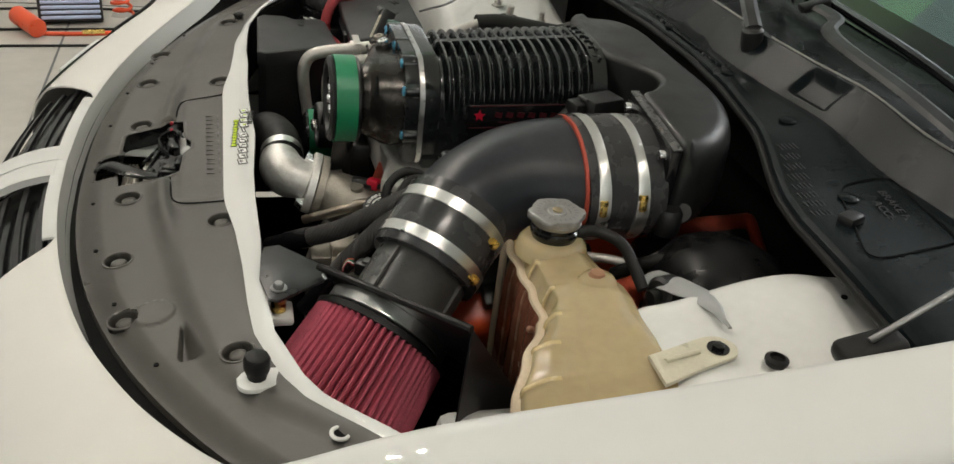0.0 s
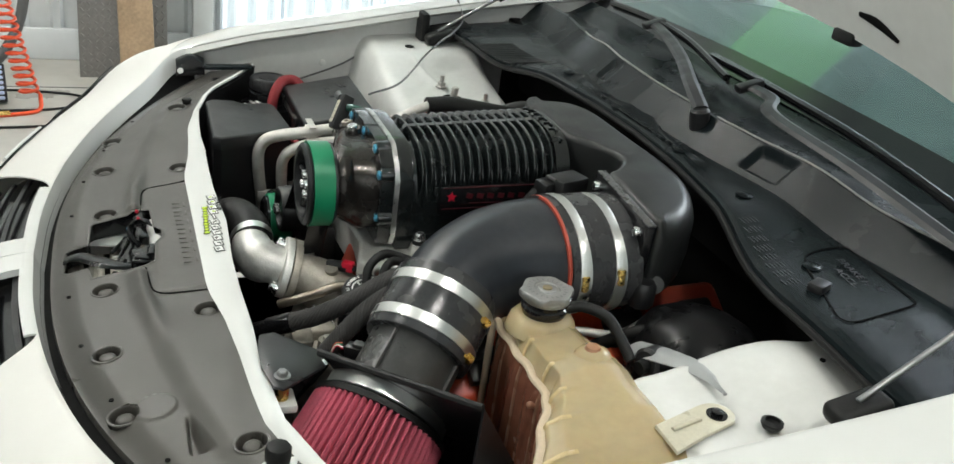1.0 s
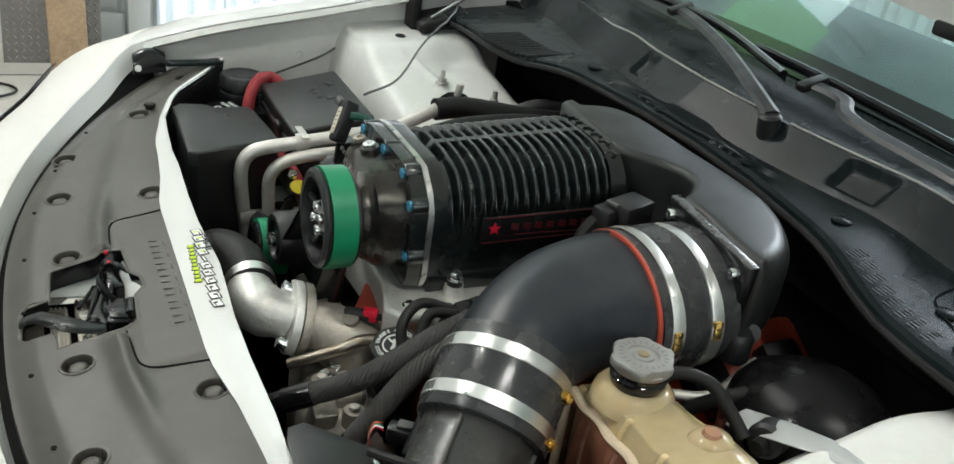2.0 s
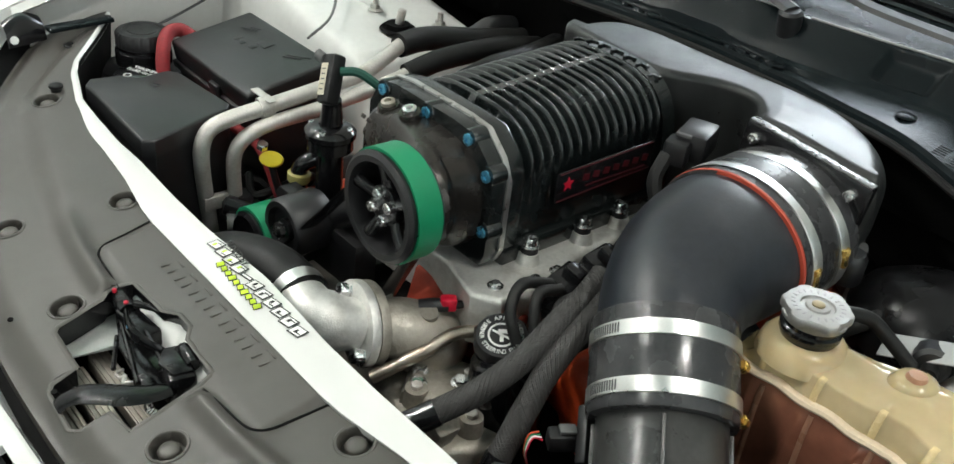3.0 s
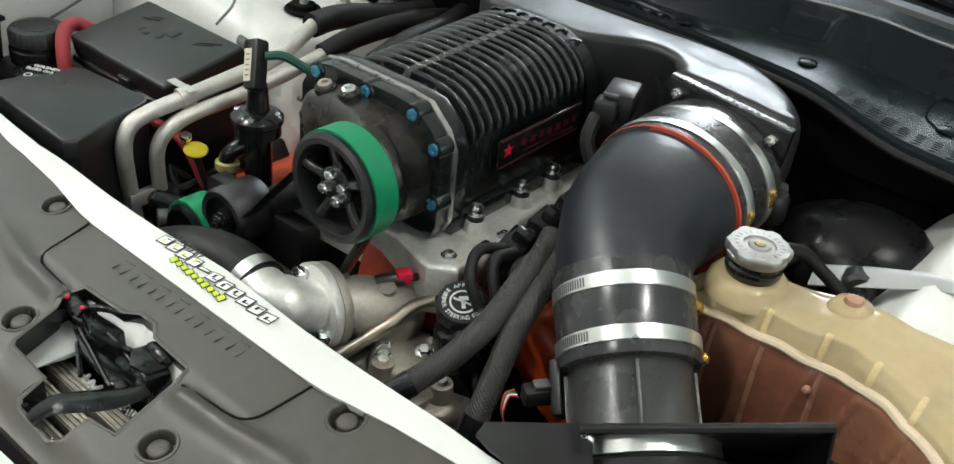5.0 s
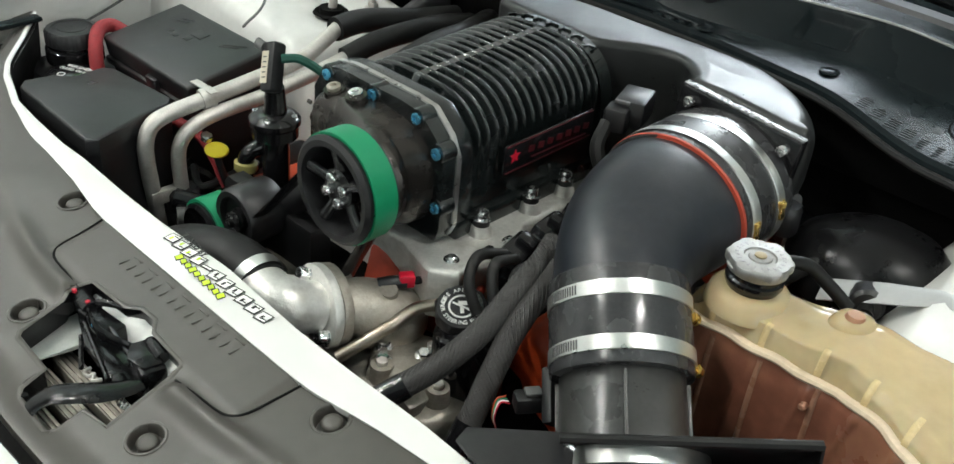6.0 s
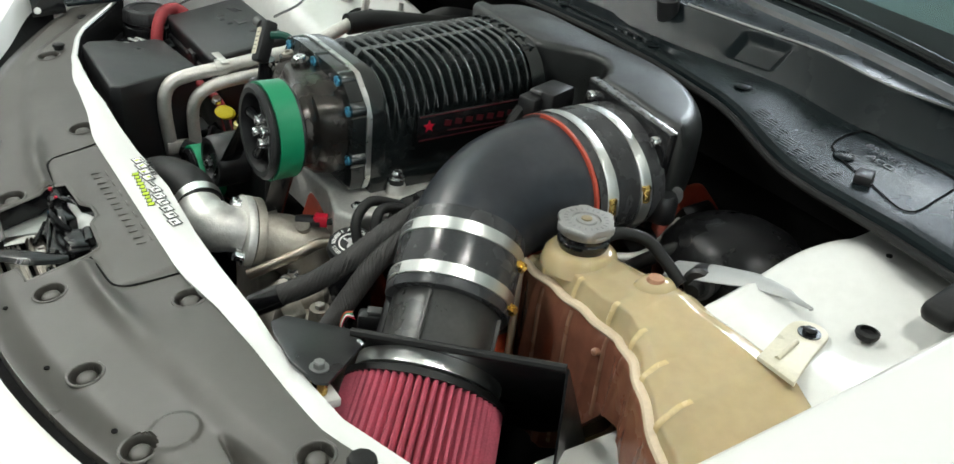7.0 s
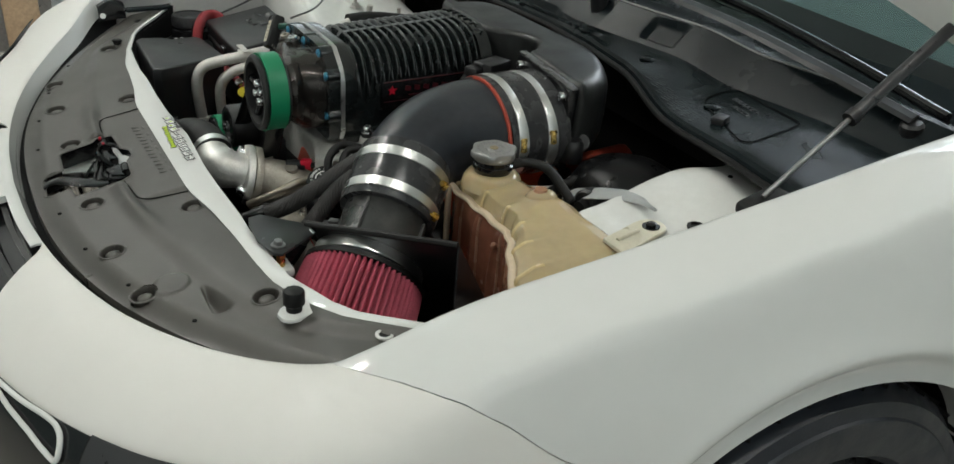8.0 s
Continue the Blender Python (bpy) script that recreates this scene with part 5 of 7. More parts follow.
def blower_section(y_half, z_top, z_low):
    """Half-closed outline of the rotor case, from the near foot over the crown to the far foot, finer along the crown."""
    pts = []
    for a in ARC:
        ca, sa = math.cos(a), math.sin(a)
        y = -math.copysign(abs(ca) ** ROUND, ca) * y_half
        pts.append((0.007 + y, z_low + (z_top - z_low) * max(0.0, sa) ** 0.55))
    return pts


FLANGEEDGE = surf("machined_flange", (0.55, 0.55, 0.54), 0.34, metal=0.95, vary=0.12, scale=90)


def supercharger():
    t = thing("supercharger", (0.15, 0.0, 0.838), "black twin-screw supercharger with ribbed case and green front pulley", "supercharger")
    # rotor case
    def case(x, grow=0.0):
        lift = 0.06 * (x - 0.03)
        return [(y, z) for y, z in blower_section(0.100 + grow, 0.984 + lift + grow, 0.858)]
    # moulded ribs fade out down the sides; deep slots lie between them on both sides of a spine along the crown
    first, pitch = 0.065, 0.0147

    def ribbed(x):
        low, high = case(x), case(x, 0.01)
        live = ease(x, 0.054, 0.062) * (1 - ease(x, 0.270, 0.277))
        r = (0.5 + 0.5 * math.cos(2 * math.pi * (x - first) / pitch)) ** 1.05
        row = []
        for i, ((y, z), (yg, zg)) in enumerate(zip(low, high)):
            away = abs(y - 0.007)
            fade = 1 - ease(abs(2 * ARC[i] / math.pi - 1), 0.62, 0.95)
            slot = ease(away, 0.0048, 0.0075) * (1 - ease(away, 0.034, 0.040))
            spine = 1 - ease(away, 0.0048, 0.0075)
            out = live * (max(0.0105 * r * fade, 0.0086 * spine) - 0.024 * slot * ease(1 - r, 0.22, 0.45))
            row.append((x, y + (yg - y) * out / 0.01, z + (zg - z) * out / 0.01))
        return row
    bm = bmesh.new()
    rings = [[bm.verts.new(p) for p in ribbed(x)] for x in lin(0.05, 0.297, 320)]
    for a, b in zip(rings, rings[1:]):
        for i in range(len(a) - 1):
            bm.faces.new((a[i], a[i + 1], b[i + 1], b[i]))
    bm.faces.new(rings[0])
    bm.faces.new(rings[-1])
    part("case", bm, BLOWER, t, "black powder-coated ribbed rotor case", 70)
    part("case_foot", block((0.03, -0.100, 0.838), (0.297, 0.112, 0.862), 0.003), BLOWER, t)
    # rear rim with the raised maker's name as plain bars
    bm = bmesh.new()
    cols = [[bm.verts.new((x, y, z)) for y, z in case(x, 0.007)] for x in (0.278, 0.281, 0.297, 0.300)]
    for a, b in zip(cols, cols[1:]):
        for i in range(len(a) - 1):
            bm.faces.new((a[i], a[i + 1], b[i + 1], b[i]))
    bm.faces.new(cols[0])
    bm.faces.new(cols[-1])
    part("rear_rim", bm, BLOWER, t)
    for i in range(7):
        y = 0.066 - 0.021 * i
        z = min(case(0.288, 0.007), key=lambda p: abs(p[0] - y))[1]
        part("raised_bar", join(box((0.013, 0.004, 0.004), Matrix.Translation((0.288, y + 0.005, z + 0.001)), 0.001), box((0.004, 0.014, 0.004), Matrix.Translation((0.291, y, z + 0.001)), 0.001)), BLOWER, t)
    # flange plates and the bright gasket between them
    def plate(x0, x1, g=0.0, bevel=0.002):
        out = [(-.093 - g, .846), (-.100 - g, .862), (-.100 - g, .945), (-.088 - g, .968), (-.062, .990 + g), (-.03, .993 + g), (.07, .993 + g), (.098 + g, .988 + g), (.118 + g, .955), (.118 + g, .862), (.110 + g, .846)]
        # extruded along the case's axis
        m = Matrix(((0, 0, 1, 0), (1, 0, 0, 0), (0, 1, 0, 0), (0, 0, 0, 1)))
        return prism(out, x0, x1, m, bevel, 2)
    part("front_flange", plate(0.002, 0.022), BLOWER, t, "black bolted flange")
    part("gasket", plate(0.0215, 0.0285, 0.0014, 0), FLANGEEDGE, t, "bright machined gasket ring")
    part("rear_flange", plate(0.0285, 0.052, 0.0, 0.006), BLOWER, t)
    for y, z in ((.092, .979), (.013, .983), (-.058, .982), (-.091, .954), (-.094, .889), (.108, .90), (.0, .852)):
        bolt(t, (0.000, y, z), (-1, 0, 0), 0.0066, 0.0025, True, BLUE, name="flange_bolt")
        part("flange_lug", lathe([(0.0105, 0.0), (0.0115, 0.0015), (0.0115, 0.0195), (0, 0.0195)], aim((0.0005, y, z), (1, 0, 0)), 18), BLOWER, t)
    # snout with gear case, swelling towards the flange
    cy, cz = -0.043, 0.922
    bm = bmesh.new()
    rows = []
    for x, ry, rz, oy, oz in ((0.003, 0.098, 0.066, 0.010, 0.912), (-0.012, 0.096, 0.066, 0.009, 0.912), (-0.024, 0.088, 0.064, 0.004, 0.913), (-0.033, 0.073, 0.060, -0.012, 0.916), (-0.040, 0.060, 0.056, -0.030, 0.920), (-0.048, 0.052, 0.051, cy, cz), (-0.060, 0.046, 0.046, cy, cz), (-0.064, 0.030, 0.030, cy, cz)):
        row = []
        for i in range(56):
            a = 2 * math.pi * i / 56
            e = 0.72 if x > -0.03 else (0.85 if x > -0.045 else 1.0)
            row.append(bm.verts.new((x, oy + ry * math.copysign(abs(math.cos(a)) ** e, math.cos(a)), oz + rz * math.copysign(abs(math.sin(a)) ** e, math.sin(a)))))
        rows.append(row)
    for a, b in zip(rows, rows[1:]):
        for i in range(56):
            j = (i + 1) % 56
            bm.faces.new((a[i], a[j], b[j], b[i]))
    bm.faces.new(rows[-1])
    part("snout", bm, SNOUT, t, "satin black cast snout")
    for a in (20, 55, 200, 235, 270, 305, 340):
        y, z = 0.008 + 0.086 * math.cos(radians(a)), 0.912 + 0.058 * math.sin(radians(a))
        part("snout_lug", sweep([(0.002, y, z, 0.010), (-0.016, y, z, 0.009), (-0.024, 0.96 * y, z, 0.005)], 0.009, seg=12), SNOUT, t)
    for y, z, mtl in ((0.060, 0.975, ALU_DIRTY), (0.022, 0.982, CHROME)):
        part("plug_boss", lathe([(0.013, 0), (0.012, 0.006), (0, 0.006)], aim((-0.014, y, z - 0.004), (-0.25, 0, 1)), 20), SNOUT, t)
        bolt(t, (-0.0155, y, z + 0.002), (-0.25, 0, 1), 0.008, 0.005, True, mtl, name="filler_plug")
    for i in range(6):
        part("raised_bar", box((0.002, 0.008, 0.005), Matrix.Translation((-0.0295, 0.086 - 0.011 * i, 0.955 - 0.001 * i)) @ Matrix.Rotation(0.5, 4, "Y"), 0.001), SNOUT, t)
    # green belted pulley
    m = aim((-0.058, cy, cz), (-1, 0, 0))
    p = part("pulley", lathe([(0.0, 0.020), (0.022, 0.020), (0.022, 0.034), (0.0, 0.034)], m, 40), GLOSS, t, "black five-spoke pulley")
    part("pulley_ring", lathe([(0.046, 0.0), (0.057, 0.0), (0.0595, 0.002), (0.0585, 0.005), (0.0585, 0.036), (0.0600, 0.038), (0.0600, 0.041), (0.0555, 0.0445), (0.0490, 0.044), (0.0475, 0.036), (0.047, 0.0)], m, 64, False), BLACK, p)
    for i in range(5):
        a = 2 * math.pi * i / 5 + 0.45
        part("spoke", sweep([(*(m @ Vector((0.012 * math.cos(a), 0.012 * math.sin(a), 0.027))), 0.010, 0.006), (*(m @ Vector((0.03 * math.cos(a), 0.03 * math.sin(a), 0.030))), 0.0065, 0.006), (*(m @ Vector((0.051 * math.cos(a), 0.051 * math.sin(a), 0.034))), 0.009, 0.006)], 0.008, seg=10, up=(-1, 0, 0)), GLOSS, p)
    for i in range(4):
        a = 2 * math.pi * i / 4 + 0.35
        bolt(p, m @ Vector((0.0145 * math.cos(a), 0.0145 * math.sin(a), 0.033)), (-1, 0, 0), 0.0062, 0.009, True, CHROME)
    part("belt", lathe([(0.0588, 0.006), (0.0618, 0.006), (0.0620, 0.0355), (0.0588, 0.0355)], m, 72, False), GREEN, p, "bright green belt over the pulley")
    # belt span going down to the lower pulleys
    for s, (y1, z1) in ((1, (0.155, 0.765)), (-1, (-0.02, 0.760))):
        part("belt_run", sweep([(-0.080, cy + s * 0.060, cz - 0.002, 0.002, 0.0147), (-0.080, (cy + s * 0.058 + y1) / 2, (cz + z1) / 2, 0.002, 0.0147), (-0.080, y1, z1, 0.002, 0.0147)], 0.01, seg=8, up=(1, 0, 0)), GLOSS, p)
    # red-printed badge
    b = part("badge", box((0.158, 0.0025, 0.036), Matrix.Translation((0.168, -0.1085, 0.926)) @ Matrix.Rotation(-0.03, 4, "Y"), 0.001), GLOSS, t, "black badge plate with red print")
    for z in (0.9095, 0.9425):
        part("badge_line", box((0.152, 0.001, 0.0012), Matrix.Translation((0.168, -0.1102, z)) @ Matrix.Rotation(-0.03, 4, "Y"), 0), REDDARK, b)
    part("emblem", prism([((0.0088 if i % 2 == 0 else 0.0040) * math.sin(math.pi * i / 5), (0.0088 if i % 2 == 0 else 0.0040) * math.cos(math.pi * i / 5)) for i in range(10)], 0, 0.001, plane_frame((0.106, -0.1097, 0.926), (1, 0, 0), (0, -1, 0))), REDPRINT, b)
    for i in range(7):
        part("badge_bar", box((0.010, 0.001, 0.008), Matrix.Translation((0.134 + 0.0165 * i, -0.1102, 0.9275)) @ Matrix.Rotation(0.2, 4, "Y"), 0), REDDARK, b)
    part("badge_line", box((0.10, 0.001, 0.0015), Matrix.Translation((0.185, -0.1102, 0.9165)), 0), REDDARK, b)


REDDARK = surf("dim_red_print", (0.060, 0.003, 0.007), 0.45, vary=0.1, scale=80)
supercharger()


EDGEMETAL = surf("machined_edge", (0.22, 0.22, 0.22), 0.28, metal=0.9, vary=0.1, scale=80)


def dome(plan, z0, z1, inset, rise, lift=None):
    """A closed body over a smooth plan outline whose shoulder rolls over to a flat crown."""
    pts = smooth_line(plan[-2:] + plan + plan[:2], 5)[10:-11]
    k = len(pts)
    area = sum(pts[i][0] * pts[(i + 1) % k][1] - pts[(i + 1) % k][0] * pts[i][1] for i in range(k))
    bm = bmesh.new()
    rings = []
    for off, dip in [(0.5 * inset, None), (0.15 * inset, -0.02), (0.0, -0.05)] + [(inset * (1 - math.cos(a)), rise * (1 - math.sin(a))) for a in lin(0, math.pi / 2, 10)]:
        row = []
        for i in range(k):
            d = pts[(i + 3) % k] - pts[i - 3]
            n = Vector((-d[1], d[0])).normalized() * (1 if area > 0 else -1)
            k_in = 1 - 0.62 * ease(n.x, 0.1, 0.8)
            x, y = pts[i][0] + n.x * off * k_in, pts[i][1] + n.y * off * k_in
            z = z0 + 0.030 * ease(-y, 0.10, 0.27) - (dip or 0) if (dip is None or dip < 0) else z1 - dip * (1 - 1.15 * (1 - k_in)) + (lift(x, y) if lift else 0)
            row.append(bm.verts.new((x, y, z)))
        rings.append(row)
    for a, b in zip(rings, rings[1:]):
        for i in range(k):
            bm.faces.new((a[i], a[(i + 1) % k], b[(i + 1) % k], b[i]))
    bm.faces.new(rings[0])
    bmesh.ops.triangulate(bm, faces=[bm.faces.new(rings[-1])])
    return bm


def inlet_plenum():
    t = thing("inlet_plenum", (0.36, -0.13, 0.86), "satin black cast inlet elbow behind the supercharger", "inlet elbow")
    plan = [(.298, .100), (.335, .108), (.380, .094), (.407, .050), (.417, -.02), (.423, -.10), (.425, -.18), (.416, -.245), (.394, -.298), (.364, -.332), (.330, -.350), (.304, -.346), (.300, -.30), (.299, -.25), (.300, -.208), (.318, -.190), (.338, -.172), (.349, -.147), (.344, -.118), (.329, -.092), (.312, -.072), (.300, -.050), (.296, 0.0)]
    part("elbow", dome(plan, 0.845, 1.004, 0.026, 0.034, lambda x, y: 0.006 * ease(y, -0.1, 0.1) - 0.010 * ease(-y, 0.22, 0.36)), PLENUM, t, "smooth cast duct with a flat satin top", 60)
    m = plane_frame((0.290, -0.270, 0.928), (0.0, -1, -0.09), (-1, -0.02, 0))
    part("throttle_flange", box((0.158, 0.135, 0.015), m @ Matrix.Translation((0, 0, -0.003)), 0.003), GLOSS, t, "black machined flange with cap screws")
    part("flange_edge", box((0.156, 0.002, 0.0125), m @ Matrix.Translation((0, -0.0675 if m.to_3x3()[2][1] < 0 else 0.0675, -0.003)), 0.0006), EDGEMETAL, t, "bright machined top edge")
    up = 1 if m.to_3x3()[2][1] > 0 else -1
    for sx, sy in ((-0.062, 0.052), (0.062, 0.052), (0.062, -0.052), (-0.062, -0.052)):
        bolt(t, m @ Vector((sx, up * sy, 0.004)), m.to_3x3() @ Vector((0, 0, 1)), 0.0065, 0.010, True, CHROME)
    for i in range(9):
        part("engraved_bar", box((0.0045, 0.0003, 0.0030), m @ Matrix.Translation((-0.030 + 0.0080 * i, up * 0.0686, -0.003)), 0), GREYRUB, t)
    part("round_plate", lathe([(0.013, 0), (0.013, 0.003), (0, 0.003)], aim((0.318, -0.349, 0.900), (-0.3, -1, 0.1)), 20), GREYRUB, t)
    # sensor plug on the case side of the elbow
    s = thing("map_sensor", (0.27, -0.145, 0.94), "black sensor with a clipped wiring plug", "sensor")
    part("body", box((0.055, 0.038, 0.034), Matrix.Translation((0.268, -0.150, 0.958)) @ Matrix.Rotation(0.35, 4, "Z"), 0.005), BLACK, s)
    part("plug", box((0.030, 0.028, 0.030), Matrix.Translation((0.236, -0.150, 0.953)) @ Matrix.Rotation(0.35, 4, "Z"), 0.005), BLACK, s)
    part("clip", box((0.014, 0.018, 0.004), Matrix.Translation((0.244, -0.150, 0.972)) @ Matrix.Rotation(0.35, 4, "Z"), 0.001), GREYRUB, s, "grey locking clip")
    part("cable", sweep([(0.225, -0.145, 0.948), (0.205, -0.150, 0.925), (0.200, -0.165, 0.90), (0.205, -0.18, 0.87)], 0.009, seg=8), RUBBER, s)


inlet_plenum()


# ---- intake tube ----
AXIS = Vector((-0.575, -0.585, -0.572)).normalized()
B1, B2 = Vector((0.024, -0.329, 0.879)), Vector((-0.006, -0.360, 0.850))


def intake():
    t = thing("intake_tube", (0.07, -0.30, 0.84), "wide matt black intake elbow with clamped rubber couplers", "intake tube")
    ring = (0.190, -0.272, 0.912)
    part("elbow", sweep([(0.215, -0.271, 0.913, 0.089, 0.072), (0.190, -0.272, 0.912, 0.089, 0.072), (0.155, -0.274, 0.911, 0.086, 0.073), (0.112, -0.281, 0.908, 0.079, 0.071), (0.070, -0.297, 0.900, 0.071, 0.068),
                         (0.040, -0.316, 0.889, 0.066, 0.066), (0.015, -0.338, 0.870, 0.065, 0.065)], 0.07, seg=48, step=10, up=(0, -0.1, 1)), TUBE, t, "matt black bent silicone tube")
    # upper coupler with red-edged end
    part("coupler", sweep([(0.184, -0.272, 0.912, 0.0925, 0.0755), (0.23, -0.270, 0.913, 0.093, 0.076), (0.288, -0.268, 0.914, 0.092, 0.075)], 0.08, seg=56, up=(0, -0.1, 1), step=4), HOSE, t, "ribbed black coupler")
    part("red_edge", sweep([(0.181, -0.272, 0.912, 0.0928, 0.0758), (0.1825, -0.272, 0.912, 0.0934, 0.0764), (0.184, -0.272, 0.912, 0.0934, 0.0764), (0.1855, -0.272, 0.912, 0.0928, 0.0758)], 0.08, seg=56, raw=True, up=(0, -0.1, 1)), REDLINE, t, "red gasket edge")
    for x in (0.205, 0.256):
        b = part("clamp", sweep([(x - 0.0065, -0.2715, 0.9125, 0.0932, 0.0762), (x - 0.006, -0.2715, 0.9125, 0.0942, 0.0772), (x + 0.006, -0.271, 0.913, 0.0942, 0.0772), (x + 0.0065, -0.271, 0.913, 0.0932, 0.0762)], 0.08, seg=56, raw=True, up=(0, -0.1, 1)), STEEL, t, "steel band clamp")
        clamp_screw(b, (x, -0.362, 0.918 + 0.13 * (x - 0.205)), (0, 0.18, 1), (1, 0, 0))
    for i in range(5):
        x = 0.218 + 0.006 * i
        part("coupler_rib", sweep([(x, -0.271, 0.913, 0.0931, 0.0761), (x + 0.003, -0.271, 0.913, 0.0931, 0.0761)], 0.08, seg=48, raw=True, up=(0, -0.1, 1), caps=False), HOSE, t)
    # lower coupler
    a, e = B1 - AXIS * 0.024, B2 + AXIS * 0.019
    part("coupler", lathe([(0.062, 0), (0.0675, 0.001), (0.0685, 0.004), (0.0685, (e - a).length - 0.004), (0.0675, (e - a).length - 0.001), (0.060, (e - a).length)], aim(a, AXIS), 56), HOSE, t, "glossy black rubber coupler")
    for c, scr in ((B1, (0.062, -0.387, 0.884)), (B2, (0.034, -0.416, 0.854))):
        b = part("clamp", lathe([(0.0680, -0.0075), (0.0697, -0.0068), (0.0697, 0.0068), (0.0680, 0.0075)], aim(c, AXIS), 64, False), STEEL, t, "steel band clamp")
        clamp_screw(b, scr, (0.6, -0.2, -0.55), AXIS)
        part("band_slots", join(*[box((0.0006, 0.0016, 0.009), aim(c, AXIS) @ Matrix.Rotation(SLOT + 0.045 * i, 4, "Z") @ Matrix.Translation((0.0698, 0, 0))) for i in range(12)]), GREYRUB, b)
    # air meter housing with ribs
    d = aim(B2 + AXIS * 0.010, AXIS)
    h = part("meter_housing", lathe([(0.056, 0), (0.0590, 0.004), (0.0590, 0.098), (0.0605, 0.100), (0.0605, 0.108), (0.05, 0.108)], d, 56), METER, t, "dark moulded air meter housing")
    for k in range(4):
        part("rib", box((0.005, 0.0030, 0.086), d @ Matrix.Rotation(RIB0 + k * math.pi / 2, 4, "Z") @ Matrix.Translation((0.0602, 0, 0.056)), 0.0008), METERRIB, h)
    s = thing("air_meter_plug", (-0.06, -0.31, 0.80), "black air meter plug with thin coloured wires", "plug")
    q = Vector((-0.052, -0.324, 0.806))
    part("seat", box((0.012, 0.035, 0.055), aim(q, AXIS) @ Matrix.Rotation(0.7, 4, "Z"), 0.003), BLACK, s)
    part("plug", box((0.036, 0.019, 0.019), Matrix.Translation(q + Vector((-0.018, 0.014, -0.003))) @ Matrix.Rotation(radians(-35), 4, "Z"), 0.004), BLACK, s)
    part("latch", box((0.016, 0.012, 0.004), Matrix.Translation(q + Vector((-0.018, 0.014, 0.009))) @ Matrix.Rotation(radians(-35), 4, "Z"), 0.001), GREYRUB, s)
    for i, mt in enumerate((REDPRINT, WHITEPRINT, GREEN, ORANGE)):
        part("wire", sweep([q + Vector((-0.036, 0.026 + 0.002 * i, 0.002 * i - 0.004)), q + Vector((-0.044, 0.031 + 0.002 * i, -0.002)), q + Vector((-0.049, 0.032 + 0.001 * i, -0.018)), q + Vector((-0.040, 0.036, -0.04))], 0.0008, seg=5), mt, s)
    bolt(s, q + Vector((0.0, -0.005, 0.028)), (-0.3, 0.2, 1), 0.005, 0.005, True, CHROME)


def clamp_screw(parent, at, way, along):
    way, at = Vector(way).normalized(), Vector(at)
    part("screw_housing", box((0.010, 0.008, 0.016), plane_frame(at - way * 0.006, Vector(along).normalized(), way), 0.002), BRASS, parent)
    part("screw", lathe([(0.004, -0.014), (0.004, 0.0), (0.0065, 0.0005), (0.0065, 0.006), (0.0045, 0.0075), (0.002, 0.006), (0, 0.006)], aim(at, way), 8), BRASS, parent, "yellow zinc screw")


SLOT, RIB0 = 2.4, 0.18
METERRIB = surf("meter_rib", (0.085, 0.083, 0.080), 0.35, vary=0.25, scale=60)
METER = surf("meter_plastic", (0.038, 0.038, 0.037), 0.33, vary=0.3, scale=18, bump=0.1, bump_scale=400, stain=0.4, stain_color=(0.10, 0.097, 0.09), stain_scale=22)
intake()


def air_filter():
    t = thing("air_filter", tuple(B2 + AXIS * 0.28), "red pleated cone air filter with a steel clamp", "air filter")
    d = aim(B2 + AXIS * 0.082, AXIS)
    part("neck", lathe([(0.060, 0), (0.071, 0.001), (0.074, 0.004), (0.075, 0.026), (0.080, 0.028), (0.0850, 0.031), (0.0850, 0.038), (0.06, 0.040)], d, 56), RUBBER, t, "black rubber neck")
    part("clamp", lathe([(0.0745, 0.009), (0.0768, 0.010), (0.0772, 0.025), (0.0748, 0.026)], d, 64, False), STEEL, t, "steel band clamp")
    bolt(t, (-0.134, -0.404, 0.853), (-0.3, 0.5, 0.6), 0.0045, 0.007, True, CHROME)
    n = 60
    bm = bmesh.new()
    rows = []
    for h, r in lin_pairs(0.036, 0.200, 0.0840, 0.0930, 12):
        row = []
        for i in range(n * 4):
            a = 2 * math.pi * i / (n * 4)
            k = (0.0, 0.80, 1.0, 0.80)[i % 4]
            row.append(bm.verts.new((math.cos(a) * (r - 0.014 + 0.014 * k), math.sin(a) * (r - 0.014 + 0.014 * k), h)))
        rows.append(row)
    for a, b in zip(rows, rows[1:]):
        for i in range(n * 4):
            j = (i + 1) % (n * 4)
            bm.faces.new((a[i], a[j], b[j], b[i]))
    bm.transform(d)
    part("pleats", bm, FILTER, t, "dark red cotton pleats", 22)
    part("end_cap", lathe([(0.08, 0.196), (0.096, 0.198), (0.097, 0.214), (0.091, 0.218), (0, 0.218)], d, 56), RUBBER, t)


def lin_pairs(a0, a1, b0, b1, n):
    return list(zip(lin(a0, a1, n), lin(b0, b1, n)))


air_filter()


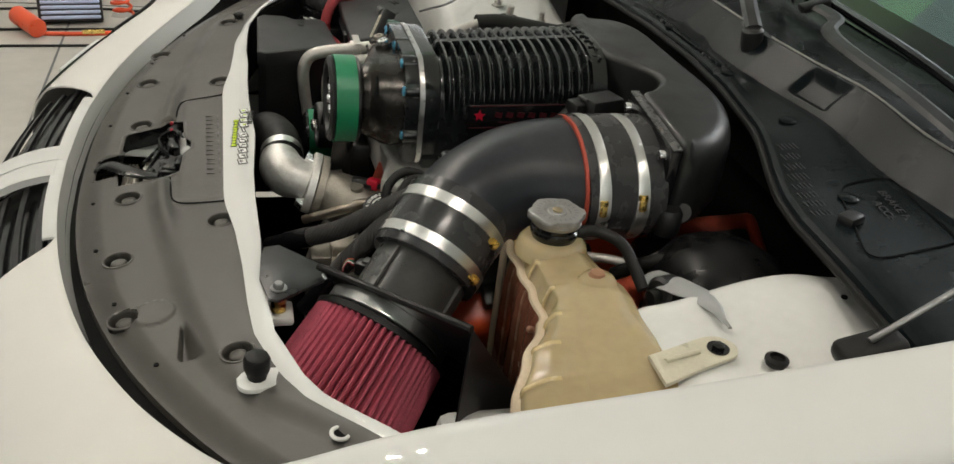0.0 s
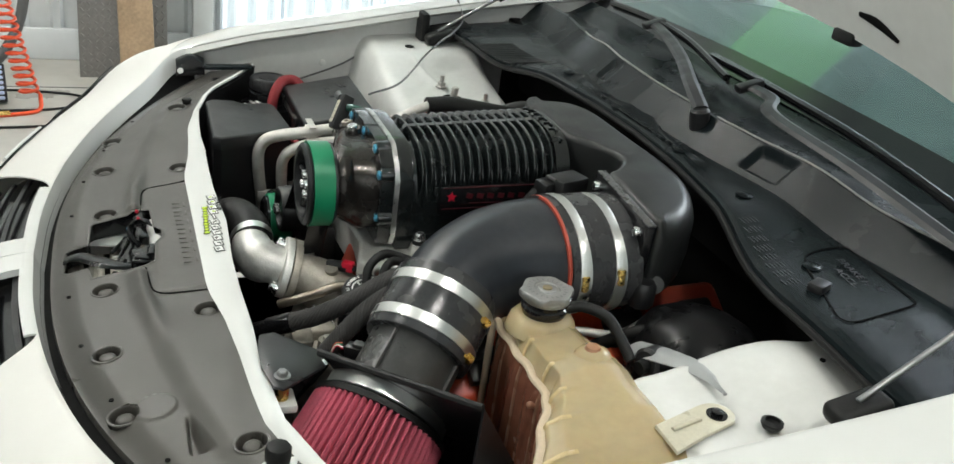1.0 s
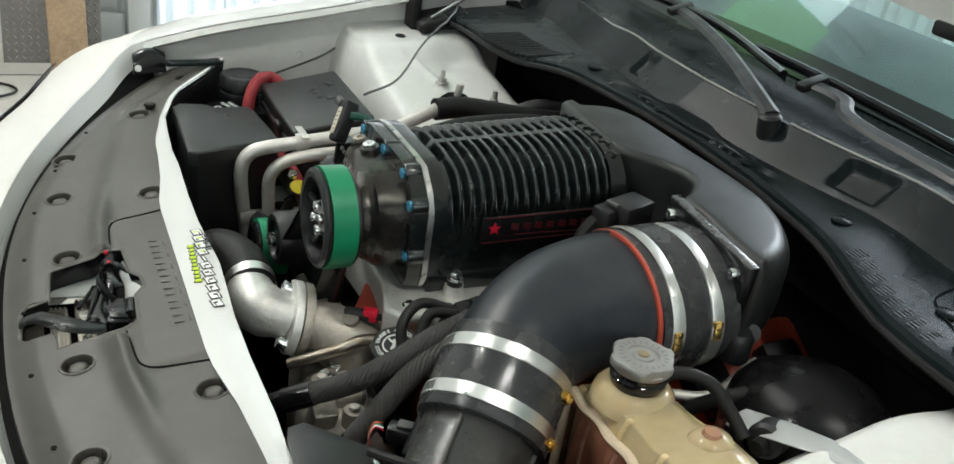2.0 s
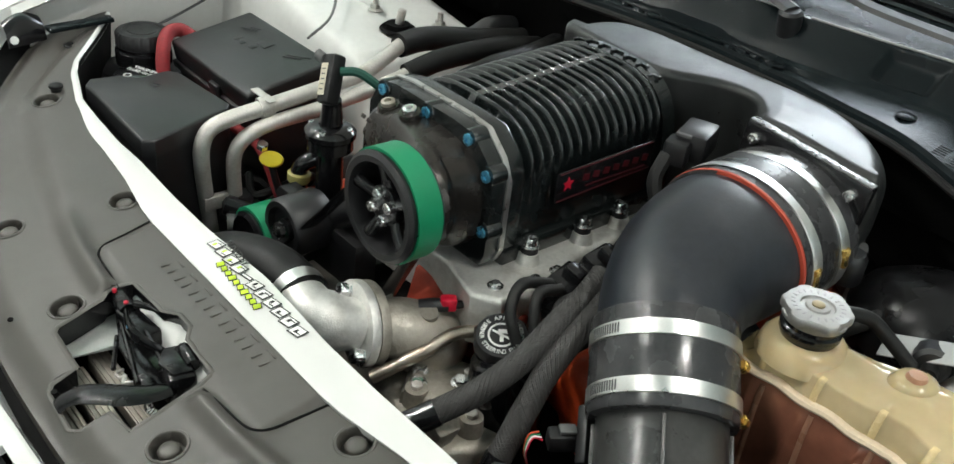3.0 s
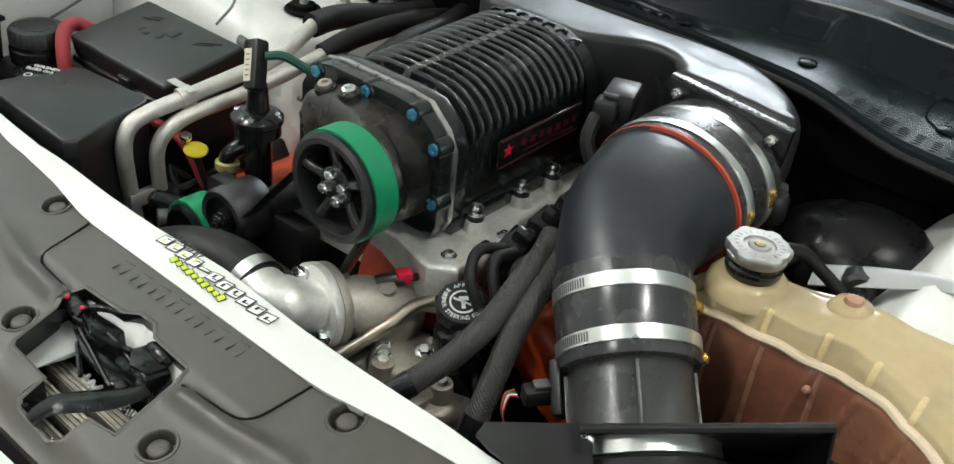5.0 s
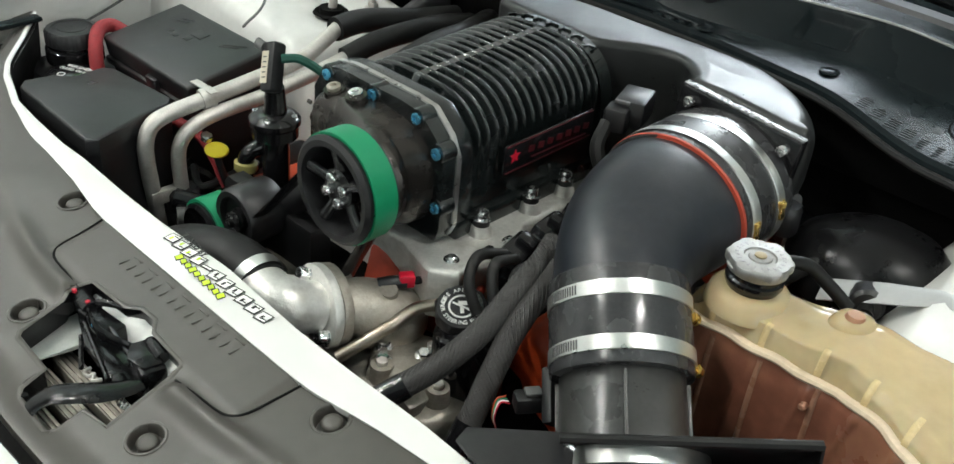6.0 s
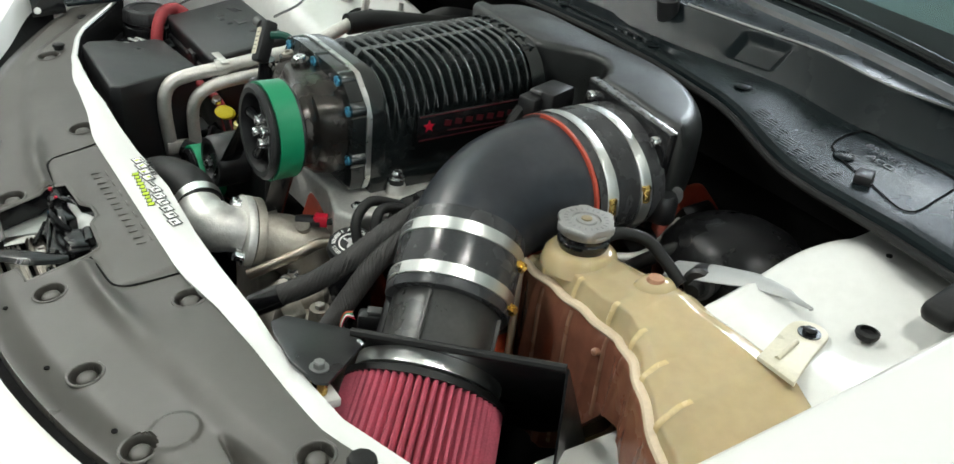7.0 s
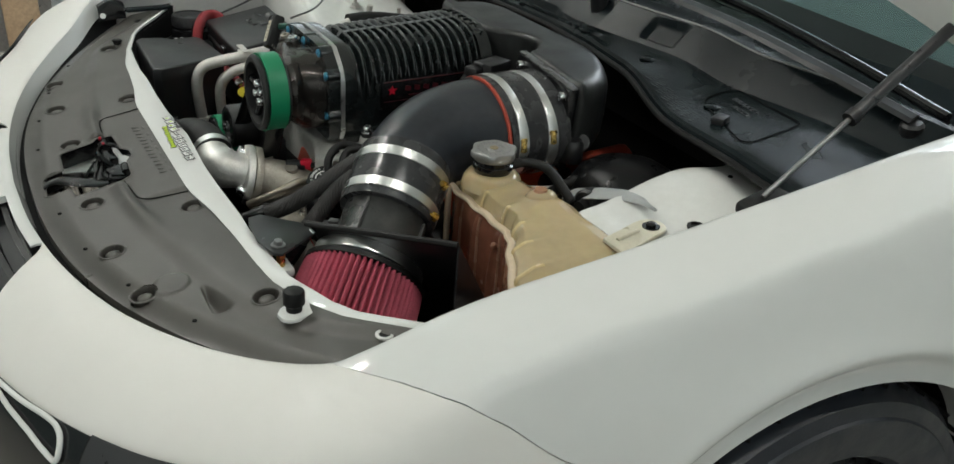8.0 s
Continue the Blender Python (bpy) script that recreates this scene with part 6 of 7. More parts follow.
def heat_shield():
    t = thing("heat_shield", (-0.07, -0.48, 0.70), "folded black sheet metal shield behind the air filter", "heat shield")
    o = Vector((-0.133, -0.406, 0.866))
    c = Vector((-0.002, -0.556, 0.885))
    xd = (c - o).normalized()
    m = plane_frame(o, xd, -AXIS)
    w = (c - o).length
    dn = m.to_3x3() @ Vector((0, 1, 0))
    sg = -1 if dn.z > 0 else 1
    centre = m.inverted() @ (B2 + AXIS * 0.10)
    # plate with a round opening for the housing
    bm = bmesh.new()
    us, vs = lin(-0.012, w, 48), lin(0, 0.24, 48)
    rows = [[bm.verts.new((u, sg * v, 0)) for v in vs] for u in us]
    for a, b in zip(rows, rows[1:]):
        for i in range(len(vs) - 1):
            q = (a[i], a[i + 1], b[i + 1], b[i])
            cx, cy = sum(v.co.x for v in q) / 4, sum(v.co.y for v in q) / 4
            if math.hypot(cx - centre.x, cy - centre.y) > 0.062:
                bm.faces.new(q)
    for v in [v for v in bm.verts if not v.link_faces]:
        bm.verts.remove(v)
    bm.transform(m)
    part("plate", bm, SHEET, t, "black sheet plate", 30)
    part("edge_trim", sweep([m @ Vector((-0.014, 0, 0)), m @ Vector((w * 0.5, 0.0, 0)), m @ Vector((w, 0.0, 0))], 0.0045, seg=8), RUBBER, t, "rubber edge trim")
    # side folded towards the filter
    s0, s1 = m @ Vector((w, 0, 0)), m @ Vector((w, sg * 0.24, 0))
    side = bmesh.new()
    va = [side.verts.new(p) for p in (s0, s1, s0 + Vector((-0.02, -0.03, -0.22)))]
    side.faces.new(va)
    ex = bmesh.ops.extrude_face_region(side, geom=side.faces[:])
    for v in ex["geom"]:
        if isinstance(v, bmesh.types.BMVert):
            v.co += xd * 0.0025
    part("side_plate", side, SHEET, t)
    # flat ear bolted to the front panel
    part("ear", prism([(-.205, -.352), (-.200, -.333), (-.183, -.329), (-.126, -.386), (-.137, -.408), (-.190, -.446), (-.200, -.440), (-.208, -.40)], 0.851, 0.8545, None, 0.0008), SHEET, t, "flat bolted ear")
    bolt(t, (-0.188, -0.422, 0.8545), (0, 0, 1), 0.0060, 0.008, False, STRUTROD, 0.0095)
    part("spacer", lathe([(0.0085, 0), (0.0085, 0.026), (0, 0.026)], aim((-0.188, -0.422, 0.826), (0, 0, 1)), 14), BRASS, t, "brass spacer")
    part("foot", block((-0.206, -0.440, 0.815), (-0.172, -0.404, 0.826), 0.003), PAINT_BAY, t)


SHEET = surf("black_sheet", (0.012, 0.012, 0.013), 0.36, vary=0.25, scale=14, bump=0.08, bump_scale=300, stain=0.2, stain_color=(0.03, 0.03, 0.03))
heat_shield()


# ---- coolant tank ----
def tank():
    t = thing("coolant_tank", (0.13, -0.53, 0.62), "yellowed translucent coolant tank with reddish coolant and a steel cap", "coolant tank")

    def rear(y):
        return lerp(-y, [.355, .38, .44, .50, .56, .62, .68, .72], [.152, .170, .178, .192, .190, .196, .210, .205])

    def top(y):
        return lerp(-y, [.355, .40, .46, .53, .56, .60, .66, .72], [.886, .900, .898, .906, .903, .902, .896, .880])

    # the welded seam turns forward towards the wing
    def seam_x(y):
        return lerp(-y, [.355, .40, .50, .53, .55, .582, .61, .635, .70, .73], [.094, .092, .091, .088, .080, .062, .046, .033, .010, .002]) + 0.0018 * math.sin(y * 118)

    def seam_z(y):
        return lerp(-y, [.355, .40, .52, .55, .582, .61, .635, .70, .73], [.866, .868, .870, .877, .883, .882, .876, .845, .83])

    RIDGES = (0.392, 0.447, 0.505, 0.555, 0.602, 0.650)

    def shell(u, v):
        # u along the tank's length, v round its section: front seam, over the top, down the back
        y = -0.356 - 0.374 * u
        end = 0.022 * (ease(0.10 - u, 0, 0.10) + ease(u - 0.93, 0, 0.07))
        x0, x1, seam = seam_x(y), rear(y), seam_z(y)
        z1 = max(top(y) - end, seam + 0.006)
        d = 0.026 + 0.9 * (0.092 - x0)
        prof = [(x0, seam), (x0 + 0.004, seam + 0.45 * (z1 - seam)), (x0 + 0.3 * d, seam + 0.80 * (z1 - seam)), (x0 + 0.7 * d, z1 - 0.003), (x0 + d + 0.006, z1 + 0.001), ((x0 + d + x1) / 2, z1 + 0.003), (x1 - 0.024, z1), (x1 - 0.008, z1 - 0.010), (x1, z1 - 0.03), (x1 + 0.004, z1 - 0.10), (x1, 0.66), (x1 - 0.03, 0.64)]
        s = v * (len(prof) - 1)
        i = min(int(s), len(prof) - 2)
        f = s - i
        a, b = prof[i], prof[i + 1]
        p = Vector((a[0] + (b[0] - a[0]) * f, y, a[1] + (b[1] - a[1]) * f))
        # moulded panels between ridges: the panels bulge, the ridges stay sharp
        on = 1 if v < 0.6 else 0
        near = min(abs(y + c) for c in RIDGES)
        p.z += on * ease(v, 0.02, 0.16) * (0.0016 * math.exp(-(near / 0.005) ** 2) * (1 - ease(v, 0.2, 0.34)) - 0.0030 * math.exp(-((y + 0.475) / 0.020) ** 2))
        p.x -= (0.0020 * math.exp(-(near / 0.003) ** 2) if v < 0.28 else 0) * ease(v, 0.0, 0.08)
        return p
    part("upper_shell", grid(shell, lin(0, 1, 140), lin(0, 1, 72), 0.0), TANK, t, "milky yellowed upper half", 70)

    def face(u, v):
        y = -0.356 - 0.374 * u
        seam = seam_z(y)
        low = lerp(-y, [.355, .44, .47, .50, .53, .57, .60, .63, .70, .73], [.655, .66, .68, .74, .78, .80, .79, .765, .70, .68])
        z = seam + (min(low, seam - 0.02) - seam) * v
        x = seam_x(y) - 0.006 * math.sin(min(1, v * 6) * math.pi / 2) * (1 - 0.9 * ease(0.07 - u, 0, 0.07))
        rib = sum(math.exp(-((y + c - 0.02 * v) / 0.003) ** 2) for c in RIDGES)
        return Vector((x - 0.0030 * rib * ease(v, 0.0, 0.1), y, z))
    part("lower_shell", grid(face, lin(0, 1, 120), lin(0, 1, 40), 0.0), COOLANT, t, "front half, reddish with coolant", 70)

    # the arched underside closes the shell towards its back
    def under(u, v):
        p = face(u, 1.0)
        q = shell(u, 1.0)
        return p.lerp(Vector((q.x, p.y, p.z)), v)
    part("underside", grid(under, lin(0, 1, 60), lin(0, 1, 6), 0.0), COOLANT, t)
    # closing walls at both ends
    for u in (0.0, 1.0):
        bm = bmesh.new()
        ring = [bm.verts.new(shell(u, v)) for v in lin(0, 1, 24)] + [bm.verts.new(face(u, v)) for v in lin(1, 0, 12)]
        bm.faces.new(ring)
        part("end_wall", bm, TANK, t)
    bead = [shell(u, 0.0) + Vector((-0.003, 0, 0.0)) for u in lin(0, 1, 90)]
    part("seam_bead", sweep([(*p, 0.0055, 0.0042) for p in bead], 0.005, seg=8, raw=True, up=(0, 0, 1)), SEAM, t, "pale welded seam")
    down = [(0.088, -0.356, z) for z in (0.866, 0.80, 0.73, 0.66)]
    part("seam_bead", sweep(down, 0.005, seg=8), SEAM, t)
    # moulded filler boss on top, side nipple, mounting ear
    part("filler_boss", lathe([(0.044, -0.014), (0.040, 0.000), (0.034, 0.006), (0.029, 0.008), (0, 0.008)], aim((0.128, -0.408, 0.898), (0, 0, 1)), 36), TANK, t)
    part("bump", lathe([(0.026, -0.02), (0.024, 0.0), (0.018, 0.009), (0.008, 0.013), (0, 0.014)], aim((0.150, -0.505, 0.900), (0, 0, 1)), 28), TANK, t)
    part("level_float", lathe([(0.010, 0), (0.008, 0.004), (0, 0.005)], aim((0.148, -0.504, 0.9115), (0, 0, 1)), 20), FLOAT, t, "reddish float seen in the bump")
    # thicker pale ribs on the shoulder where the moulded panels meet
    for c in RIDGES:
        u = (c - 0.356) / 0.374
        part("moulded_rib", sweep([(*(shell(u, v) - Vector((0, 0, 0.0010))), 0.0034, 0.0013) for v in lin(0.03, 0.22, 12)], 0.002, seg=8, raw=True, up=(0, 0, 1)), TANKRIB, t)
    for c in (0.40, 0.452, 0.512):
        u = (c - 0.356) / 0.374
        part("face_rib", sweep([(*face(u, v), 0.0014, 0.0030) for v in lin(0.05, 0.95, 14)], 0.002, seg=8, raw=True, up=(0, 1, 0)), FACERIB, t)
    part("nub", lathe([(0.004, 0), (0.004, 0.006), (0.002, 0.008), (0, 0.008)], aim(face(0.40, 0.22), (-1, 0, 0.2)), 12), FACERIB, t)
    ear = [tuple(p) for p in smooth_line([(.155, -.640, 0), (.190, -.628, 0), (.225, -.616, 0), (.243, -.618, 0), (.253, -.632, 0), (.247, -.648, 0), (.225, -.657, 0), (.195, -.668, 0), (.155, -.685, 0)], 5)]
    part("ear", prism([(p[0], p[1]) for p in ear], 0.902, 0.9065, None, 0.0015), EARWHITE, t, "off-white translucent mounting ear")
    part("ear_rib", sweep([(.168, -.652, .9068), (.190, -.646, .9075), (.208, -.641, .9068)], 0.003, seg=8), EARWHITE, t)
    bolt(t, (0.231, -0.637, 0.9065), (0, 0, 1), 0.0070, 0.006, False, GLOSS, 0.0115)
    # cap
    n = part("neck", lathe([(0.026, 0), (0.027, 0.004), (0.0285, 0.006), (0.0285, 0.012), (0.026, 0.014), (0.026, 0.02), (0, 0.02)], aim((0.128, -0.408, 0.905), (0, 0, 1)), 40), GLOSS, t, "black filler neck")
    bm = bmesh.new()
    rows = []
    for h, k in ((0.0, 0.90), (0.001, 0.925), (0.0045, 0.94), (0.0055, 0.985), (0.0085, 1.0), (0.0115, 0.995), (0.0132, 0.965), (0.0138, 0.92), (0.0138, 0.50), (0.0122, 0.47), (0.0120, 0.36), (0.0136, 0.33), (0.0142, 0.27), (0.0142, 0.001)):
        row = []
        for i in range(96):
            a = 2 * math.pi * i / 96
            r = 0.0322 + (0.0022 * math.tanh(2.2 * (math.cos(6 * a + 0.4) - 0.25)) + 0.0014 * math.cos(2 * a - 0.9) if k > 0.95 else 0)
            row.append(bm.verts.new((r * k * math.cos(a), r * k * math.sin(a), h)))
        rows.append(row)
    for a, b in zip(rows, rows[1:]):
        for i in range(96):
            j = (i + 1) % 96
            bm.faces.new((a[i], a[j], b[j], b[i]))
    bm.transform(aim((0.128, -0.408, 0.925), (0, 0, 1)))
    c = part("cap", bm, CAPSTEEL, t, "stamped steel pressure cap")
    part("rivet", lathe([(0.006, 0), (0.006, 0.002), (0.004, 0.003), (0, 0.003)], aim((0.128, -0.408, 0.9385), (0, 0, 1)), 20), RIVET, c)
    for i in range(22):
        a = 2 * math.pi * i / 22
        part("stamped_bar", box((0.0042, 0.0016, 0.0003), aim((0.128, -0.408, 0.9389), (0, 0, 1)) @ Matrix.Rotation(a, 4, "Z") @ Matrix.Translation((0.0225, 0, 0))), STRUTROD, c)
    # overflow hose
    h = thing("overflow_hose", (0.16, -0.41, 0.88), "black rubber overflow hose beside the tank cap", "hose")
    part("hose", sweep([(0.152, -0.408, 0.908), (0.178, -0.412, 0.912), (0.205, -0.428, 0.905), (0.216, -0.450, 0.888), (0.222, -0.475, 0.87)], 0.0072, seg=14), RUBBER, h)


SEAM = surf("seam_plastic", (0.62, 0.50, 0.36), 0.45, vary=0.1, scale=30)
FLOAT = surf("float_red", (0.34, 0.17, 0.095), 0.5, vary=0.1, scale=60)
FACERIB = surf("thick_coolant_plastic", (0.33, 0.165, 0.105), 0.3, vary=0.15, scale=40)
TANKRIB = surf("thick_tank_plastic", (0.56, 0.43, 0.225), 0.24, vary=0.12, scale=40)
EARWHITE = surf("ear_plastic", (0.58, 0.54, 0.42), 0.35, vary=0.1, scale=30)
RIVET = surf("rivet_brass", (0.36, 0.30, 0.19), 0.4, metal=0.8, vary=0.1, scale=80)
CAPSTEEL = surf("cap_steel", (0.36, 0.355, 0.345), 0.50, metal=0.8, vary=0.12, scale=60, bump=0.1, bump_scale=300)
tank()


# ---- far side of the bay ----
def air_box_cover():
    t = thing("battery_tray_cover", (-0.11, 0.43, 0.70), "matt black moulded box with a flat lid", "box")
    plan = [(-.186, .330), (-.172, .322), (-.050, .366), (-.040, .378), (-.052, .505), (-.064, .518), (-.110, .512), (-.128, .530), (-.168, .535), (-.180, .52)]
    part("lid", prism(plan, 0.830, 0.854, None, 0.004, 3), BOXLID, t, "matt black lid")
    part("body", prism([(x * 0.985 - 0.001, 0.43 + (y - 0.43) * 0.97) for x, y in plan], 0.60, 0.830), BLACK, t)


air_box_cover()


def fuse_box():
    t = thing("fuse_box", (0.05, 0.49, 0.72), "black plastic fuse box with a raised lid", "fuse box")
    m = Matrix.Translation((0.053, 0.490, 0)) @ Matrix.Rotation(radians(-3), 4, "Z")
    sh = Matrix.Rotation(radians(-11), 4, "Y")
    m2 = Matrix.Translation((0.053, 0.490, 0.862)) @ sh
    part("lid", join(box((0.138, 0.232, 0.034), m2 @ Matrix.Translation((0, 0, -0.004)), 0.005, 3)), BOXLID, t, "matt black clipped lid", 30)
    part("rim", box((0.146, 0.240, 0.012), m2 @ Matrix.Translation((0, 0, -0.026)), 0.003), BLACK, t)
    part("body", box((0.136, 0.230, 0.14), m2 @ Matrix.Translation((0, 0, -0.10)), 0.006), BLACK, t)
    part("latch", box((0.008, 0.026, 0.03), m2 @ Matrix.Translation((-0.072, -0.02, -0.020)), 0.002), BLACK, t)
    part("latch", box((0.03, 0.008, 0.03), m2 @ Matrix.Translation((0.03, 0.118, -0.020)), 0.002), BLACK, t)
    for i, (x, y, w, h, a) in enumerate(((0.035, 0.06, 0.004, 0.030, 0.3), (0.043, 0.055, 0.003, 0.022, 0.3), (0.028, 0.0, 0.018, 0.026, 0.0), (0.010, 0.006, 0.010, 0.012, 0), (0.005, 0.03, 0.008, 0.010, 0), (0.042, -0.07, 0.003, 0.04, 0.5), (0.034, -0.066, 0.003, 0.032, 0.5))):
        part("raised_mark", box((w, h, 0.002), m2 @ Matrix.Translation((x, y, 0.0132)) @ Matrix.Rotation(a, 4, "Z"), 0.0006), BLACK, t)


fuse_box()


def washer_reservoir():
    t = thing("washer_reservoir", (-0.045, 0.665, 0.74), "black reservoir with a ribbed round cap", "reservoir")
    at = Vector((-0.037, 0.660, 0.812))
    part("neck", lathe([(0.042, 0), (0.042, 0.02), (0.038, 0.022), (0.038, 0.030), (0, 0.030)], aim(at, (0, 0, 1)), 36), GLOSS, t)
    bm = bmesh.new()
    rows = []
    for h, r in ((0.026, 0.037), (0.028, 0.0395), (0.046, 0.0395), (0.050, 0.037), (0.051, 0.030), (0.049, 0.029), (0.049, 0.022), (0.0505, 0.021), (0.0505, 0.001)):
        row = []
        for i in range(120):
            a = 2 * math.pi * i / 120
            k = 0.0009 * (1 if (i // 2) % 2 else 0) if 0.027 < h < 0.047 else 0
            row.append(bm.verts.new((math.cos(a) * (r + k), math.sin(a) * (r + k), h)))
        rows.append(row)
    for a, b in zip(rows, rows[1:]):
        for i in range(120):
            j = (i + 1) % 120
            bm.faces.new((a[i], a[j], b[j], b[i]))
    bm.transform(aim(at, (0, 0, 1)))
    part("cap", bm, BLACK, t, "ribbed black cap")
    part("body", block((-0.10, 0.62, 0.62), (0.02, 0.73, 0.802), 0.014), BLACK, t)
    c = Vector((-0.078, 0.590, 0.812))
    w = part("filler_cap", lathe([(0.030, 0), (0.034, 0.004), (0.034, 0.010), (0.030, 0.013), (0, 0.013)], aim(c, (0, 0, 1)), 40), GLOSS, t, "gloss black washer fluid cap with white words")
    fr = plane_frame(c + Vector((0.008, 0.0, 0.0135)), (0.45, -1, 0), (0, 0, 1))
    text(w, "WASHER", fr @ Matrix.Translation((0, 0.008, 0)), 0.011, WHITEPRINT)
    text(w, "FLUID ONLY", fr @ Matrix.Translation((0, -0.003, 0)), 0.009, WHITEPRINT)
    part("symbol", lathe([(0.006, 0), (0.006, 0.0006), (0.0045, 0.0006), (0.0045, 0)], aim(c + Vector((-0.016, -0.002, 0.0132)), (0, 0, 1)), 20, False), WHITEPRINT, w)
    part("filler_pipe", lathe([(0.022, -0.10), (0.022, 0), (0.028, 0)], aim(c, (0, 0, 1)), 24), BLACK, t)
    bolt(t, (-0.02, 0.728, 0.83), (0, 0, 1), 0.008, 0.008, False, CHROME, 0.012)


washer_reservoir()


def ac_pipes():
    t = thing("refrigerant_pipe", (-0.09, 0.34, 0.70), "bare bent aluminium refrigerant pipe", "pipe", "refrigerant pipes")
    part("pipe", sweep([(-0.086, 0.352, 0.66), (-0.094, 0.347, 0.72), (-0.104, 0.338, 0.79), (-0.104, 0.335, 0.825), (-0.092, 0.334, 0.846), (-0.066, 0.333, 0.855), (-0.02, 0.330, 0.862), (0.06, 0.322, 0.876), (0.13, 0.318, 0.888), (0.18, 0.325, 0.905), (0.215, 0.335, 0.915)], 0.0108, seg=18), PIPE, t)
    part("sleeve", sweep([(0.205, 0.333, 0.913), (0.26, 0.335, 0.914), (0.34, 0.31, 0.908), (0.42, 0.30, 0.90)], 0.018, seg=16), RUBBER, t, "black rubber hose end")
    part("pipe_clip", sweep([(-0.022, 0.331, 0.862), (-0.005, 0.328, 0.865)], 0.0142, seg=18), PIPE, t)
    part("bracket", box((0.012, 0.05, 0.002), Matrix.Translation((-0.012, 0.338, 0.876)), 0.0006), PIPE, t)
    u = thing("refrigerant_pipe", (-0.055, 0.335, 0.70), "bare bent aluminium refrigerant pipe", "pipe", "refrigerant pipes")
    part("pipe", sweep([(-0.056, 0.336, 0.66), (-0.058, 0.335, 0.72), (-0.063, 0.330, 0.785), (-0.060, 0.324, 0.815), (-0.044, 0.319, 0.834), (-0.012, 0.314, 0.846), (0.05, 0.303, 0.857), (0.13, 0.296, 0.872), (0.20, 0.292, 0.888)], 0.0100, seg=18), PIPE, u)
    part("sleeve", sweep([(0.19, 0.292, 0.886), (0.25, 0.288, 0.90), (0.34, 0.27, 0.91), (0.42, 0.265, 0.90)], 0.016, seg=16), RUBBER, u, "black rubber hose end")
    part("collar", lathe([(0.020, 0), (0.024, 0.004), (0.024, 0.03), (0.018, 0.036), (0.012, 0.036)], aim((-0.057, 0.335, 0.705), (0, 0, 1)), 20), BLACK, u)
    part("link", box((0.05, 0.012, 0.02), Matrix.Translation((-0.08, 0.338, 0.735)), 0.002), PIPE, u)
    bolt(u, (-0.03, 0.312, 0.815), (0, -0.5, 1), 0.008, 0.008, False, CHROME)


ac_pipes()


def actuator():
    t = thing("bypass_valve", (0.03, 0.225, 0.76), "black vacuum bypass valve with a tilted labelled plug", "valve")
    part("stem", sweep([(0.020, 0.225, 0.74), (0.020, 0.225, 0.80), (0.020, 0.225, 0.846)], 0.018, seg=14), GLOSS, t)
    part("base", lathe([(0.028, 0), (0.036, 0.004), (0.036, 0.022), (0.040, 0.026), (0.040, 0.034), (0.034, 0.040), (0.026, 0.044), (0, 0.044)], aim((0.020, 0.225, 0.838), (0, 0, 1)) @ Matrix.Scale(0.84, 4), 32), GLOSS, t)
    for a in range(4):
        bolt(t, (0.020 + 0.026 * math.cos(a * 1.57 + 0.6), 0.225 + 0.026 * math.sin(a * 1.57 + 0.6), 0.870), (0, 0, 1), 0.0040, 0.004, True, CHROME)
    part("tower", sweep([(0.020, 0.225, 0.865, 0.017), (0.020, 0.223, 0.890, 0.014), (0.018, 0.220, 0.912, 0.012)], 0.024, seg=20), GLOSS, t)
    m = Matrix.Translation((0.014, 0.217, 0.940)) @ Matrix.Rotation(radians(26), 4, "Y") @ Matrix.Rotation(radians(-22), 4, "X") @ Matrix.Diagonal((0.72, 0.52, 0.80, 1))
    p = part("plug", box((0.030, 0.040, 0.078), m, 0.006), BLACK, t, "tilted black plug")
    part("label", box((0.001, 0.022, 0.05), m @ Matrix.Translation((-0.0155, 0.006, -0.002)), 0), LABEL, p, "pale paper label")
    part("label_bar", join(*[box((0.0012, 0.012, 0.002), m @ Matrix.Translation((-0.0157, 0.006, -0.018 + 0.008 * i))) for i in range(5)]), GREYRUB, p)
    part("knob", lathe([(0.009, 0), (0.009, 0.02), (0, 0.02)], m @ aim((-0.01, 0.02, 0.03), (-0.3, 1, 0.4)), 14), GREYRUB, p)
    part("hose", sweep([(0.022, 0.21, 0.952), (0.04, 0.195, 0.952), (0.06, 0.17, 0.935), (0.07, 0.15, 0.92)], 0.006, seg=8), GREENHOSE, t)


LABEL = surf("label_paper", (0.58, 0.53, 0.42), 0.6, vary=0.1, scale=60)
GREENHOSE = surf("green_hose", (0.01, 0.07, 0.05), 0.4, vary=0.1, scale=60)
actuator()


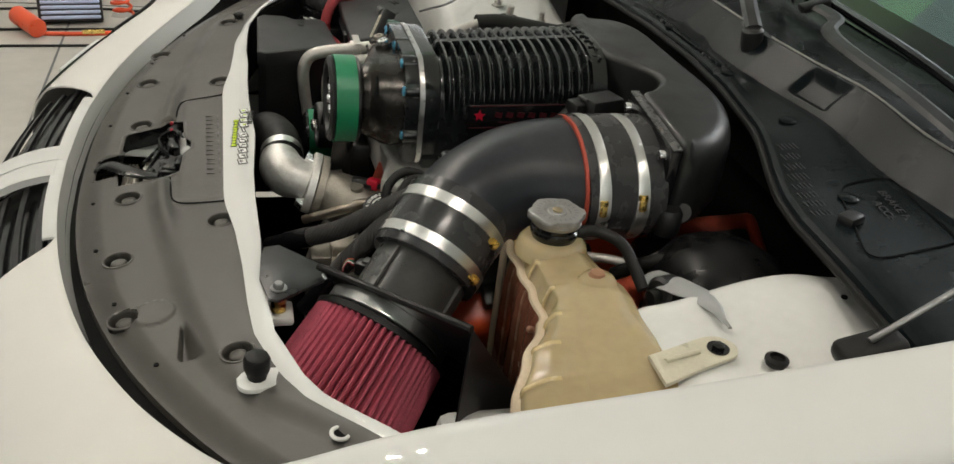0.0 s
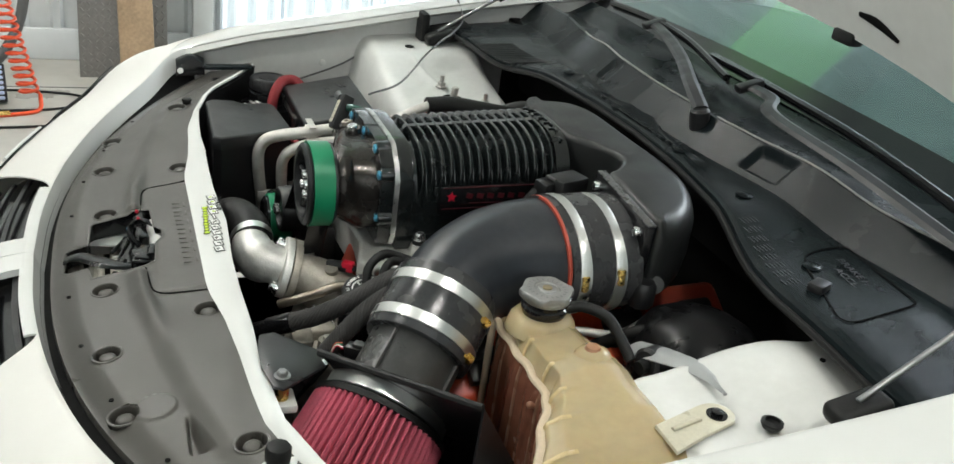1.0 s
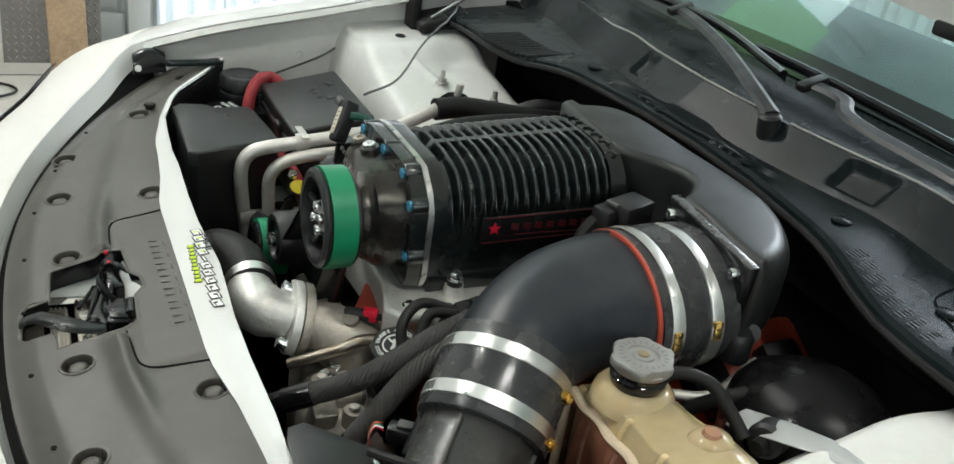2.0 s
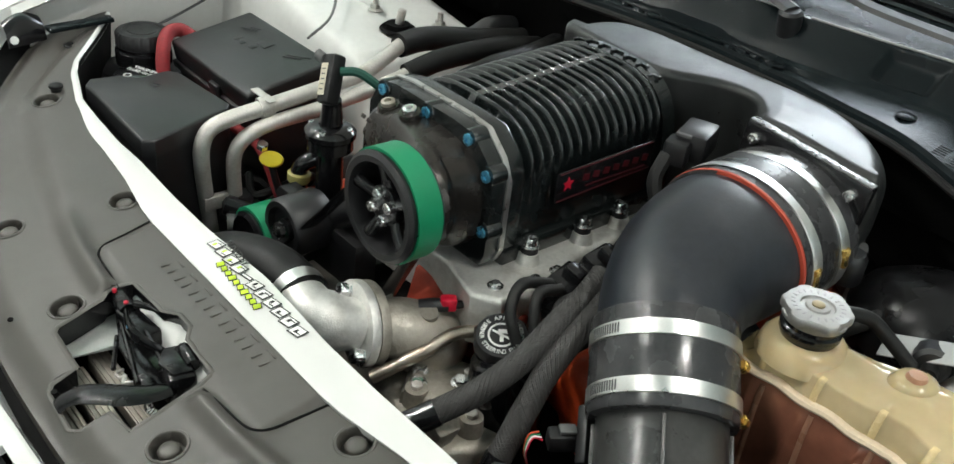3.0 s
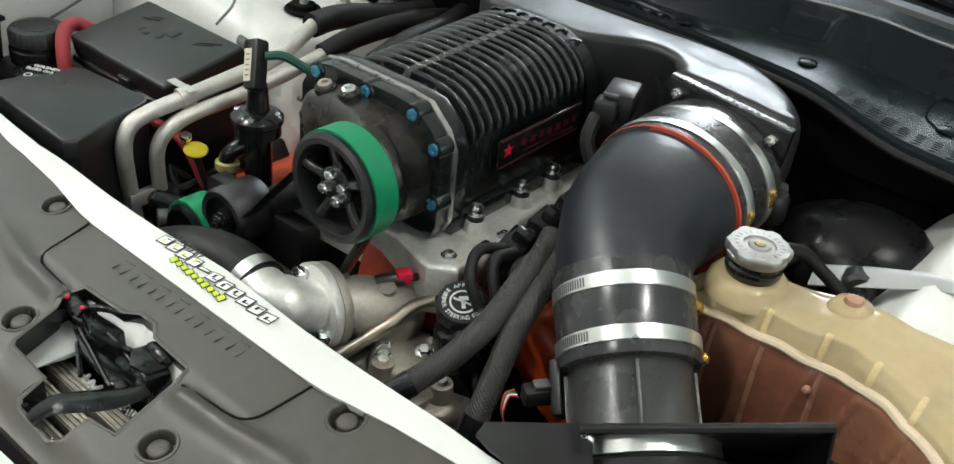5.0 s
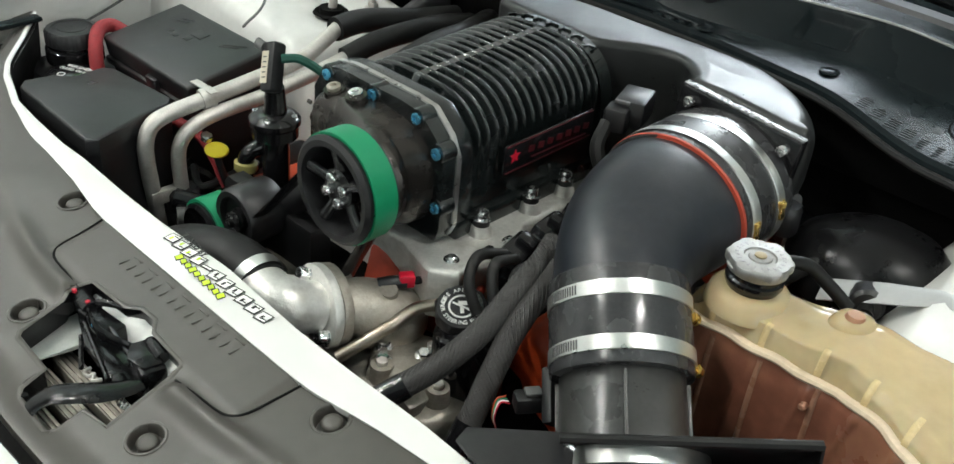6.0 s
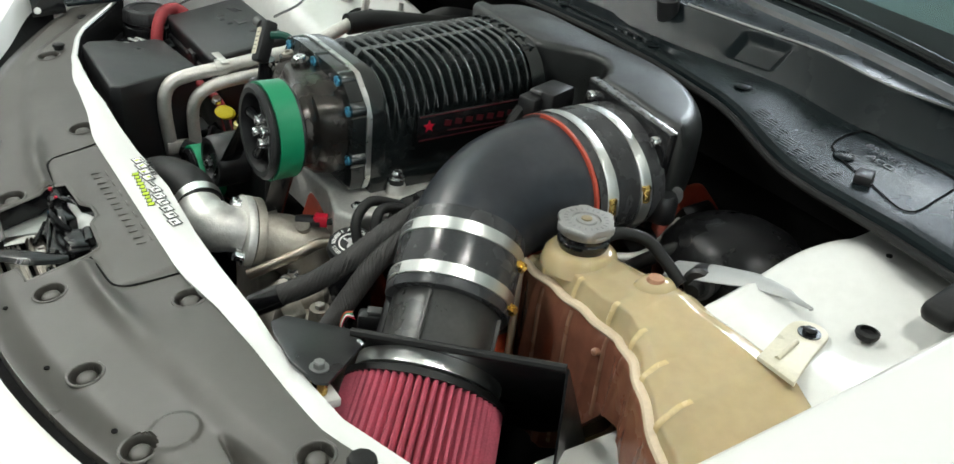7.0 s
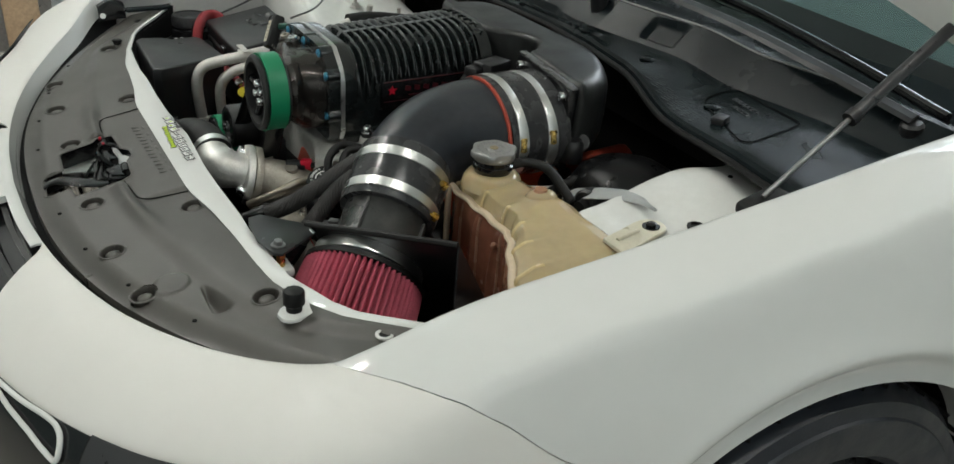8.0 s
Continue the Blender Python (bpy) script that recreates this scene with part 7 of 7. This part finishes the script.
def idlers():
    t = thing("idler_pulley", (-0.06, 0.14, 0.74), "black belt idler pulley with a bright bolt", "pulley", "belt pulleys")
    part("wheel", lathe([(0.0, 0.0), (0.036, 0.0), (0.038, 0.003), (0.038, 0.052), (0.035, 0.056), (0.028, 0.056), (0.026, 0.048), (0.012, 0.046), (0.012, 0.052), (0, 0.052)], aim((-0.042, 0.150, 0.795), (-1, -0.05, 0)), 40), BLACK, t)
    bolt(t, (-0.097, 0.147, 0.795), (-1, -0.05, 0), 0.010, 0.009, False, CHROME)
    u = thing("idler_pulley", (-0.09, 0.20, 0.72), "low belt pulley under a bright green belt", "pulley", "belt pulleys")
    part("wheel", lathe([(0.0, 0.0), (0.038, 0.0), (0.038, 0.045), (0.033, 0.049), (0.028, 0.045), (0, 0.042)], aim((-0.065, 0.205, 0.752), (-1, 0, 0)), 40), GLOSS, u)
    part("belt", lathe([(0.0385, 0.004), (0.0425, 0.004), (0.0425, 0.041), (0.0385, 0.041)], aim((-0.065, 0.205, 0.752), (-1, 0, 0)), 48, False), GREEN, u, "bright green belt")
    a = thing("alternator_bracket", (0.0, 0.13, 0.72), "black bracket arm behind the pulleys", "bracket")
    part("arm", sweep([(-0.03, 0.19, 0.73), (-0.03, 0.12, 0.81), (-0.03, 0.05, 0.86)], 0.02, seg=10), BLACK, a)
    part("plate", prism([(-.05, .06), (-.02, .06), (-.02, .24), (-.05, .24)], 0.70, 0.80, None, 0.01), BLACK, a)


idlers()


def hoses():
    for name, pts in (("a", [(0.060, -0.215, 0.884), (0.030, -0.223, 0.874), (-0.014, -0.229, 0.860), (-0.060, -0.231, 0.836), (-0.100, -0.219, 0.808), (-0.143, -0.201, 0.786)]),
                      ("b", [(0.055, -0.238, 0.878), (0.020, -0.244, 0.866), (-0.037, -0.253, 0.840), (-0.071, -0.260, 0.810), (-0.096, -0.266, 0.785), (-0.114, -0.268, 0.762)])):
        t = thing("braided_hose", pts[-1], "dark braided fuel hose with a black crimped end", "hose", "braided hoses")
        line = smooth_line(pts, 12)
        part("hose", sweep(pts, 0.0122, seg=22, step=12), BRAID, t, "woven dark cover")
        # woven strands
        bm = bmesh.new()
        strands = 14
        for d in (1, -1):
            for k in range(strands):
                path = []
                side = None
                for i, p in enumerate(line):
                    a, b = line[max(i - 1, 0)], line[min(i + 1, len(line) - 1)]
                    way = Vector(b - a).normalized()
                    sd = way.cross(Vector((0, 0, 1))).normalized()
                    up = sd.cross(way)
                    ang = 2 * math.pi * k / strands + d * i * 0.30
                    path.append(Vector(p) + (sd * math.cos(ang) + up * math.sin(ang)) * (0.0120 + 0.0002 * d))
                bm = join(bm, sweep(path, 0.0009, seg=4, raw=True, caps=False))
        tagged(part("braid", bm, BRAID, t, angle=80), kind="stuff")
        e, f = Vector(line[-1]), Vector(line[-6])
        way = (e - f).normalized()
        part("ferrule", sweep([e - way * 0.008, e + way * 0.010, e + way * 0.026], 0.0140, seg=18), GLOSS, t, "black crimp ferrule")
        part("nut", lathe([(0.012, 0), (0.012, 0.03), (0, 0.03)], aim(e + way * 0.026, way), 6), GLOSS, t)
    u = thing("fuel_line", (0.0, -0.22, 0.84), "thin black vacuum lines looping to the intake", "hose", "thin lines")
    part("line", sweep([(0.03, -0.175, 0.860), (-0.005, -0.168, 0.868), (-0.03, -0.180, 0.852), (-0.035, -0.20, 0.825)], 0.0065, seg=10), RUBBER, u)
    part("line", sweep([(0.03, -0.19, 0.862), (0.0, -0.188, 0.866), (-0.015, -0.20, 0.848), (-0.02, -0.215, 0.82)], 0.0065, seg=10), RUBBER, u)
    part("line", sweep([(0.035, -0.205, 0.860), (0.01, -0.208, 0.86), (-0.004, -0.218, 0.845), (-0.005, -0.23, 0.82)], 0.0055, seg=10), RUBBER, u)


hoses()


def power_steering():
    t = thing("steering_reservoir", (-0.03, -0.19, 0.74), "black fluid reservoir with a white-lettered round cap", "reservoir")
    c = Vector((-0.036, -0.179, 0.822))
    part("body", sweep([(-0.03, -0.195, 0.72, 0.040), (-0.032, -0.190, 0.77, 0.040), (-0.034, -0.183, 0.795, 0.034), (-0.036, -0.180, 0.806, 0.026)], 0.04, seg=28), GLOSS, t)
    up = Vector((-0.28, -0.22, 1)).normalized()
    bm = bmesh.new()
    rows = []
    for h, r in ((-0.018, 0.022), (-0.016, 0.0275), (-0.002, 0.0285), (0.002, 0.0265), (0.002, 0.001)):
        row = []
        for i in range(72):
            a = 2 * math.pi * i / 72
            k = 0.0016 * max(0, math.sin(9 * a)) if -0.017 < h < 0 else 0
            row.append(bm.verts.new(((r + k) * math.cos(a), (r + k) * math.sin(a), h)))
        rows.append(row)
    for a, b in zip(rows, rows[1:]):
        for i in range(72):
            j = (i + 1) % 72
            bm.faces.new((a[i], a[j], b[j], b[i]))
    m = aim(c, up)
    bm.transform(m)
    cap = part("cap", bm, BLACK, t, "ribbed black screw cap")
    # words round the rim
    x = (Vector((0.75, -0.66, 0)) - up * Vector((0.75, -0.66, 0)).dot(up)).normalized()
    fr = plane_frame(c + up * 0.0026, x, up)
    for words, start, sgn in (("USE APPROVED", 90, -1), ("POWER STEERING FLUID ONLY", 200, 1)):
        for i, ch in enumerate(words):
            if ch == " ":
                continue
            if sgn < 0:
                a = radians(start + 12.2 * ((len(words) - 1) / 2 - i))
                rot = a - math.pi / 2
            else:
                a = radians(152 + 9.7 * i)
                rot = a + math.pi / 2
            text(cap, ch, fr @ Matrix.Translation((0.0205 * math.cos(a), 0.0205 * math.sin(a), 0)) @ Matrix.Rotation(rot, 4, "Z"), 0.0066, WHITEPRINT)
    part("symbol", lathe([(0.0145, 0), (0.0145, 0.0006), (0.0125, 0.0006), (0.0125, 0)], aim(c + up * 0.0022, up), 40, False), WHITEPRINT, cap)
    part("symbol_bar", join(box((0.022, 0.0022, 0.0006), fr @ Matrix.Rotation(-0.5, 4, "Z")), box((0.010, 0.005, 0.0006), fr @ Matrix.Translation((0.001, 0.004, 0))), box((0.004, 0.009, 0.0006), fr @ Matrix.Translation((0.0, -0.004, 0)))), WHITEPRINT, cap)


power_steering()


def dipstick():
    t = thing("dipstick", (-0.02, 0.306, 0.74), "yellow oval dipstick handle", "dipstick")
    m = aim((-0.019, 0.306, 0.797), (-0.55, -0.6, 0.5))
    part("handle", prism([(0.016 * math.cos(a), 0.011 * math.sin(a)) for a in [2 * math.pi * i / 28 for i in range(28)]], -0.005, 0.005, m, 0.002), YELLOW, t, "yellow moulded handle")
    part("tube", sweep([(-0.019, 0.306, 0.788), (-0.012, 0.300, 0.75), (0.0, 0.29, 0.68)], 0.005, seg=10), BLACK, t)


dipstick()


def fittings():
    t = thing("breather_fitting", (0.0, 0.26, 0.74), "clear and black quick-connect breather fitting", "fitting")
    part("elbow", sweep([(-0.005, 0.255, 0.74), (-0.008, 0.255, 0.79), (-0.004, 0.250, 0.812), (0.018, 0.240, 0.822), (0.03, 0.235, 0.822)], 0.011, seg=14), GLOSS, t)
    part("clip", lathe([(0.014, 0), (0.016, 0.003), (0.016, 0.012), (0.013, 0.014), (0.011, 0.014), (0.011, 0)], aim((-0.008, 0.255, 0.785), (0.1, 0, 1)), 20, False), YELLOWCLEAR, t, "yellowish clear clip")
    part("hose", sweep([(-0.005, 0.255, 0.74), (-0.02, 0.24, 0.725), (-0.05, 0.23, 0.73)], 0.012, seg=12), GREYRUB, t)
    part("hose", sweep([(-0.10, 0.28, 0.735), (-0.06, 0.26, 0.735), (-0.02, 0.235, 0.75), (0.02, 0.21, 0.76)], 0.012, seg=12), GREYRUB, t)
    part("plug", sweep([(-0.09, 0.30, 0.75), (-0.075, 0.285, 0.745), (-0.06, 0.27, 0.738)], 0.014, seg=12), GLOSS, t)
    u = thing("wiring_loom", (0.02, 0.45, 0.75), "red cloth-wrapped battery cable", "cable")
    part("loom", sweep([(-0.045, 0.570, 0.79), (-0.040, 0.585, 0.84), (-0.020, 0.612, 0.866), (0.006, 0.622, 0.868), (0.025, 0.612, 0.855)], 0.0105, seg=14), REDLOOM, u)
    part("loom", sweep([(-0.045, 0.575, 0.80), (-0.030, 0.55, 0.80), (-0.02, 0.50, 0.80), (-0.018, 0.42, 0.80), (-0.01, 0.35, 0.79), (-0.01, 0.30, 0.74)], 0.0075, seg=12), REDLOOM, u)
    v = thing("brake_line_hose", (0.35, -0.40, 0.80), "black ribbed vacuum hose over the brake booster", "hose")
    part("hose", sweep([(0.235, -0.365, 0.82), (0.262, -0.400, 0.858), (0.285, -0.418, 0.872), (0.300, -0.440, 0.872), (0.290, -0.462, 0.870), (0.262, -0.478, 0.872), (0.225, -0.49, 0.868)], 0.0088, seg=14), RUBBER, v)
    part("clip", lathe([(0.017, 0), (0.019, 0.004), (0.019, 0.026), (0.015, 0.03), (0.010, 0.03)], aim((0.262, -0.475, 0.868), (-0.7, -0.3, 0.1)), 16), BLACK, v)
    part("pipe", sweep([(0.17, -0.335, 0.835), (0.22, -0.355, 0.838), (0.27, -0.37, 0.84), (0.34, -0.35, 0.86)], 0.006, seg=10), PIPE, v, "bright metal pipe")
    part("cap", lathe([(0.016, 0), (0.018, 0.004), (0.018, 0.03), (0.014, 0.036), (0, 0.036)], aim((0.300, -0.352, 0.872), (0, 0, 1)), 18), BLACK, v)
    w = thing("edge_strap", (0.25, -0.55, 0.89), "white curled plastic strap lying on the inner wing", "strap")
    def strap(u, v):
        p = Vector([lerp(u, [0, .28, .55, .78, 1], k) for k in ([.262, .262, .265, .259, .249], [-.430, -.490, -.542, -.585, -.621], [.866, .893, .911, .919, .918])])
        return p + Vector((-0.030, -0.006, -0.010)) * (1 - v) * (1 - u ** 2.2) + Vector((0, 0, 0.004 * math.sin(math.pi * v)))
    part("band", grid(strap, lin(0, 1, 24), lin(0, 1, 5), 0.002), STRAP, w)


YELLOWCLEAR = surf("aged_clear", (0.30, 0.27, 0.10), 0.15, vary=0.2, scale=60)
STRAP = surf("strap_plastic", (0.36, 0.37, 0.37), 0.35, vary=0.05, scale=30)
fittings()


def brake_booster():
    t = thing("brake_booster", (0.35, -0.43, 0.72), "black domed brake booster shell", "brake booster")
    prof = [(0.106, -0.09), (0.106, -0.030), (0.103, -0.014), (0.095, 0.004), (0.080, 0.022), (0.055, 0.034), (0.025, 0.040), (0, 0.041)]
    bm = lathe(prof, Matrix.Translation((0.338, -0.442, 0.866)) @ Matrix.Rotation(radians(-8), 4, "X") @ Matrix.Diagonal((0.80, 0.95, 1, 1)), 48)
    part("shell", bm, BOOST, t, "smooth black shell", 60)
    rim = Matrix.Translation((0.338, -0.442, 0.866)) @ Matrix.Rotation(radians(-8), 4, "X") @ Matrix.Diagonal((0.80, 0.95, 1, 1))
    part("crimped_rim", lathe([(0.104, -0.082), (0.110, -0.080), (0.1115, -0.074), (0.110, -0.068), (0.104, -0.066)], rim, 48, False), BOOST, t)


BOOST = surf("booster_paint", (0.006, 0.006, 0.0065), 0.30, vary=0.2, scale=30, spec=0.2)
brake_booster()


def bay_details():
    t = thing("strut_stud", (0.303, 0.465, 0.876), "threaded strut stud with a nut on the tower", "stud")
    part("cup", lathe([(0.030, 0.0), (0.027, 0.004), (0.022, 0.001), (0.020, -0.008), (0, -0.008)], aim((0.303, 0.465, 0.8785), (0, 0, 1)), 28), DARK, t)
    part("stud", lathe([(0.007, -0.01), (0.007, 0.034), (0.005, 0.036), (0, 0.036)], aim((0.303, 0.465, 0.876), (0.1, -0.1, 1)), 12), PIPE, t)
    part("nut", lathe([(0.013, 0), (0.013, 0.010), (0, 0.010)], aim((0.303, 0.465, 0.874), (0, 0, 1)), 6), PIPE, t)
    for x, y, z in ((0.296, 0.520, 0.893), (0.362, 0.432, 0.884)):
        n = thing("tower_nut", (x, y, z), "steel flange nut on the strut tower", "nut", "tower nuts")
        part("nut", lathe([(0.014, 0), (0.014, 0.002), (0.0085, 0.003), (0.0085, 0.010), (0, 0.010)], aim((x, y, z), (0, 0, 1)), 6), PIPE, n)
        part("stud", lathe([(0.0045, 0), (0.0045, 0.022), (0, 0.022)], aim((x, y, z + 0.002), (0, 0, 1)), 10), PIPE, n)
    for x, z in ((-0.091, 0.850), (0.42, 0.945), (0.10, 0.86)):
        b = thing("wing_bolt", (x, 0.79, z), "white painted wing bolt", "bolt", "wing bolts")
        bolt(b, (x, 0.788, z), (0, -1, 0.1), 0.008, 0.007, False, PAINT_BAY, 0.012)
    w = thing("thin_wire", (0.30, 0.70, 0.86), "thin grey wire lying across the inner wing", "wire")
    part("wire", sweep([(-0.02, 0.78, 0.80), (0.06, 0.77, 0.83), (0.14, 0.775, 0.86), (0.20, 0.79, 0.89)], 0.0022, seg=6), GREYRUB, w)
    part("wire", sweep([(0.12, 0.44, 0.90), (0.20, 0.50, 0.906), (0.28, 0.60, 0.936), (0.33, 0.65, 0.956), (0.37, 0.69, 0.966), (0.41, 0.75, 0.99), (0.38, 0.82, 1.06), (0.30, 0.86, 1.09)], 0.0022, seg=6), GREYRUB, w)
    r = thing("strut_bracket", (0.36, 0.74, 0.93), "black rubber bonnet strut boot", "bracket")
    part("boot", join(box((0.12, 0.07, 0.04), Matrix.Translation((0.375, 0.752, 0.945)) @ Matrix.Rotation(-0.2, 4, "Y"), 0.014, 3), box((0.02, 0.05, 0.07), Matrix.Translation((0.318, 0.752, 0.960)), 0.008)), RUBBER, r)
    k = thing("corner_bracket", (-0.19, 0.78, 0.80), "gloss black corner bracket at the end of the cover", "bracket")
    def flap(u, v):
        c, sn = math.cos(math.pi * 0.5 * v), math.sin(math.pi * 0.5 * v)
        bow = 0.010 * math.sin(math.pi * u)
        return Vector((-0.222 + 0.058 * u, 0.690 + 0.030 * (1 - c) + 0.25 * 0.058 * u, 0.850 + (0.028 + bow) * sn))
    part("shell", grid(flap, lin(0, 1, 14), lin(0, 1, 10), 0.002), GLOSS, k)
    part("arm", box((0.100, 0.022, 0.007), Matrix.Translation((-0.118, 0.692, 0.872)) @ Matrix.Rotation(0.10, 4, "Z"), 0.002), COWL, k)
    part("screw", lathe([(0.006, 0), (0.006, 0.002), (0, 0.003)], aim((-0.214, 0.689, 0.862), (-0.3, -1, 0.3)), 12), PAINT_BAY, k, "pale screw head")
    h = thing("far_hose", (0.42, 0.30, 0.85), "black heater hoses behind the supercharger", "hose")
    part("hose", sweep([(0.20, 0.20, 0.90), (0.28, 0.21, 0.912), (0.36, 0.22, 0.912), (0.44, 0.25, 0.905), (0.49, 0.30, 0.88)], 0.017, seg=14), RUBBER, h)
    part("hose", sweep([(0.30, 0.345, 0.87), (0.38, 0.36, 0.895), (0.43, 0.38, 0.895), (0.49, 0.40, 0.88)], 0.015, seg=14), GREYRUB, h)


bay_details()


def wiring():
    random.seed(4)
    for k in range(10):
        x, y = -0.10 + 0.05 * random.random(), -0.10 + 0.5 * random.random()
        t = thing("wiring_harness", (x, y, 0.66), "black taped wiring harness low in the bay", "wiring", "low harnesses")
        pts = [(x, y, 0.66)]
        for i in range(4):
            pts.append((x + 0.05 * (i + 1) * random.uniform(0.3, 1), y + random.uniform(-0.06, 0.06), 0.68 + random.uniform(-0.02, 0.06)))
        part("harness", sweep(pts, random.uniform(0.005, 0.010), seg=8), RUBBER, t)


wiring()


# ---- things along the far wall ----
def wall_things():
    m = Matrix.Translation((-0.275, 3.31, FLOOR)) @ Matrix.Rotation(radians(-9), 4, "X")
    t = thing("tread_plate", (-0.28, 3.45, FLOOR), "grey diamond tread steel plate leaning on the wall", "steel plate")
    part("sheet", box((0.365, 0.006, 1.2), m @ Matrix.Translation((0, 0, 0.6)), 0.001), TREAD, t)
    verts, faces = [], []
    for i in range(13):
        for j in range(42):
            cx, cz = -0.165 + 0.0275 * i, 0.02 + 0.027 * j
            a = radians(45 if (i + j) % 2 else -45)
            for (u, w, d) in ((-0.013, 0, 0), (0, -0.004, 0), (0.013, 0, 0), (0, 0.004, 0), (0, 0, -0.003)):
                verts.append((cx + u * math.cos(a) - w * math.sin(a), -0.0035 + d, cz + u * math.sin(a) + w * math.cos(a)))
            b = len(verts) - 5
            faces += [(b, b + 1, b + 4), (b + 1, b + 2, b + 4), (b + 2, b + 3, b + 4), (b + 3, b, b + 4)]
    me = bpy.data.meshes.new("lugs")
    me.from_pydata([m @ Vector(v) - spot(t) for v in verts], [], faces)
    me.materials.append(TREAD)
    ob = tagged(new("tread_lug", me), kind="stuff")
    ob.parent = t
    p = thing("wooden_plank", (-0.24, 3.36, FLOOR), "weathered brown wooden plank leaning upright", "plank")
    part("board", box((0.14, 0.045, 1.5), Matrix.Translation((-0.240, 3.285, FLOOR + 0.745)) @ Matrix.Rotation(radians(-7.5), 4, "X") @ Matrix.Rotation(radians(-1.5), 4, "Y"), 0.004), WOOD, p)
    h = thing("air_hose", (-0.60, 2.85, FLOOR), "coiled orange-red air hose on the floor", "air hose")
    coil = []
    for i in range(170):
        a = i * 0.55
        z = FLOOR + 0.06 + 0.0026 * i
        coil.append((-0.63 - 0.0006 * i + 0.035 * math.cos(a), 2.88 + 0.035 * math.sin(a), z))
    part("coil", sweep(coil, 0.006, seg=8, raw=True), REDHOSE, h, "coiled plastic hose")
    part("hose", sweep([(-0.595, 2.88, FLOOR + 0.06), (-0.60, 2.84, FLOOR + 0.012), (-0.68, 2.80, FLOOR + 0.008), (-0.78, 2.78, FLOOR + 0.008), (-0.92, 2.77, FLOOR + 0.008)], 0.008, seg=8), REDHOSE, h)
    part("coupling", sweep([(-0.70, 2.796, FLOOR + 0.012), (-0.74, 2.788, FLOOR + 0.012), (-0.78, 2.782, FLOOR + 0.012)], 0.011, seg=8), BRASS, h)
    c = thing("floor_cable", (-0.5, 2.9, FLOOR), "thin black cable lying in loops on the floor", "cable")
    part("cable", sweep([(-1.2, 3.05, FLOOR + 0.006), (-0.8, 3.10, FLOOR + 0.006), (-0.5, 3.06, FLOOR + 0.006), (-0.42, 2.96, FLOOR + 0.006), (-0.55, 2.87, FLOOR + 0.006), (-0.8, 2.84, FLOOR + 0.006), (-1.2, 2.8, FLOOR + 0.006)], 0.005, seg=6), RUBBER, c)
    part("cable", sweep([(-1.2, 2.62, FLOOR + 0.006), (-0.7, 2.66, FLOOR + 0.006), (-0.3, 2.70, FLOOR + 0.006), (0.2, 2.6, FLOOR + 0.006)], 0.005, seg=6), RUBBER, c)
    g = thing("grey_duct", (-0.80, 3.3, FLOOR), "grey flexible duct hanging at the wall", "duct")
    part("duct", sweep([(-0.86, 3.22, FLOOR + 0.03), (-0.74, 3.28, FLOOR + 0.12), (-0.66, 3.36, FLOOR + 0.35), (-0.66, 3.40, FLOOR + 0.9)], 0.022, seg=10), GREYRUB, g)
    f = thing("filter_panel", (-0.82, 2.97, FLOOR), "blue-white ribbed filter panel in a black frame", "filter panel")
    fm = Matrix.Translation((-0.84, 2.95, FLOOR + 0.075)) @ Matrix.Rotation(radians(10), 4, "Z") @ Matrix.Rotation(radians(-25), 4, "X")
    part("frame", box((0.24, 0.05, 0.15), fm, 0.006), BLACK, f)
    for i in range(7):
        part("pleat", box((0.22, 0.02, 0.014), fm @ Matrix.Translation((0, -0.022, -0.06 + 0.02 * i)), 0.005), BLUEWHITE, f)
    d = thing("orange_duct", (-0.98, 2.78, FLOOR), "orange flexible tube lying on the floor", "tube")
    part("tube", lathe([(0.028, 0), (0.036, 0.004), (0.036, 0.16), (0.030, 0.165), (0.026, 0.16), (0.026, 0.01)], aim((-0.93, 2.74, FLOOR + 0.037), (-0.55, 0.8, 0.05)), 24), REDHOSE, d)
    for ob in (t, p, h, c, g, f, d):
        ob.location.y -= 0.26


BLUEWHITE = surf("blue_white", (0.42, 0.50, 0.68), 0.5, vary=0.1, scale=20)
wall_things()
